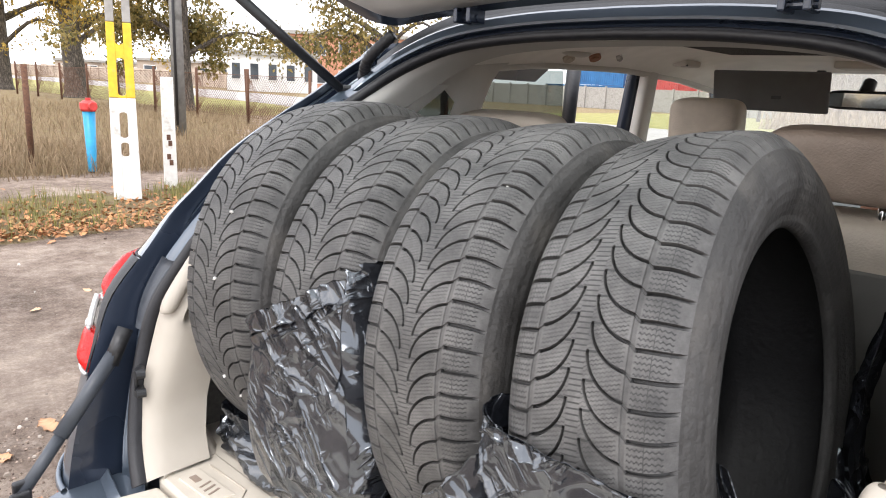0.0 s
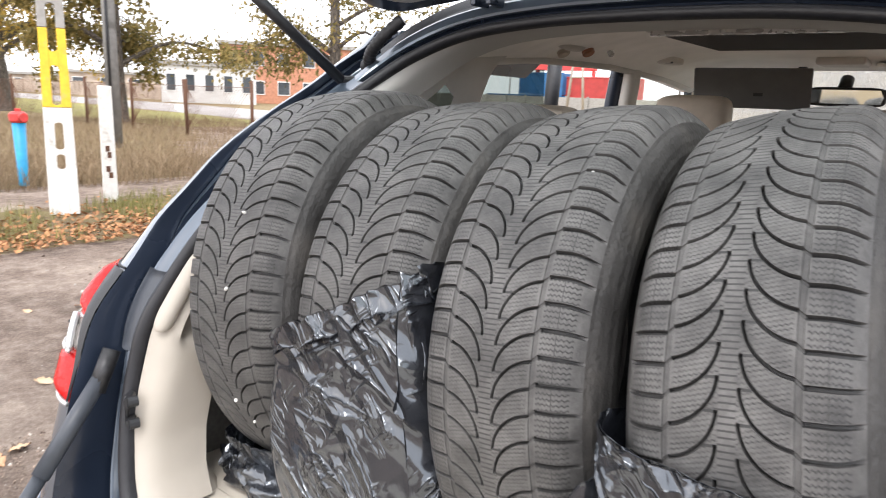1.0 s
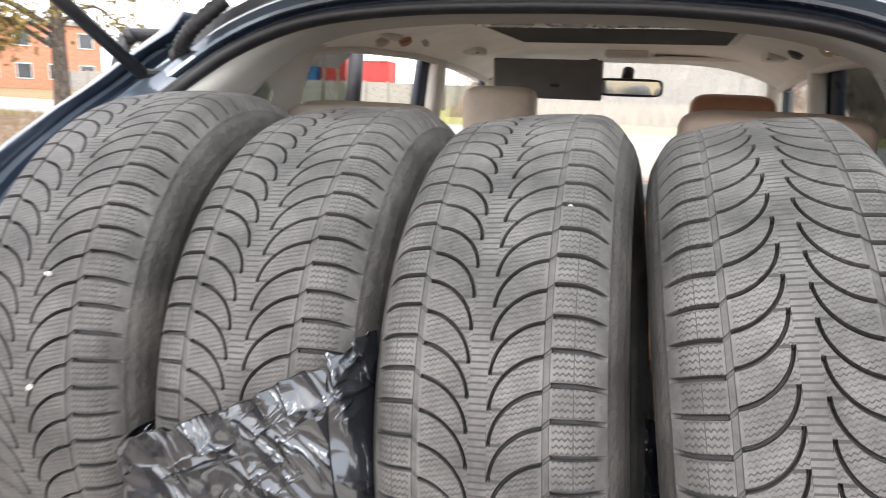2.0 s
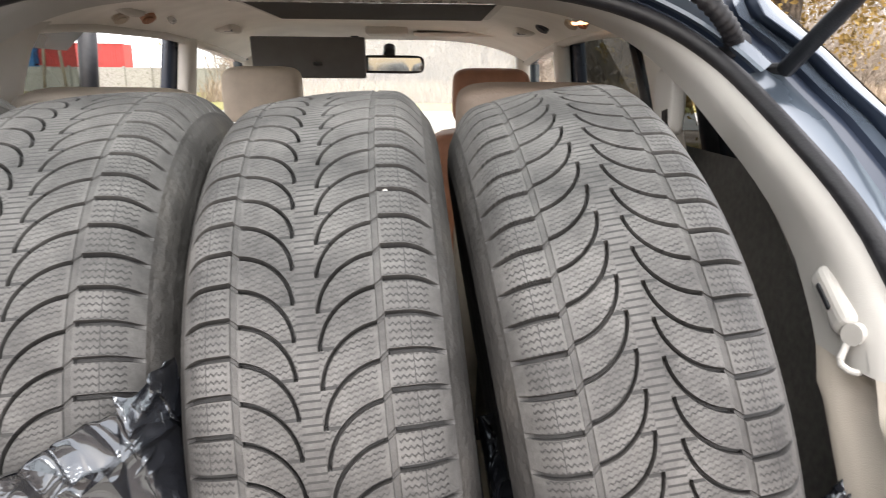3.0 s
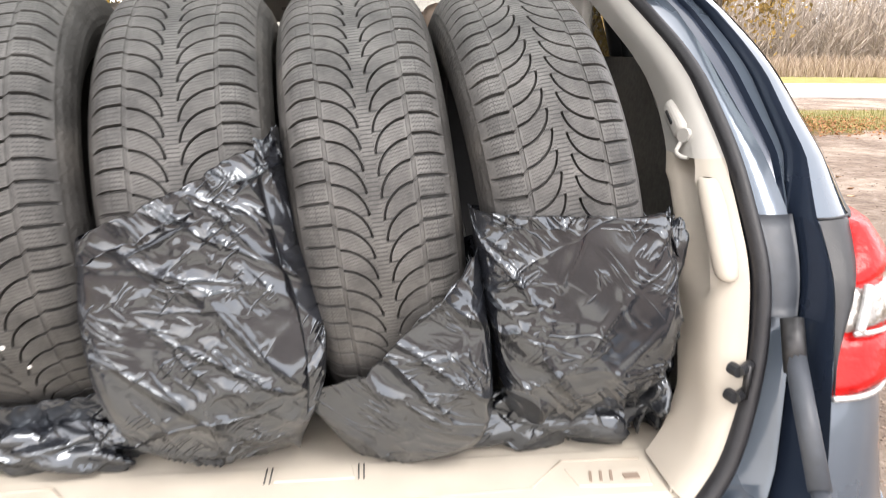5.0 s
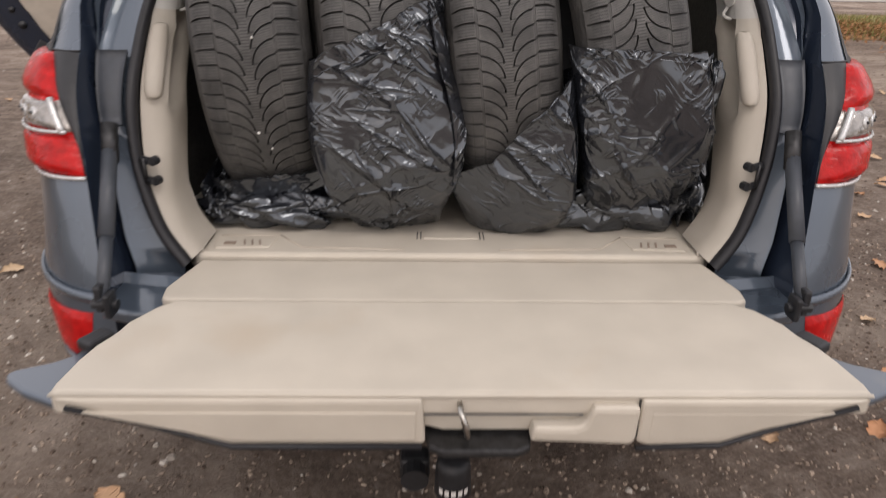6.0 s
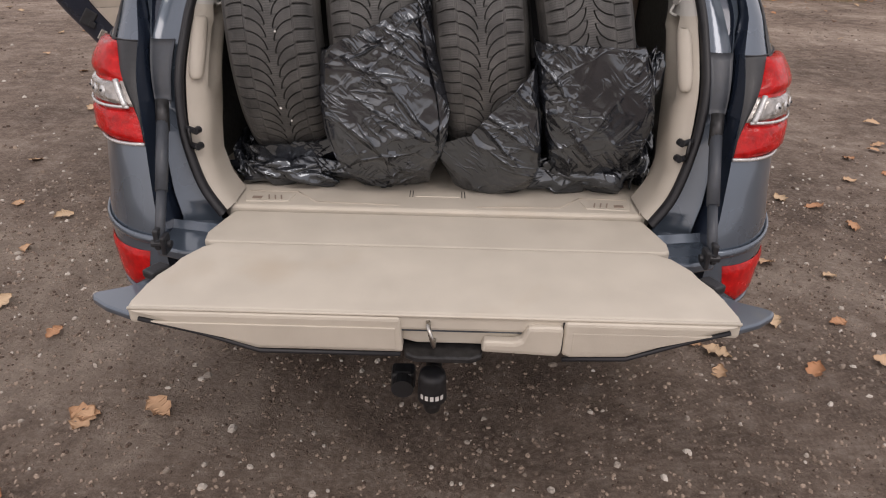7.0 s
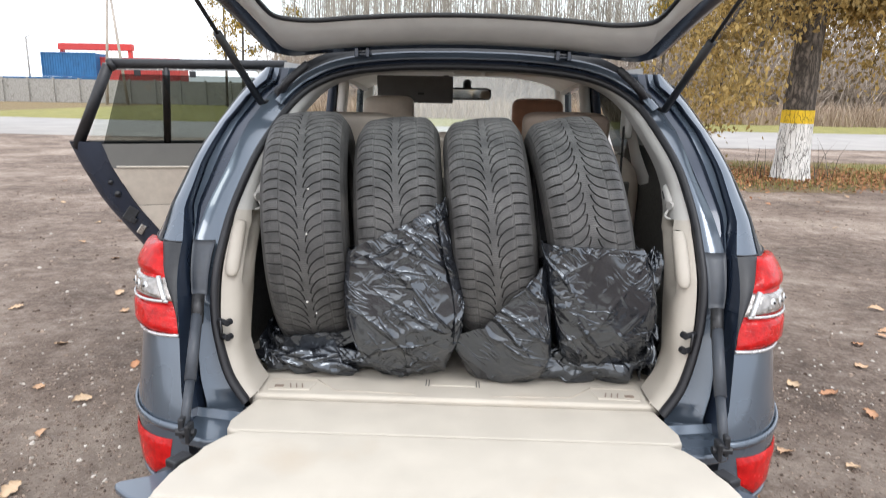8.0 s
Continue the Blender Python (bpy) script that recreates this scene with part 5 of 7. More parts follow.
def hatch_point(x, s, d):
    """x across, s metres from the hinge, d metres below the inner face."""
    sag = 0.05 * math.sin(min(1, max(0, s / 0.95)) * math.pi)
    return HINGE + Vector((x, 0, 0)) + ALONG * s + UPN * (d - sag - 0.045 * (1 - (x / 0.6) ** 2))


def hatch_half(s):
    return interp(s, [0, 0.1, 0.5, 0.9, 1.0], [0.615, 0.64, 0.725, 0.76, 0.72])


GL0, GL1 = 0.175, 0.83


def glass_half(s):
    return interp(s, [0.175, 0.21, 0.28, 0.76, 0.80, 0.83], [0.52, 0.55, 0.57, 0.62, 0.60, 0.56])


def unit_loop(r):
    """A square from -1 to 1 with rounded corners, as one closed line."""
    pts = []
    for q in range(4):
        c, s = (1, 0, -1, 0)[q], (0, 1, 0, -1)[q]
        side = [(1, t) for t in np.linspace(r - 1, 1 - r, 19)[:-1]]
        turn = [(1 - r + r * math.cos(w), 1 - r + r * math.sin(w)) for w in np.linspace(0, math.pi / 2, 9)[:-1]]
        pts += [(x * c - y * s, x * s + y * c) for x, y in side + turn]
    return pts + pts[:1]


def hatch_ring(d_in, d_out, inset, mat_, name, label=""):
    """The frame round the glass: a loop from the glass edge to the outer edge."""
    rows = []
    for (gx, gs), (ox, os_) in zip(unit_loop(0.20), unit_loop(0.10)):
        s_in = 0.5025 + gs * 0.3275
        x_in = gx * glass_half(min(max(s_in, GL0), GL1))
        gx, gs = ox, os_
        s_out = 0.49 + gs * 0.50
        x_out = gx * (hatch_half(s_out) - inset)
        row = []
        for q, d in ((0, d_in), (0.12, d_in + 0.012), (0.5, d_in + 0.02), (0.85, d_out), (1.0, d_out - 0.03)):
            row.append(hatch_point(x_in + (x_out - x_in) * q, s_in + (s_out - s_in) * q, d))
        rows.append(row)
    return part(name, grid(rows), mat_, hatch, label)


hatch = part("upper_tailgate", grid([[hatch_point(x * (hatch_half(s) + 0.01), s, -0.045 - 0.02 * (1 - x * x)) for x in np.linspace(-1, 1, 3)] for s in (0.985, 1.0)]), PAINT, car, "raised glazed tailgate, pale lining inside")
hatch_ring(0.0, 0.0, 0.05, LINING, "tailgate_lining", "pale grey moulded lining")
rows_o = []
for gx, gs in unit_loop(0.12):
    s_out = 0.49 + gs * 0.505
    x_out = gx * hatch_half(s_out)
    rows_o.append([hatch_point(x_out * f, 0.49 + (s_out - 0.49) * f, d) for f, d in ((0.90, -0.005), (0.965, 0.004), (1.0, -0.012), (1.003, -0.028), (0.985, -0.04), (0.93, -0.034), (0.86, -0.024))])
part("tailgate_frame", grid(rows_o), PAINT_SHADED, hatch, "painted frame, shade in its colour")
part("tailgate_glass", grid([[hatch_point(x * (glass_half(s) + 0.03), s, -0.010) for x in np.linspace(-1, 1, 9)] for s in np.linspace(GL0 - 0.02, GL1 + 0.02, 9)]), GLASS, hatch)
ring = []
for gx, gs in unit_loop(0.20):
    s_in = 0.5025 + gs * 0.3275
    ring.append(hatch_point(gx * glass_half(min(max(s_in, GL0), GL1)), s_in, -0.002))
part("glass_seal", tube(ring, 0.0075, 6, False), RUBBER, hatch, "black seal round the glass")
part("wiper_motor", box(hatch_point(0, 0.885, 0.012), (0.16, 0.07, 0.03), 0.01), BEIGE_GREY, hatch)
for sx in (1, -1):
    hg = part("tailgate_hinge", join(box((sx * 0.30, 0.79, 1.684), (0.012, 0.05, 0.03), 0.003), box((sx * 0.335, 0.79, 1.684), (0.012, 0.05, 0.03), 0.003), tube([(sx * 0.29, 0.79, 1.680), (sx * 0.345, 0.79, 1.680)], 0.007)), PAINT_SHADED, car, "tailgate hinge")
    top = hatch_point(sx * 0.70, 0.62, 0.0)
    low = Vector((sx * 0.628, 0.705, 1.525))
    gs_ = part("gas_strut", tube([low, low.lerp(top, 0.52)], 0.0115, 12), BLACK, car, "black gas strut")
    part("strut_rod", tube([low.lerp(top, 0.5), top], 0.0055, 10), DARK_STEEL, gs_)
    part("strut_socket", join(tube([low + Vector((0, 0.0, 0)), low.lerp(top, 0.045)], 0.011, 10), tube([low, low + Vector((-sx * 0.02, 0.03, 0))], 0.009)), BLACK, gs_)
    boot = [Vector((sx * 0.574, 0.738, 1.555)), Vector((sx * 0.556, 0.718, 1.575)), Vector((sx * 0.528, 0.716, 1.604)), Vector((sx * 0.485, 0.735, 1.645))]
    pts = spline(boot, 40)
    rad = [0.021 if k < 3 else 0.0125 + 0.0012 * math.sin(k * 2.1) for k in range(40)]
    part("cable_boot", tube(pts, rad, 12), RUBBER, car, "ribbed black cable boot")

# ---- left rear door, swung open ----
def open_door():
    """Built shut about its hinge, then swung out."""
    d = part("open_rear_door", grid([[(-interp(z, [0.4, 0.8, 1.0, 1.14], [0.03, 0.055, 0.06, 0.035]), -s, z) for z in np.linspace(0.42, 1.14, 10)] for s in np.linspace(0.0, 1.0, 12)] ), PAINT, car, "rear door standing open, beige trim inside")
    def out(s0, z):
        return interp(z, [0.42, 0.72, 1.0, 1.19, 1.30], [0.62, 0.80, 1.0, 1.09, 1.13])
    rows = []
    for z in np.linspace(0.42, 1.29, 14):
        rows.append([(-interp(z, [0.4, 0.8, 1.0, 1.29], [0.03, 0.055, 0.06, 0.02]), -k * out(0, z), z) for k in np.linspace(0, 1, 12)])
    d.data = grid(rows)
    d.data.materials.append(PAINT)
    def trim(z0, z1, x0, x1, mt, lb, inset=0.135):
        part("door_trim", grid([[(interp(z, [z0, z1], [x0, x1]), -0.03 - k * (out(0, z) - 0.03 - inset), z) for k in np.linspace(0, 1, 10)] for z in np.linspace(z0, z1, 8)]), mt, d, lb)
    trim(1.17, 1.29, 0.085, 0.07, DOOR_CARD, "grey upper door trim")
    trim(0.98, 1.17, 0.065, 0.085, LEATHER, "beige leather door trim")
    trim(0.50, 0.98, 0.075, 0.075, LEATHER, "pale door card")
    edge = []
    for z in np.linspace(0.42, 1.30, 14):
        e = out(0, z)
        edge.append([(-0.03, -e, z), (-0.01, -e - 0.012, z), (0.03, -e - 0.005, z), (0.048, -e + 0.022, z), (0.062, -e + 0.06, z), (0.066, -e + 0.115, z), (0.078, -e + 0.138, z)])
    part("door_edge", grid(edge), PAINT_SHADED, d, "painted door edge, shade in its colour")
    part("door_latch", join(box((0.066, -0.885, 0.935), (0.012, 0.055, 0.075), 0.004, Matrix.Rotation(-0.6, 3, "X").to_4x4()), box((0.073, -0.875, 0.905), (0.006, 0.03, 0.028), 0.003, Matrix.Rotation(-0.6, 3, "X").to_4x4())), BLACK, d)
    part("latch_screw_plate", box((0.067, -0.84, 0.855), (0.010, 0.03, 0.05), 0.003, Matrix.Rotation(-0.6, 3, "X").to_4x4()), STEEL, d)
    for z, r in ((0.66, 0.014), (0.73, 0.02), (0.80, 0.016), (1.04, 0.016), (1.10, 0.012)):
        part("door_plug", tube([(0.060, -out(0, z) + 0.082, z), (0.070, -out(0, z) + 0.082, z)], r, 14), BLACK, d)
    def bar(a, b, w, name="window_frame", mt=BLACK):
        part(name, tube([a, b], w, 12), mt, d)
    def wx(z):
        return interp(z, [1.28, 1.68], [0.02, 0.125])
    bar((wx(1.28), -1.105, 1.27), (wx(1.66), -0.925, 1.665), 0.027)
    bar((wx(1.28), -0.13, 1.27), (wx(1.68), -0.10, 1.685), 0.030)
    bar((wx(1.66), -0.93, 1.672), (wx(1.68), -0.09, 1.69), 0.024)
    bar((wx(1.64) + 0.012, -0.90, 1.646), (wx(1.65) + 0.012, -0.13, 1.662), 0.004, "frame_strip", SILVER)
    bar((wx(1.66), -0.922, 1.66), (wx(1.66), -0.90, 1.674), 0.030, "frame_corner")
    bar((wx(1.28), -0.69, 1.28), (wx(1.67), -0.67, 1.67), 0.018, "window_divider", BLACK)
    bar((wx(1.28), -1.10, 1.29), (wx(1.28), -0.10, 1.29), 0.014, "window_sill", RUBBER)
    part("door_glass", grid([[(wx(z), -s, z) for s in (0.12, 0.69)] for z in np.linspace(1.28, 1.68, 5)]), GLASS, d)
    part("quarter_glass", grid([[(wx(z), -s, z) for s in (0.70, interp(z, [1.28, 1.66], [1.06, 0.90]))] for z in np.linspace(1.28, 1.67, 5)]), GLASS, d)
    blind = part("sun_blind", grid([[(wx(z) + 0.03, -s, z) for s in (0.14, 0.5, interp(z, [1.28, 1.66], [0.985, 0.865]))] for z in np.linspace(1.285, 1.625, 5)]), TINTED, d, "dark mesh sun blind hung in the window")
    for s in (0.30, 0.55, 0.80):
        part("blind_hook", box((wx(1.63) + 0.03, -s, 1.632), (0.012, 0.03, 0.03), 0.004), BLACK, blind)
    part("trim_seam", tube([(0.088, -0.05, 1.170), (0.088, -0.55, 1.172), (0.088, -0.93, 1.178)], 0.005, 6), BEIGE, d)
    d.matrix_world = pose(-0.875, 2.30, 0.0, 0, 0, -68)


open_door()


# the opening is a little wider on its right-hand shoulder
def widen(ob, upto):
    """Moves the right side of a part outwards, up to the given distance from the seal."""
    for v in ob.data.vertices:
        x, y, z = v.co
        if x > 0.25 and y < 1.0:
            k = interp(z, [0.95, 1.2, 1.35, 1.52, 1.64], [0, 0.55, 1, 1, 0.55]) * min(1.0, (x - 0.25) / 0.2)
            k *= max(0.0, min(1.0, 1 - (x - seal_x(z) - 0.012) / upto))
            v.co.x = x + 0.029 * k


for ob in car.children:
    kind_of = ob.name.split(".")[0]
    if kind_of in ("opening_trim", "rubber_seal", "pillar_trim", "belt_bezel", "belt_slot", "cargo_hook", "cover_socket", "roof_header", "header_lip", "quarter_trim"):
        widen(ob, 9.0)
    elif kind_of == "door_jamb":
        widen(ob, 0.05)

# ---- four worn winter tyres ----
R, PITCHES = 0.360, 79
STEP = 2 * math.pi * R / PITCHES
RIB, MID, EDGE, ARC = 0.0080, 0.053, 0.0600, 0.048


def crown(u):
    """Radius of the tread at u metres from the middle."""
    a = abs(u)
    return R - 0.9 * a * a - max(0, a - 0.075) ** 2 * 24


GAP = 0.0043


def quarter(u, a, b):
    """Height of a sloping quarter arch over its foot, which stands at the middle rib."""
    k = min(1.0, max(0.0, (MID - u) / a))
    return b * (0.86 * math.sqrt(1 - k * k) + 0.14 * (1 - k))


def sweep(u):
    """The lower edge of a cross groove: flat on the shoulder, hooking down beside the middle rib."""
    a = abs(u)
    if a >= EDGE:
        return 0.0015 - 5.4 * max(0, a - 0.08) ** 2
    if a >= MID:
        return -GAP + (0.0015 + GAP) * (a - MID) / (EDGE - MID)
    return -ARC + quarter(a, MID - RIB - GAP * 0.8, ARC - GAP)


def groove(u):
    """Width (in pitches) and depth of the cross groove at u."""
    a = abs(u)
    if a < RIB:
        return 0.5, 0.0
    if a < MID:
        return min(0.72, max(0.1, (-ARC + quarter(a, MID - RIB, ARC) - sweep(a)) / STEP)), 0.0075
    if a < EDGE:
        return 0.0048 / STEP, 0.0030
    return 0.0050 / STEP, 0.0070 * max(0.0, min(1, (0.1035 - a) / 0.008))


def channel(u):
    """Depth of the shallow grooves that run round the tyre."""
    a = abs(u)
    return 0.0016 if MID + 0.0008 < a < EDGE - 0.0008 else 0.0


def tread_mesh():
    us = [0.0, 0.005, RIB - 0.0003, RIB + 0.0002, RIB + 0.0008, RIB + 0.0016, RIB + 0.0024]
    for w in np.linspace(math.pi / 2, 0, 16):
        us.append(MID - 0.0002 - (MID - 0.0002 - RIB - GAP * 0.8) * math.sin(w))
    us += [MID + 0.0004, MID + 0.0012, MID + 0.003, EDGE - 0.0012, EDGE - 0.0004, EDGE + 0.0003, 0.063, 0.067, 0.074, 0.080, 0.085, 0.089, 0.093, 0.0955, 0.0985, 0.101, 0.1035]
    us = [-u for u in us[:0:-1]] + us
    circ = 2 * math.pi * R
    rnd = random.Random(4)
    verts, uvs, cols = [], [], []
    rows = 0
    for p in range(PITCHES):
        for part_ in range(8):
            for u in us:
                w, d = groove(u)
                s = [0.0, 0.22 * w, 0.78 * w, w, w + 0.02, w + (1 - w) * 0.33, w + (1 - w) * 0.66, 0.99][part_]
                low = d if part_ in (1, 2) else 0.0
                ch = channel(u)
                dep = max(low, ch)
                v = (p + s) * circ / PITCHES + sweep(u) + (0.3 * circ / PITCHES if u < 0 else 0)
                ang = v / R
                r = crown(u) - dep
                x = u * (1.0 if abs(u) < 0.1 else 1.0)
                verts.append((x, -r * math.cos(ang), r * math.sin(ang)))
                uvs.append((u, v * PITCHES / circ - u * (8.0 if RIB < abs(u) < MID else 0.0)))
                a = abs(u)
                block = 1.0 if (part_ >= 4 or part_ == 0 or a < RIB - 0.0002) and a < 0.094 and not MID - 0.002 < a < EDGE + 0.002 else 0.0
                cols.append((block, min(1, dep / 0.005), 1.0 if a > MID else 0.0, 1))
            rows += 1
    m = len(us)
    faces = []
    for i in range(rows):
        j = (i + 1) % rows
        for k in range(m - 1):
            faces.append((i * m + k, i * m + k + 1, j * m + k + 1, j * m + k))
    me = raw(verts, faces, False)
    layer = me.uv_layers.new(name="UVMap")
    at = me.color_attributes.new("tread", "FLOAT_COLOR", "POINT")
    at.data.foreach_set("color", np.array(cols).ravel())
    loops = np.empty(len(me.loops), dtype=np.int32)
    me.loops.foreach_get("vertex_index", loops)
    uv = np.array(uvs)[loops]
    wrap = (loops.reshape(-1, 4) // m)
    uvq = uv.reshape(-1, 4, 2)
    last = wrap.max(1) - wrap.min(1) > 2
    for q in np.where(last)[0]:
        for c in range(4):
            if wrap[q, c] < 2:
                uvq[q, c, 1] += PITCHES
    layer.data.foreach_set("uv", uvq.ravel())
    return me


SECTION = [(0.1035, crown(0.1035)), (0.1075, 0.3245), (0.1115, 0.3185), (0.1140, 0.3125), (0.1143, 0.311), (0.1170, 0.302), (0.1185, 0.294), (0.1188, 0.286), (0.1165, 0.274), (0.1160, 0.2725), (0.1145, 0.268), (0.109, 0.256), (0.104, 0.248), (0.1045, 0.243), (0.101, 0.236), (0.093, 0.232), (0.086, 0.234)]
INSIDE = [(0.086, 0.234), (0.083, 0.244), (0.098, 0.266), (0.105, 0.29), (0.098, 0.325), (0.07, 0.338), (0.0, 0.342), (-0.07, 0.338), (-0.098, 0.325), (-0.105, 0.29), (-0.098, 0.266), (-0.083, 0.244), (-0.086, 0.234)]


def lathe(profile, n=96):
    return grid([[(x, -r * math.cos(a), r * math.sin(a)) for a in np.linspace(0, 2 * math.pi, n, endpoint=False)] for x, r in profile], closed=True)


def tyre_thing():
    t = thing("tyre", "worn black winter tyre with directional tread, dusty", "tyre", "tyres in the boot")
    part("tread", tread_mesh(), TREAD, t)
    side = lathe(SECTION)
    part("sidewall", side, SIDEWALL, t)
    part("sidewall", mirror_x(side), SIDEWALL, t)
    part("inner_liner", lathe(INSIDE, 72), LINER, t, "black rubber lining")
    return t


# middle of each tyre, lean and turn in degrees, whether it stands the other way round, and its share of width and height
TYRES = [((-0.428, 0.600, 1.142), -3.6, 5.0, 0, 0.985, 1.004), ((-0.160, 0.606, 1.134), -4.5, 2.2, 0, 1.045, 0.99), ((0.099, 0.580, 1.141), -6.7, 0.5, 0, 0.985, 0.981), ((0.354, 0.570, 1.143), -10.2, 0.8, 180, 0.95, 0.998)]


def stand(c, lean, turn):
    return pose(*c, 0, 0, turn) @ pose(0, 0, 0, 0, lean, 0)


def girth(wide, high):
    return Matrix.Diagonal((wide, high, high, 1))


first = tyre_thing()
first.matrix_basis = stand(*TYRES[0][:3]) @ girth(*TYRES[0][4:])
for (c, lean, turn, flip, wide, high), spin in zip(TYRES[1:], (37, 81, 12)):
    copy_thing(first, stand(c, lean, turn) @ pose(0, 0, 0, 0, 0, flip) @ pose(0, 0, 0, spin, 0, 0) @ girth(wide, high))


# small white pebbles caught in the treads
def pebble(c, r):
    bm = bmesh.new()
    bmesh.ops.create_icosphere(bm, subdivisions=1, radius=r)
    for v in bm.verts:
        v.co *= 0.7 + 0.5 * random.random()
    bmesh.ops.translate(bm, vec=c, verts=bm.verts)
    return tagged(part("pebble", bm, WHITE_PAINT), "tiny white pebble caught in tyre tread", "pebble", "pebbles in the treads")


for c, r in (((0.059, 0.391, 1.431), 0.0031), ((0.133, 0.369, 1.420), 0.0031), ((-0.389, 0.281, 1.314), 0.0035), ((-0.387, 0.245, 1.202), 0.0035), ((-0.394, 0.263, 1.014), 0.0035), ((-0.374, 0.283, 0.977), 0.0032)):
    pebble(c, r)


# ---- black bags pulled over the tyres ----
def tri(x):
    """A triangle wave: flat facets that meet in sharp creases."""
    x = x - math.floor(x)
    return 4 * abs(x - 0.5) - 1


def crumple(s, t, seed, sharp=1.0):
    """Height of crumpled film at s, t metres along it: flat facets in patches, smooth film between."""
    wx = s + 0.05 * noise.noise((s * 7, t * 7, seed))
    wt = t + 0.05 * noise.noise((s * 7 + 9, t * 7, seed + 5))
    h = 0.0
    for k, (ang, lam) in enumerate(((0.55, 0.120), (2.3, 0.082), (1.05, 0.050), (2.75, 0.034), (0.25, 0.064))):
        patch = max(0.0, noise.noise((s * 9 + k * 3.1, t * 8, seed + k * 1.7)) * 2.0 + 0.12)
        w = tri((wx * math.cos(ang) + wt * math.sin(ang)) / lam + seed * 0.37 * k)
        h += min(1.0, patch) * lam * (0.016 * w + 0.12 * max(0.0, (w - 0.55) / 0.45) ** 1.4)
    return h * sharp


def bag_point(m, c, x, r, a, lift, taper, left, right, seed):
    """A place on the film at u = x, round the tyre by the angle a."""
    down, front = max(0, -math.sin(a)), max(0, math.cos(a))
    side = math.copysign(min(1, abs(x) / 0.09), x)
    mid = math.exp(-((a + 0.40) / 0.45) ** 2)
    x2 = x * 1.02 * (1 - taper[0 if x < 0 else 1] * down ** 2.2 * front ** 0.4)
    x2 += mid * abs(side) ** 3 * (right if x > 0 else -left)
    rr = r + lift
    p = m @ Vector((x2, -rr * math.cos(a), rr * math.sin(a)))
    low = FLOOR_Z + 0.003 + 0.006 * abs(noise.noise((x * 30, a * 6, seed)))
    p.z = max(p.z, low)
    return p


SHELL = spline([(-0.09, 0.24), (-0.118, 0.265), (-0.126, 0.30), (-0.124, 0.325), (-0.112, 0.348), (-0.09, 0.360), (-0.06, 0.366), (-0.03, 0.368), (0, 0.369), (0.03, 0.368), (0.06, 0.366), (0.09, 0.360), (0.112, 0.348), (0.124, 0.325), (0.126, 0.30), (0.118, 0.265), (0.09, 0.24)], 141)


def film(c, lean, turn, seed, shape, top, depth=None, lift0=0.004, sharp=1.0, span=(0, 141), n=230, back=-150):
    """A piece of film on the tyre: from its upper edge top(u) down by depth metres, or right under the tyre."""
    slack, taper, left, right = shape
    m = stand(c, lean, turn)
    rows = []
    along = 0.0
    prev = None
    for x, r in SHELL[span[0]:span[1]]:
        along += 0 if prev is None else math.hypot(x - prev[0], r - prev[1])
        prev = (x, r)
        hi = math.asin(max(-0.98, min(0.98, (top(x) - c[2]) / max(r, 0.3))))
        lo = radians(back) if depth is None else hi - depth / R
        col = []
        for k in np.linspace(0, 1, n):
            a = hi + (lo - hi) * k
            run = min(1.0, k * (4 if depth is None else 1))
            down, front = max(0, -math.sin(a)), max(0, math.cos(a))
            h = crumple(along, a * R, seed, sharp)
            big = 0.004 * noise.noise((along * 9, a * R * 9, seed + 3))
            lift = lift0 + 0.002 + max(-0.005, h + big * run) + slack * down * front * 2 * run
            col.append(bag_point(m, c, x, r, a, lift, taper, left, right, seed))
        rows.append(col)
    return grid(rows, thick=0.0012)


def edge_noise(x, s):
    return 0.010 * noise.noise((x * 22, s, 0)) + 0.006 * noise.noise((x * 70, s, 4))


def bunch(c, s, seed, tilt=0.0):
    """A gathered handful of film."""
    rows = []
    for v in np.linspace(-1.5, 1.5, 34):
        ring = []
        for u in np.linspace(0, 2 * math.pi, 61):
            q = Vector((math.cos(v) * math.cos(u), math.cos(v) * math.sin(u), math.sin(v)))
            pleat = 0.16 * tri(u * 9 / (2 * math.pi) + 0.8 * noise.noise((v * 2, seed, 0))) + 0.20 * tri(u * 4 / (2 * math.pi) + v * 0.5) + 0.25 * noise.noise(q * 2.3 + Vector((seed, 0, 0)))
            q = Matrix.Rotation(tilt, 3, "Y") @ Vector((q.x * s[0], q.y * s[1], q.z * s[2])) * (1 + pleat)
            p = Vector(c) + q
            p.z = max(p.z, FLOOR_Z + 0.002)
            ring.append(p)
        rows.append(ring)
    return grid(rows)


BAGS = [
    (lambda x: 0.908 + 0.10 * max(0, x) + edge_noise(x, 1), (0.055, (-0.05, -0.05), 0.02, 0.03), 1.3, "crumpled black bag slipped down round a tyre's foot"),
    (lambda x: 1.222 + 0.42 * x - 5.0 * max(0, x - 0.08) ** 2 + edge_noise(x, 2), (0.07, (0.55, 0.50), 0.036, 0.040), 1.0, "black plastic bag half pulled up a tyre"),
    (lambda x: 1.015 + 0.95 * x + edge_noise(x, 3), (0.085, (0.30, 0.08), 0.065, 0.006), 0.9, "black plastic bag torn open at a slant on a tyre"),
    (lambda x: 1.194 - 0.20 * x - 3.0 * max(0, x - 0.108) + 0.6 * edge_noise(x, 4), (0.025, (0.25, 0.12), 0.0, 0.02), 0.9, "black plastic bag gathered round a tyre's lower half"),
]
bags = []
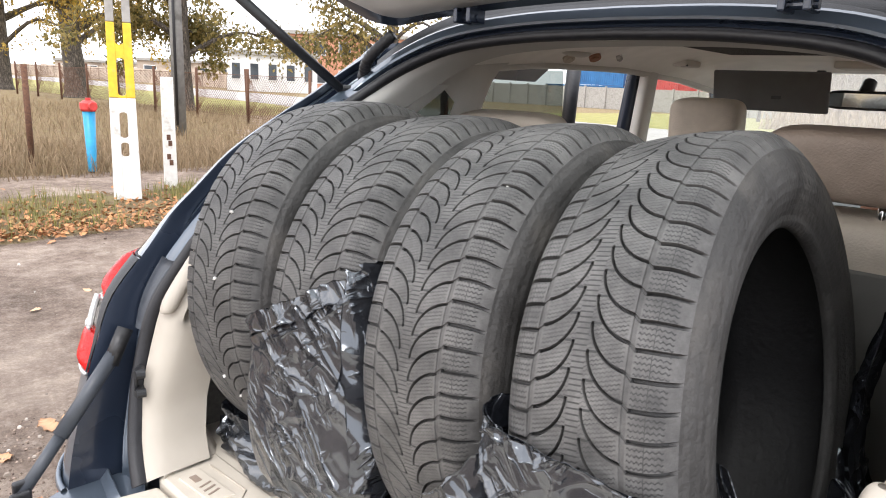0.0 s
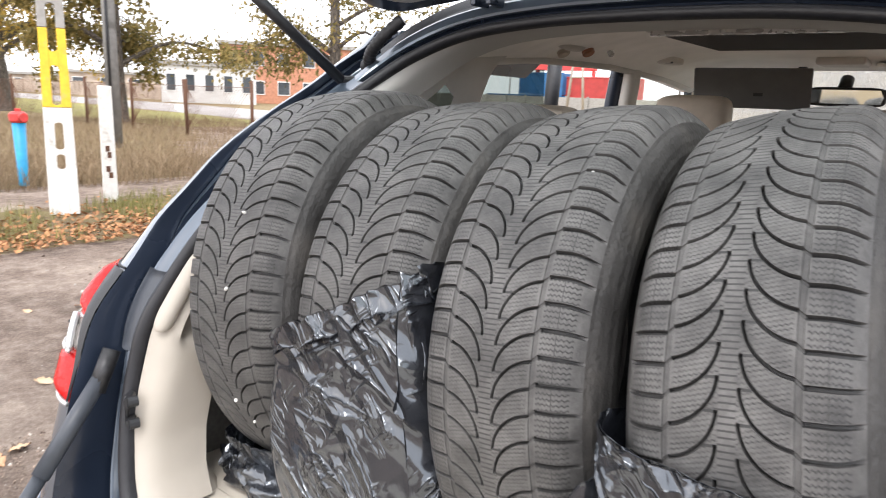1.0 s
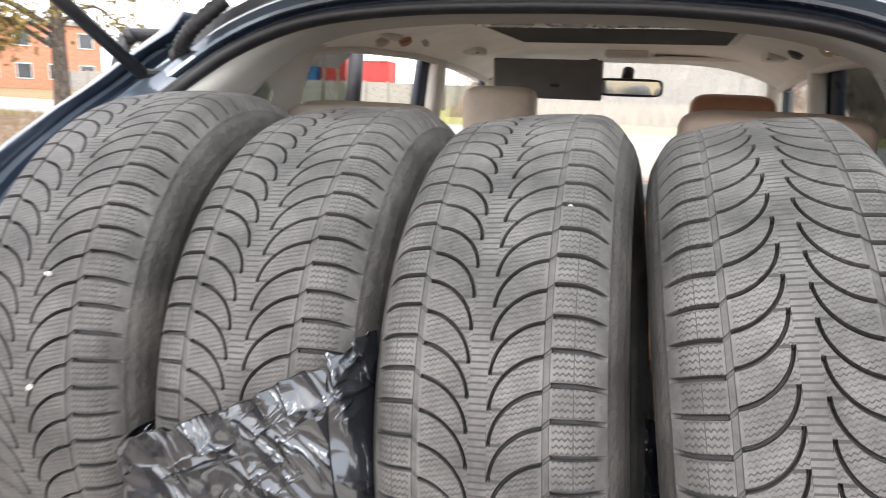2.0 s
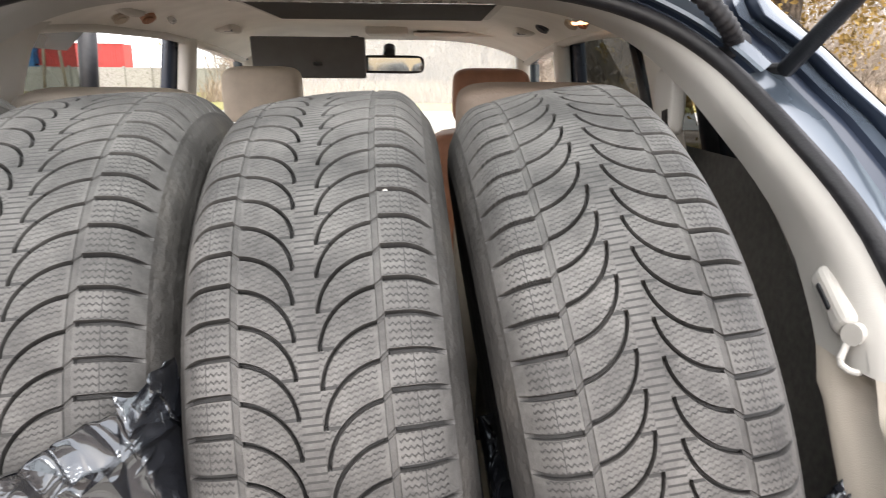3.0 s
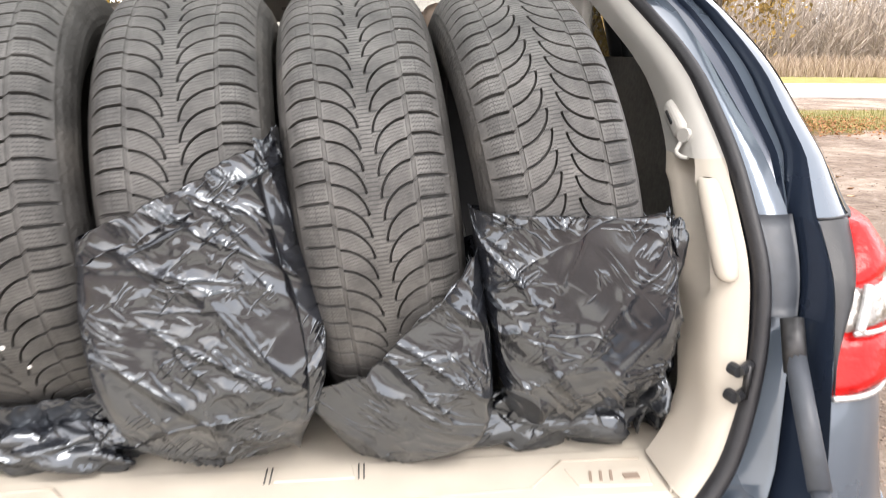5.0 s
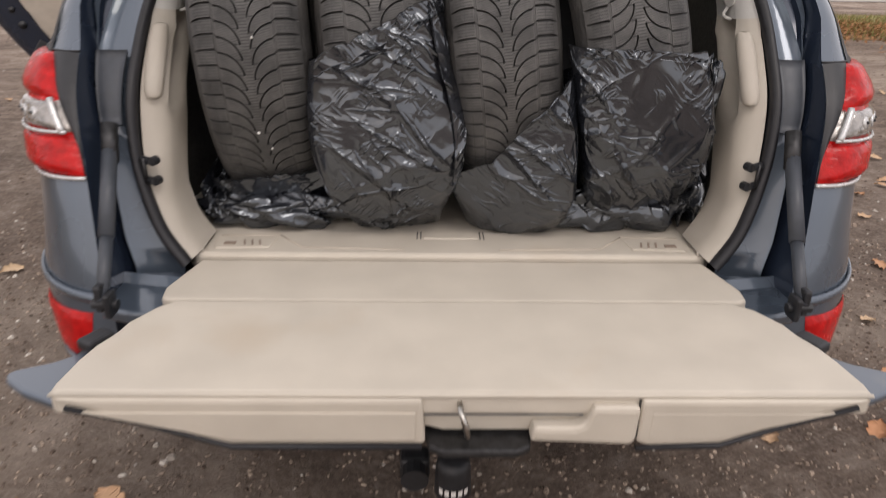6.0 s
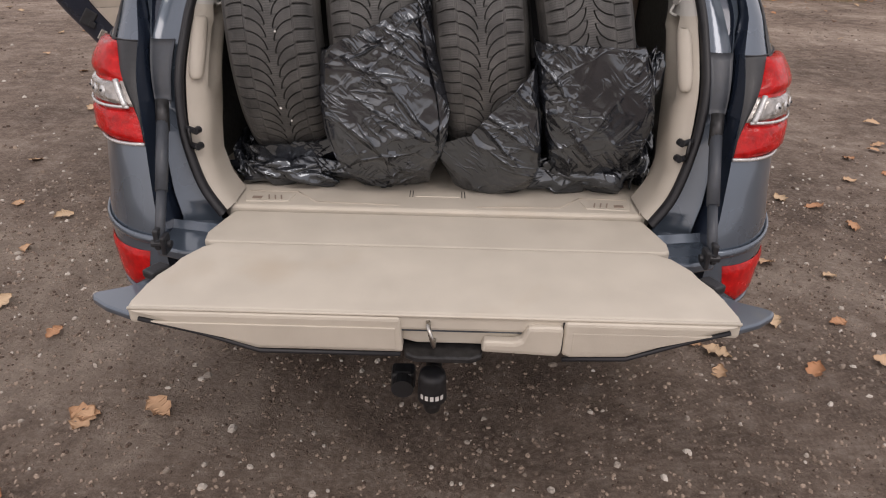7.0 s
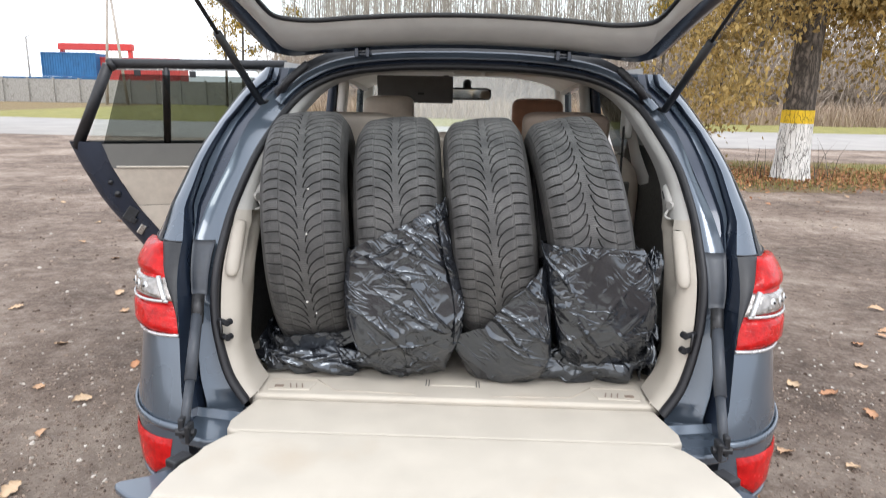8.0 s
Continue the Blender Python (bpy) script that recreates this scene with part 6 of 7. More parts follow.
for k, ((c, lean, turn), (top_edge, shape, sharp, label)) in enumerate(zip([t[:3] for t in TYRES], BAGS)):
    b = part("plastic_bag", film(c, lean, turn, 3.1 + 7 * k, shape, top_edge, sharp=sharp), POLYTHENE)
    bags.append(tagged(b, label, "plastic bag", "bags on the tyres"))
# turned-over hems, side folds, gathered ends and rolls of slack film
for k, span, depth, lift in ((1, (16, 112), 0.034, 0.010), (3, (27, 120), 0.016, 0.008)):
    c, lean, turn = TYRES[k][:3]
    part("hem", film(c, lean, turn, 20.5 + k, BAGS[k][1], BAGS[k][0], depth, lift, 0.8, span, 14), POLYTHENE, bags[k])
c, lean, turn = TYRES[1][:3]
part("side_fold", film(c, lean, turn, 33.3, BAGS[1][1], lambda x: BAGS[1][0](x) + 0.012, 0.34, 0.014, 1.3, (99, 121), 90), POLYTHENE, bags[1])
part("slack_roll", bunch((-0.385, 0.350, 0.822), (0.145, 0.045, 0.040), 1.3, 0.05), POLYTHENE, bags[0])
part("slack_roll", bunch((-0.535, 0.47, 0.835), (0.035, 0.12, 0.055), 2.9), POLYTHENE, bags[0])
part("slack_roll", bunch((0.395, 0.345, 0.838), (0.150, 0.040, 0.052), 4.7, -0.10), POLYTHENE, bags[3])
part("gathered_end", bunch((0.515, 0.315, 1.090), (0.028, 0.035, 0.066), 6.1, 0.15), POLYTHENE, bags[3])
part("gathered_end", bunch((0.535, 0.40, 0.875), (0.035, 0.10, 0.075), 8.2), POLYTHENE, bags[3])
def hanging(top, low, width, seed, n=40, m=17):
    """A strip of film hanging from one place to another, pleated along its length."""
    a, b = Vector(top), Vector(low)
    rows = []
    for t in np.linspace(0, 1, n):
        c = a.lerp(b, t) + Vector((0.012 * math.sin(t * 7 + seed), 0.02 * math.sin(t * 4.1 + seed), 0))
        row = []
        for q in np.linspace(-0.5, 0.5, m):
            fold = 0.010 * tri(q * 4.3 + 0.7 * noise.noise((t * 3, seed, 0))) + 0.012 * noise.noise((q * 5, t * 9, seed))
            w = width * (0.55 + 0.6 * t + 0.18 * noise.noise((t * 6, seed, 2)))
            row.append((c.x + fold, c.y + q * w, max(c.z + 0.01 * noise.noise((q * 7, t * 5, seed)), FLOOR_Z + 0.003)))
        rows.append(row)
    return grid(rows, thick=0.001)


part("hanging_film", hanging((0.482, 0.86, 1.235), (0.520, 0.80, 0.80), 0.11, 2.2), POLYTHENE, bags[3])
part("hanging_film", hanging((0.478, 0.70, 0.97), (0.505, 0.66, 0.79), 0.16, 5.1), POLYTHENE, bags[3])
part("torn_flap", bunch((-0.052, 0.315, 0.935), (0.030, 0.020, 0.030), 9.4, 0.7), POLYTHENE, bags[2])

# ---- out of doors ----
def scatter_stones(n, x0, x1, y0, y1, smin, smax, seed):
    rnd = random.Random(seed)
    base = [(math.cos(k * 1.05), math.sin(k * 1.05), -0.3) for k in range(6)] + [(0.62 * math.cos(k * 1.05 + 0.5), 0.62 * math.sin(k * 1.05 + 0.5), 0.8) for k in range(6)]
    tri = [(k, (k + 1) % 6, 6 + k) for k in range(6)] + [((k + 1) % 6, 6 + (k + 1) % 6, 6 + k) for k in range(6)] + [(6, 7, 8), (6, 8, 9), (6, 9, 10), (6, 10, 11)]
    verts, faces = [], []
    for _ in range(n):
        x, y = rnd.uniform(x0, x1), rnd.uniform(y0, y1)
        s = smin + (smax - smin) * rnd.random() ** 3.5
        a = rnd.uniform(0, 6.3)
        sx, sy, sz = s * rnd.uniform(0.7, 1.3), s * rnd.uniform(0.6, 1.1), s * rnd.uniform(0.4, 0.8)
        h = ground_height(x, y)
        b = len(verts)
        for vx, vy, vz in base:
            j = rnd.uniform(0.75, 1.2)
            px, py = vx * sx * j, vy * sy * j
            verts.append((x + px * math.cos(a) - py * math.sin(a), y + px * math.sin(a) + py * math.cos(a), h + vz * sz * j + sz * 0.3))
        faces += [(b + i, b + j, b + k) for i, j, k in tri]
    return raw(verts, faces, False)


def ground_height(x, y):
    r = math.hypot(x, y)
    h = 0.012 * noise.noise((x * 1.7, y * 1.7, 0)) + 0.02 * noise.noise((x * 0.35, y * 0.35, 5)) - 0.008
    return h * min(1, max(0.15, r / 3))


tagged(part("gravel", scatter_stones(46000, -2.6, 2.6, -0.9, 2.2, 0.0015, 0.009, 1), STONES), "brown grit and small stones in the dirt", "gravel", kind="stuff")
tagged(part("gravel", scatter_stones(3800, -2.8, 2.8, -0.9, 3.2, 0.0015, 0.014, 3), PALE_STONES), "pale small stones in the dirt", "gravel", kind="stuff")
tagged(part("gravel", scatter_stones(1800, -9, 9, -2, 13, 0.003, 0.018, 2), PALE_STONES), "scattered pale stones on the dirt lot", "gravel", kind="stuff")
tagged(part("gravel", scatter_stones(12000, -7, 7, 2, 11, 0.003, 0.018, 5), STONES), "scattered brown stones on the dirt lot", "gravel", kind="stuff")


def leaf_mesh(seed):
    rnd = random.Random(seed)
    n = 12
    rows = []
    L, W = 0.042, 0.026
    for i in range(n + 1):
        t = i / n
        w = W * math.sin(math.pi * t ** 0.85) * (1 + 0.22 * math.sin(t * 19 + seed)) + 0.0008
        curl = 0.008 * math.sin(t * 3 + seed) + 0.004
        rows.append([(-L + 2 * L * t, -w, curl + 0.010 * rnd.random()), (-L + 2 * L * t, 0, curl), (-L + 2 * L * t, w, curl + 0.010 * rnd.random())])
    return grid(rows, thick=0.0008)


def fallen_leaves():
    rnd = random.Random(11)
    meshes = [leaf_mesh(k) for k in range(4)]
    spots = [(-1.424, 0.696), (1.039, 0.687), (1.355, 0.594), (1.02, 0.93), (1.33, 0.92), (-0.88, 0.30), (1.21, 1.05), (-1.55, 2.2), (-1.9, 1.7), (-1.3, 1.9), (-1.75, 2.5), (-1.2, -0.1), (1.5, 1.4), (1.75, 1.3), (1.9, 2.2)]
    while len(spots) < 215:
        x, y = (rnd.uniform(-7, 7), rnd.uniform(-1.0, 11)) if len(spots) > 60 else (rnd.uniform(-3, 3), rnd.uniform(-0.6, 3.2))
        if abs(x) < 0.95 and y > 0:
            continue
        spots.append((x, y))
    for k, (x, y) in enumerate(spots):
        ob = part("fallen_leaf", meshes[k % 4], FALLEN)
        ob.matrix_basis = pose(x, y, ground_height(x, y) + 0.004, rnd.uniform(-12, 12), rnd.uniform(-12, 12), rnd.uniform(0, 360)) @ Matrix.Diagonal((rnd.uniform(0.85, 1.4),) * 3 + (1,))
        tagged(ob, "dry tan leaf lying on the dirt", "leaf", "fallen leaves")


fallen_leaves()


def tufts(n, where, h0, h1, width, seed, lean=0.35, blades=1):
    """Many single blades, each a bent strip."""
    rnd = random.Random(seed)
    verts, faces = [], []
    while n > 0:
        p = where(rnd)
        if p is None:
            continue
        n -= 1
        x, y = p
        for _ in range(blades):
            h = rnd.uniform(h0, h1)
            a = rnd.uniform(0, 6.3)
            dx, dy = math.cos(a), math.sin(a)
            l = rnd.uniform(0.05, lean) * h
            w = width * rnd.uniform(0.6, 1.3)
            fx, fy_ = -dy * w, dx * w
            if rnd.random() < 0.5:
                fx, fy_ = w, 0.0
            b = len(verts)
            xx, yy = x + rnd.gauss(0, 0.03), y + rnd.gauss(0, 0.03)
            verts += [(xx - fx, yy - fy_, -0.02), (xx + fx, yy + fy_, -0.02), (xx + fx * 0.8 + dx * l * 0.4, yy + fy_ * 0.8 + dy * l * 0.4, h * 0.6), (xx - fx * 0.8 + dx * l * 0.4, yy - fy_ * 0.8 + dy * l * 0.4, h * 0.6), (xx + dx * l, yy + dy * l, h)]
            faces += [(b, b + 1, b + 2, b + 3), (b + 3, b + 2, b + 4)]
    return raw(verts, faces, False)


def field_spot(rnd):
    d = rnd.uniform(10.6, 36) if rnd.random() < 0.7 else rnd.uniform(10.4, 16)
    w = radians(rnd.uniform(48, 96))
    x, y = 0.66 - d * math.sin(w), -0.33 + d * math.cos(w)
    if y > road_near(x) - 0.8 or x > -10.0:
        return None
    return x, y


tagged(part("dry_grass", tufts(30000, field_spot, 0.10, 0.42, 0.007, 3, 1.5), DRY_GRASS), "matted brown dry grass behind the fence", "grass", kind="stuff")


def verge_spot(rnd):
    x, y = rnd.uniform(-8.6, -6.3), rnd.uniform(-1.5, 5.2)
    return (x, y) if noise.noise((x * 1.1, y * 1.1, 2)) > -0.08 else None


tagged(part("verge_grass", tufts(3500, verge_spot, 0.04, 0.22, 0.005, 4, 0.7), GREEN_GRASS), "short yellow-green grass along the lot", "grass", kind="stuff")


def tree_verge(rnd):
    x, y = rnd.uniform(4.6, 15), rnd.uniform(10.8, 16)
    return (x, y) if y > 10.6 + 0.25 * abs(x - 6) else None


tagged(part("verge_grass", tufts(4000, tree_verge, 0.04, 0.16, 0.006, 5, 0.7), GREEN_GRASS), "short grass under the painted tree", "grass", kind="stuff")


def litter(n, where, seed, size=0.035):
    rnd = random.Random(seed)
    verts, faces = [], []
    while n > 0:
        p = where(rnd)
        if p is None:
            continue
        n -= 1
        m = pose(p[0], p[1], 0.02 + 0.03 * rnd.random(), rnd.uniform(-40, 40), rnd.uniform(-40, 40), rnd.uniform(0, 360))
        s = size * rnd.uniform(0.6, 1.3)
        b = len(verts)
        verts += [m @ Vector(q) for q in ((-s, 0, 0), (0, -s * 0.6, 0.006), (s, 0, 0), (0, s * 0.6, 0.006))]
        faces.append((b, b + 1, b + 2, b + 3))
    return raw(verts, faces, False)


tagged(part("leaf_litter", litter(3500, lambda r: (-6.1 - abs(r.gauss(0, 0.9)), r.uniform(-2, 5)), 6), LITTER), "brown fallen leaves along the grass edge", "leaf litter", kind="stuff")
tagged(part("leaf_litter", litter(9000, lambda r: (6.7 + r.gauss(0, 2.4), 13.0 + r.gauss(0, 1.0)), 7), LITTER), "brown fallen leaves under the painted tree", "leaf litter", kind="stuff")


def tree(name, base, height, r0, leaf, seed, label, crown_lo=0.35, spread=3.2, n_leaf=5000, paint=None, leaf_size=0.10, lean=(0, 0), limbs=9, droop=0.15):
    rnd = random.Random(seed)
    t = thing(name, label, "tree", at=base)
    def trunk_at(z):
        k = z / height
        return Vector((lean[0] * k + 0.10 * math.sin(k * 5 + seed) * k, lean[1] * k + 0.08 * math.cos(k * 4 + seed) * k, z))
    def trunk_r(z):
        k = z / height
        return r0 * (1 - 0.72 * k) + r0 * 0.22 * math.exp(-z / 0.25)
    def sleeve(z0, z1, extra=0.0, n=20, sides=44):
        rows = []
        for z in np.linspace(z0, z1, n):
            c = trunk_at(z)
            ring = []
            for w in np.linspace(0, 2 * math.pi, sides):
                q = (math.cos(w), math.sin(w))
                r = (trunk_r(z) + extra) * (1 + 0.10 * noise.noise((q[0] * 2.2, q[1] * 2.2, z * 0.8 + seed)) + 0.07 * abs(noise.noise((q[0] * 7, q[1] * 7, z * 0.9 + seed))))
                ring.append((c.x + r * q[0], c.y + r * q[1], z))
            rows.append(ring)
        return grid(rows)
    pieces = [sleeve(-0.05, height, n=36)]
    tips = []
    for _ in range(limbs):
        z = height * rnd.uniform(crown_lo, 0.95)
        a = rnd.uniform(0, 6.3)
        ln = spread * rnd.uniform(0.5, 1.0) * (1.1 - 0.5 * z / height)
        s = trunk_at(z)
        mid = s + Vector((math.cos(a) * ln * 0.5, math.sin(a) * ln * 0.5, ln * 0.25))
        e = s + Vector((math.cos(a) * ln, math.sin(a) * ln, ln * rnd.uniform(-droop, 0.5)))
        pts = spline([s, mid, e], 9)
        pieces.append(tube(pts, list(np.linspace(trunk_r(z) * 0.45, 0.012, 9)), 6))
        for q in range(5):
            st = Vector(pts[rnd.randint(3, 8)])
            en = st + Vector((rnd.gauss(0, 0.6), rnd.gauss(0, 0.6), rnd.gauss(-0.05, 0.45))) * (ln / 2.6)
            pieces.append(tube([st, st.lerp(en, 0.5) + Vector((0, 0, 0.06)), en], [0.014, 0.009, 0.004], 4))
            tips += [st.lerp(en, f) for f in (0.4, 0.7, 1.0)]
        tips += [Vector(p) for p in pts[4:]]
    part("trunk", join(*pieces), BARK, t)
    if paint:
        for z0, z1, mt, lb in paint:
            part("paint_band", sleeve(z0, z1, 0.012, 14), mt, t, lb)
    verts, faces = [], []
    for _ in range(n_leaf):
        c = rnd.choice(tips) + Vector((rnd.gauss(0, 0.28), rnd.gauss(0, 0.28), rnd.gauss(-0.05, 0.24)))
        m = pose(*c, rnd.uniform(0, 360), rnd.uniform(0, 360), rnd.uniform(0, 360))
        s = leaf_size * rnd.uniform(0.5, 1.2)
        b = len(verts)
        verts += [m @ Vector(q) for q in ((-s, 0, 0), (0, -s * 0.55, s * 0.15), (s, 0, 0), (0, s * 0.55, s * 0.15))]
        faces.append((b, b + 1, b + 2, b + 3))
    if n_leaf:
        part("crown", raw(verts, faces, False), leaf, t)
    return t


tree("painted_tree", (6.60, 12.62, 0), 9.0, 0.31, LEAVES_BROWN, 5, "roadside tree, trunk painted white and yellow, olive-brown leaves", 0.24, 3.6, 52000, [(0.0, 1.12, WHITE_BARK, "white painted trunk band"), (1.12, 1.38, YELLOW_BARK, "yellow painted trunk band")], 0.062, (0.15, 0), 32, 0.42)
tagged(part("bare_shoots", tufts(46, lambda r: (6.6 + r.gauss(0, 0.42), 12.45 + r.gauss(0, 0.25)), 0.35, 0.95, 0.0065, 31, 0.6), BARK), "thin bare shoots round the painted tree's foot", "shoots", kind="stuff")
tree("roadside_tree", (-40.2, 14.2, 0), 13, 0.56, LEAVES_YELLOW, 8, "thick roadside tree with few yellow leaves", 0.20, 6.0, 14000, None, 0.12, (-0.9, -0.3), 30, 0.35)
tree("roadside_tree", (-28.4, 14.4, 0), 12, 0.36, LEAVES_OLIVE, 9, "roadside tree with olive-green leaves", 0.17, 5.0, 22000, None, 0.12, (-0.2, 0), 24, 0.45)
tree("roadside_tree", (-52.2, 14.0, 0), 13, 0.45, LEAVES_YELLOW, 12, "nearly bare roadside tree", 0.20, 7.0, 12000, None, 0.13, (0.2, 0), 30, 0.3)
tree("roadside_tree", (-19.5, 18.3, 0), 10, 0.27, LEAVES_OLIVE, 14, "roadside tree with sparse olive leaves", 0.22, 4.2, 9000, None, 0.10, (0.2, 0), 18, 0.3)


# ---- posts, hydrant, fence ----
SLOTS = ((0.52, 0.70), (0.745, 1.06), (1.25, 1.69), (1.84, 2.36), (2.50, 3.0), (3.15, 3.6))


def slotted_post():
    """A tapering concrete post pierced by a row of round-ended slots."""
    p = thing("slotted_post", "concrete lamp post foot with slots, painted white and yellow", "post", at=(-7.90, 3.22, 0))
    turn = Matrix.Rotation(radians(67), 4, "Z")
    hw = 0.044

    def half(z):
        return interp(z, [0, 1.4, 2.8, 6.0], [0.158, 0.142, 0.128, 0.10])

    def leg(z0, z1, mt, lb):
        me = []
        for sx in (-1, 1):
            me.append(prism([(sx * half(z0), z0), (sx * hw, z0), (sx * hw, z1), (sx * half(z1), z1)], -0.06, 0.06, axis="y", bevel=0.008))
        solid, low = [], z0
        for a, b in SLOTS:
            if a > z0 and a < z1:
                solid.append((low, a, low > z0))
            if a < z1 and b > z0:
                low = b
        solid.append((low, z1, low > z0))
        for a, b, cupped in solid:
            if b - a < 0.01:
                continue
            upper = [(hw * math.cos(w), b + 0.7 * hw * (1 - math.sin(w))) for w in np.linspace(0, math.pi, 9)] if b < z1 else [(hw, b), (-hw, b)]
            lower = [(hw * math.cos(w), a - 0.7 * hw * (1 - math.sin(w))) for w in np.linspace(math.pi, 0, 9)] if cupped else [(-hw, a), (hw, a)]
            me.append(prism(upper + lower, -0.055, 0.055, axis="y", bevel=0))
        o_ = join(*me)
        o_.transform(turn)
        part("post_leg", o_, mt, p, lb)
    leg(0.0, 1.225, WHITE_PAINT, "white painted foot")
    leg(1.229, 2.09, YELLOW_PAINT, "yellow painted middle")
    leg(2.094, 6.0, CONCRETE, "bare concrete upper part")


slotted_post()
wp = thing("white_post", "short white painted concrete stake", "post", at=(-8.45, 4.04, 0))
stake = prism([(-0.085, 0), (0.085, 0), (0.078, 1.49), (-0.078, 1.49)], -0.07, 0.07, axis="y", bevel=0.01)
part("stake", stake, WHITE_PAINT, wp)
for dx, z in ((0.015, 0.36), (-0.012, 0.44), (0.01, 0.62), (-0.008, 0.70)):
    part("rust_spot", box((dx, -0.071, z), (0.05, 0.006, 0.075), 0.003), RUST, wp)
wp.matrix_world = pose(-8.45, 4.04, 0, 0, 0, 67)
gp = thing("grey_pole", "tall round grey concrete lamp pole", "pole", at=(-16.5, 8.2, 0))
part("shaft", tube([(0, 0, 0), (0, 0, 3), (0, 0, 9)], [0.165, 0.15, 0.11], 20), DARK_CONCRETE, gp)
part("cable_duct", tube([(0.13, -0.12, 0), (0.125, -0.12, 3), (0.10, -0.09, 9)], 0.035, 8), BLACK, gp)


def hydrant():
    h = thing("hydrant", "blue standpipe with a red head", "hydrant", at=(-10.55, 3.80, 0))
    part("pipe", tube([(0, 0, 0), (0, 0, 0.02), (0, 0, 0.93)], [0.06, 0.062, 0.09], 20), BLUE_PAINT, h)
    part("head", join(tube([(0, 0, 0.92), (0, 0, 0.95), (0, 0, 1.04), (0, 0, 1.08)], [0.10, 0.12, 0.12, 0.07], 18), tube([(-0.2, 0, 1.0), (-0.16, 0, 1.0), (0.16, 0, 1.0), (0.2, 0, 1.0)], [0.06, 0.055, 0.055, 0.06], 14), tube([(0, 0, 1.07), (0, 0, 1.12)], 0.04, 10)), RED_PAINT, h, "red cast head")


hydrant()


def fence():
    f = thing("wire_fence", "rusty wire mesh fence on thin steel posts", "fence")
    line = [(-11.21, 3.16)]
    far = [(-16.8 - 3.46 * k, 12.5) for k in range(9)]
    for x, y in line:
        part("fence_post", tube([(x, y, 0), (x, y, 1.57)], 0.045, 10), RUST, f)
    for x, y in far:
        part("fence_post", tube([(x, y, 0), (x, y, 1.8)], 0.05, 8), RUST, f)
    part("fence_post", tube([(-20.5, 12.65, 0), (-20.55, 12.6, 1.8)], 0.05, 8), RUST, f)
    for run, top in ((far, 1.6),):
        for a, b in zip(run[:-1], run[1:]):
            bm = []
            A, B = Vector((*a, 0)), Vector((*b, 0))
            for q in range(26):
                k = q / 26
                p0, p1 = A.lerp(B, k), A.lerp(B, min(1, k + 0.45))
                bm.append(tube([p0 + Vector((0, 0, 0.2)), p1 + Vector((0, 0, top))], 0.006, 3, False))
                bm.append(tube([p1 + Vector((0, 0, 0.2)), p0 + Vector((0, 0, top))], 0.006, 3, False))
            bm.append(tube([A + Vector((0, 0, top)), B + Vector((0, 0, top))], 0.008, 4))
            tagged(part("wire_panel", join(*bm), RUST, f), "rusty wire mesh", kind="stuff")


fence()


# ---- far things across the road ----
def container(at, size, mt, label, turn=0):
    c = thing("shipping_container", label, "container", "stacked containers", at=at)
    c.rotation_euler = (0, 0, radians(turn))
    l, w, h = size
    n = int(l / 0.14)
    xs = []
    for k in range(n):
        x0 = -l / 2 + l * k / n
        d = 0.04 if k % 2 else 0.0
        xs += [(x0 + 0.005, d), (x0 + l / n - 0.005, d)]
    part("body", join(grid([[(x, -w / 2 + d, z) for x, d in xs] for z in (0.12, h - 0.1)], smooth=False), box((0, 0.08, h / 2), (l - 0.1, w - 0.3, h - 0.1), 0)), mt, c)
    for sx in (-1, 1):
        part("corner_post", box((sx * (l / 2 - 0.06), -w / 2 + 0.02, h / 2), (0.14, 0.14, h), 0.01), mt, c)
    for z in (0.08, h - 0.06):
        part("side_rail", box((0, -w / 2 + 0.02, z), (l, 0.12, 0.14), 0.01), mt, c)


for z in (0.0, 2.62):
    container((-43.5, 76, z), (6.06, 2.44, 2.6), CONT_BLUE, "blue corrugated shipping container")
container((-50.5, 79, 0.0), (6.06, 2.44, 2.6), CONT_BLUE, "blue corrugated shipping container")
container((-37.7, 77, 0.4), (12.2, 2.44, 4.4), CONT_RED, "red corrugated shipping container")
container((-41.0, 84, 0.0), (12.2, 2.44, 2.6), CONT_RED, "red corrugated shipping container")
beam = thing("red_gantry_beam", "red steel gantry beam over the containers", "gantry", at=(-42, 78, 0))
part("beam", box((0, 0, 6.0), (8.4, 0.8, 0.75), 0.05), RED_PAINT, beam)
for sx in (-1, 1):
    part("gantry_leg", box((sx * 3.9, 0, 2.8), (0.35, 0.5, 5.6), 0.03), RED_PAINT, beam)


def slab_wall():
    w = thing("slab_wall", "grey precast concrete perimeter wall", "wall")
    for k in range(26):
        x = -78 + 2.52 * k
        y = 66 + 0.06 * (x + 78)
        part("wall_panel", box((x, y, 1.15), (2.44, 0.16, 2.3), 0.02), CONCRETE, w)
        part("wall_post", box((x + 1.26, y - 0.02, 1.2), (0.16, 0.24, 2.45), 0.02), CONCRETE, w)


slab_wall()


def a_pole(x, y):
    p = thing("power_pole", "timber A-frame power pole", "pole", at=(x, y, 0))
    for sx in (-1, 1):
        part("leg", tube([(sx * 1.0, 0, 0), (sx * 0.1, 0, 10.3)], [0.14, 0.10], 10), TWIG, p)
    part("brace", tube([(-0.55, -0.1, 4.2), (0.55, -0.1, 4.2)], 0.07, 8), TWIG, p)
    part("crossarm", box((0, -0.12, 10.0), (1.8, 0.10, 0.12), 0.01), TWIG, p)


a_pole(-32.5, 63)
lp = thing("street_lamp", "thin grey street lamp", "lamp", at=(-50, 78, 0))
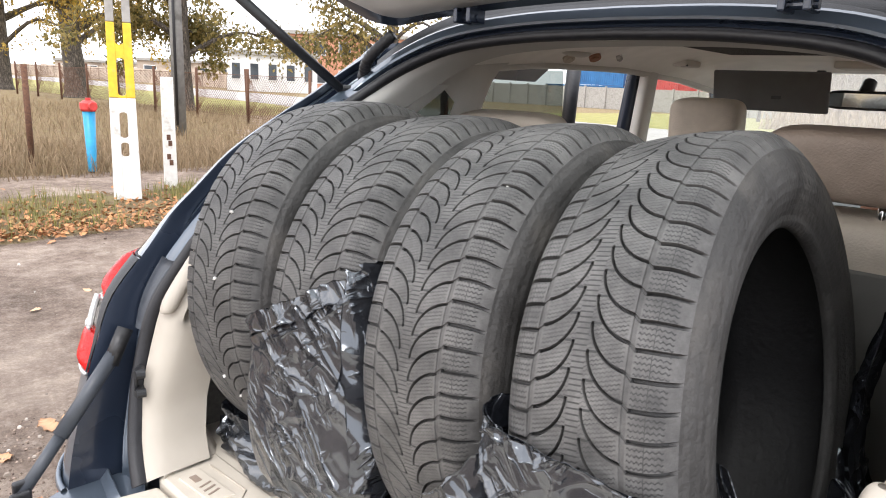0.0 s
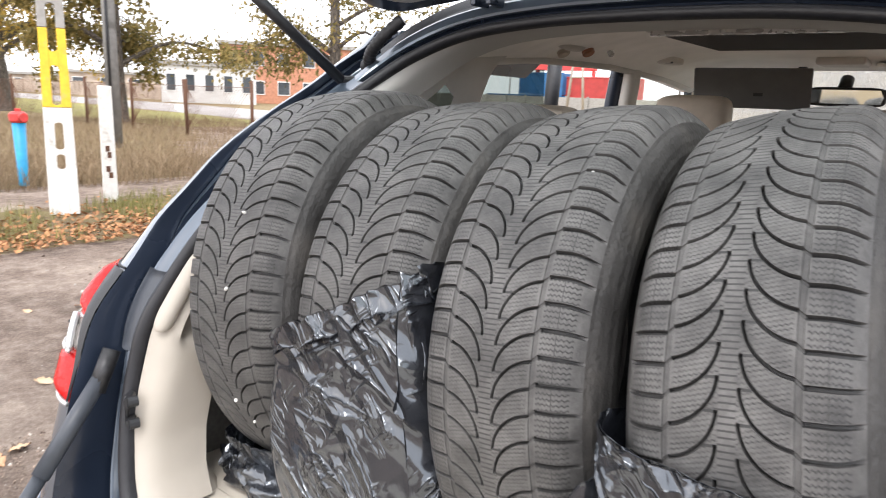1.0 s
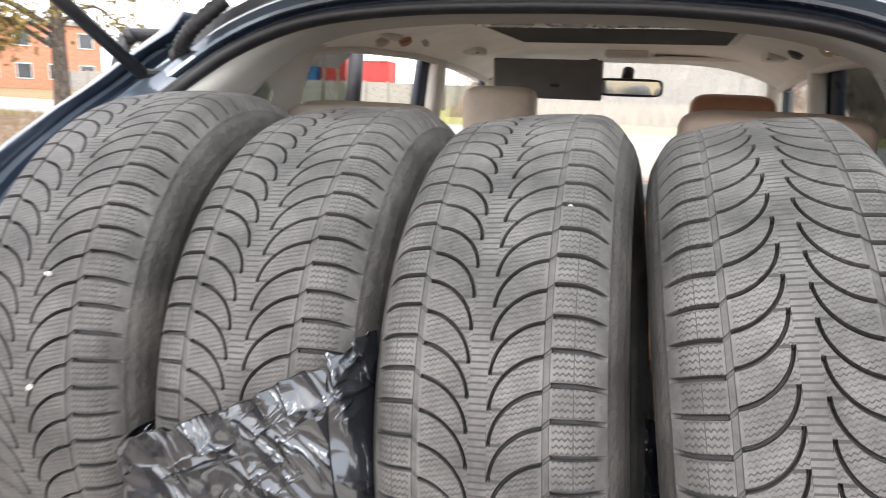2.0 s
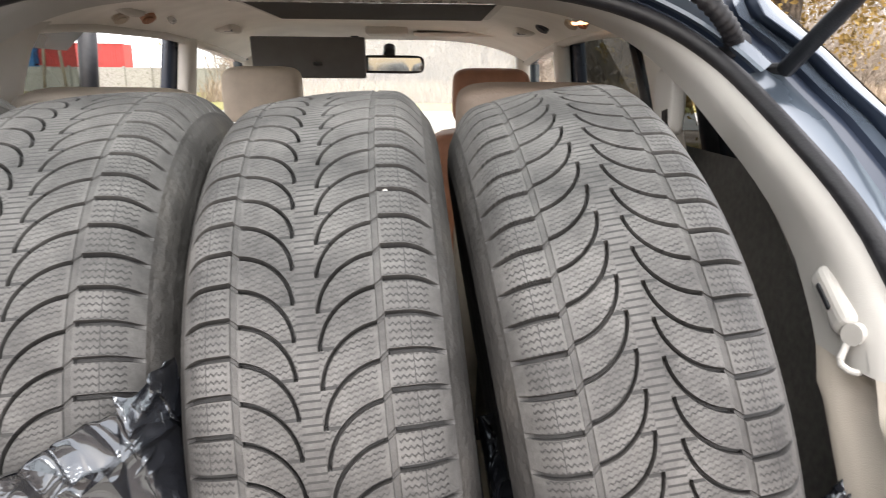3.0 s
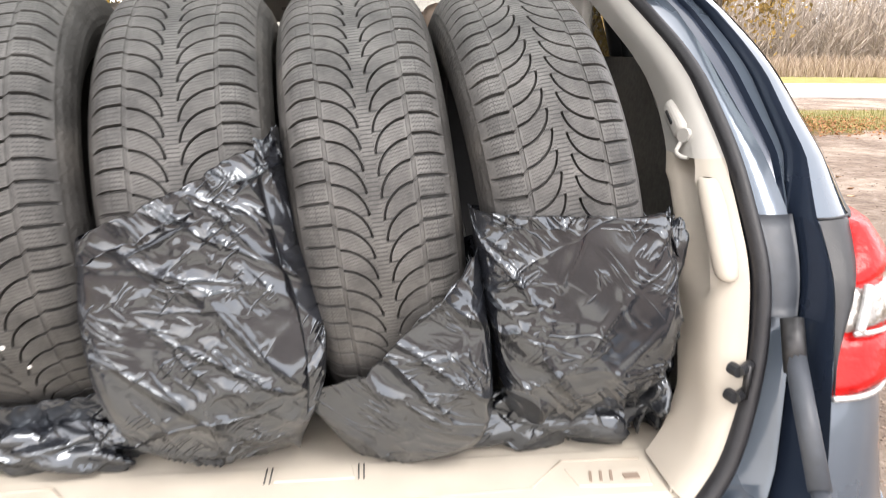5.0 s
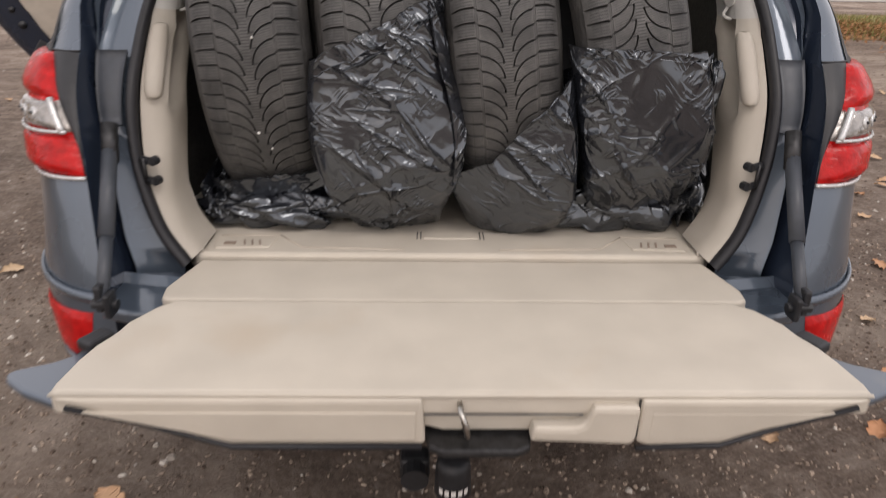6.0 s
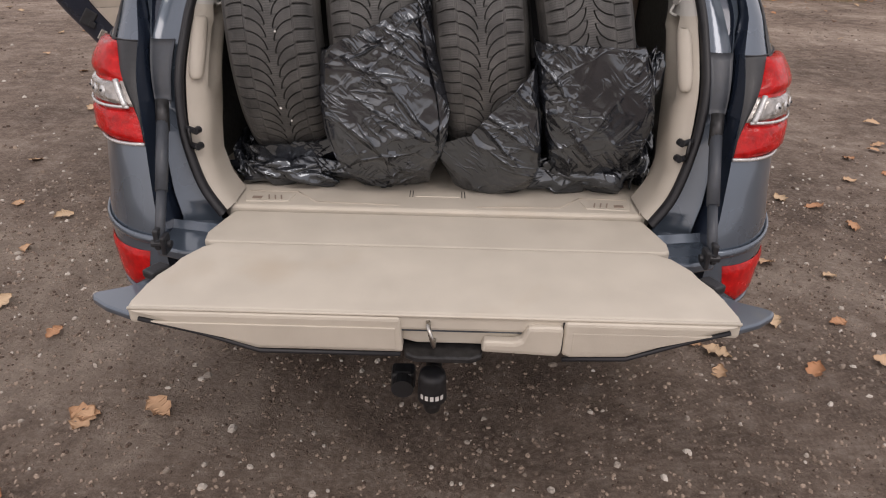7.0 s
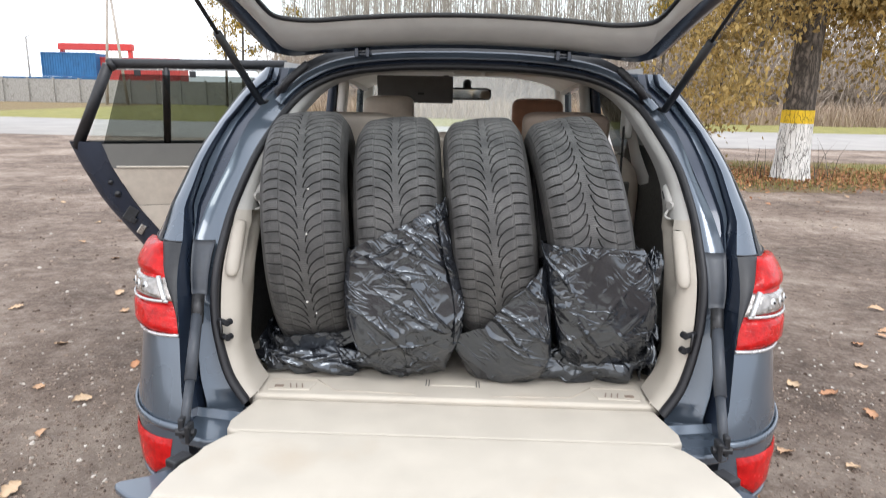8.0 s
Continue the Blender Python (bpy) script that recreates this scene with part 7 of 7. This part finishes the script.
part("shaft", tube([(0, 0, 0), (0, 0, 7.0)], 0.09, 8), CONCRETE, lp)
part("arm", tube([(0, 0, 7.0), (0.5, 0, 7.2), (1.0, 0, 7.15)], 0.05, 6), CONCRETE, lp)


def building(name, at, size, turn, mt, label, storeys, bays, roof_h=0.5):
    b = thing(name, label, "building", at=at)
    b.rotation_euler = (0, 0, radians(turn))
    l, w, h = size
    part("wall", box((0, 0, h / 2), (l, w, h), 0.03), mt, b)
    part("roof", box((0, 0, h + roof_h / 2), (l + 0.6, w + 0.6, roof_h), 0.05), CONCRETE, b)
    for s in range(storeys):
        for k in range(bays):
            x, z = -l / 2 + l * (k + 0.5) / bays, h * (s + 0.55) / storeys
            wn = part("window", box((x, -w / 2 - 0.02, z), (l / bays * 0.5, 0.12, h / storeys * 0.5), 0.02), PLASTER, b)
            part("pane", box((x, -w / 2 - 0.07, z), (l / bays * 0.44, 0.05, h / storeys * 0.43), 0.01), DARK_GLASS, wn)


building("brick_building", (-78, 66, 0), (20, 10, 7.5), 47, BRICK, "orange brick two-storey building across the road", 2, 6)
building("white_building", (-71, 47, 0), (10, 6, 4.0), 56, PLASTER, "low white building across the road", 1, 5)
building("low_house", (-128, 66, 0), (18, 8, 3.6), 62, HAZY_BEIGE, "small beige house far across the road", 1, 4)
building("shed", (-152, 62, 0), (22, 8, 3.0), 66, HAZY_BEIGE, "low beige shed far across the road", 1, 5)


def yard_wall():
    w = thing("yard_wall", "stained beige yard wall far across the road", "wall")
    for k in range(34):
        x = -172 + 3.02 * k
        y = road_far(x) + 5 + 0.05 * (x + 172)
        part("wall_panel", box((x, y, 1.0), (2.96, 0.2, 2.0 + 0.25 * (k % 3 == 0)), 0.02), HAZY_BEIGE, w)


yard_wall()


def forest(x0, x1, y0, y1, n, hmin, hmax, seed, thick=1.0):
    rnd = random.Random(seed)
    pieces_v, pieces_f = [], []
    def stick(a, b, r0, r1):
        d = (b - a).normalized()
        s = d.cross(Vector((0.3, 0.9, 0.2))).normalized()
        u = d.cross(s)
        base = len(pieces_v)
        for p, r in ((a, r0), (b, r1)):
            for w in (0, 2.1, 4.2):
                pieces_v.append(p + (s * math.cos(w) + u * math.sin(w)) * r)
        for k in range(3):
            j = (k + 1) % 3
            pieces_f.append((base + k, base + j, base + 3 + j, base + 3 + k))
    for _ in range(n):
        x, y = rnd.uniform(x0, x1), rnd.uniform(y0, y1)
        h = rnd.uniform(hmin, hmax)
        r = rnd.uniform(0.02, 0.07) * thick
        b = Vector((x, y, 0))
        t = b + Vector((rnd.gauss(0, 0.5), rnd.gauss(0, 0.5), h))
        stick(b, t, r, 0.025)
        for _ in range(rnd.randint(8, 14)):
            k = rnd.uniform(0.25, 0.97)
            s = b.lerp(t, k)
            ln = rnd.uniform(0.6, 2.2) * (1.15 - k)
            a = rnd.uniform(0, 6.3)
            e = s + Vector((math.cos(a) * ln, math.sin(a) * ln, ln * rnd.uniform(0.5, 1.4)))
            stick(s, e, 0.035, 0.012)
    return raw(pieces_v, pieces_f, False)


tagged(part("brushwood", forest(-15, 75, 50, 62, 3600, 2.0, 6.5, 22), BRUSH), "brown leafless undergrowth before the wood", "undergrowth", kind="stuff")
tagged(part("bare_wood", forest(-15, 75, 52, 85, 2300, 9, 17, 21), TWIG), "dense wood of thin bare grey trunks", "forest", kind="stuff")


def reed_spot(rnd):
    x, y = rnd.uniform(-14, 60), rnd.uniform(43, 52)
    return x, y


tagged(part("reeds", tufts(15000, reed_spot, 0.5, 1.7, 0.03, 23, 0.8), REED), "tall pale dry reeds before the wood", "reeds", kind="stuff")
for k, (x, y) in enumerate(((-19, 58), (-15.5, 62), (-22.5, 64), (14, 50), (19, 53))):
    tree("birch", (x, y, 0), 11 + k % 3, 0.13, LEAVES_YELLOW, 30 + k, "slender birch with a few yellow leaves", 0.3, 2.2, 900, None, 0.16, (0.2, 0), 14)
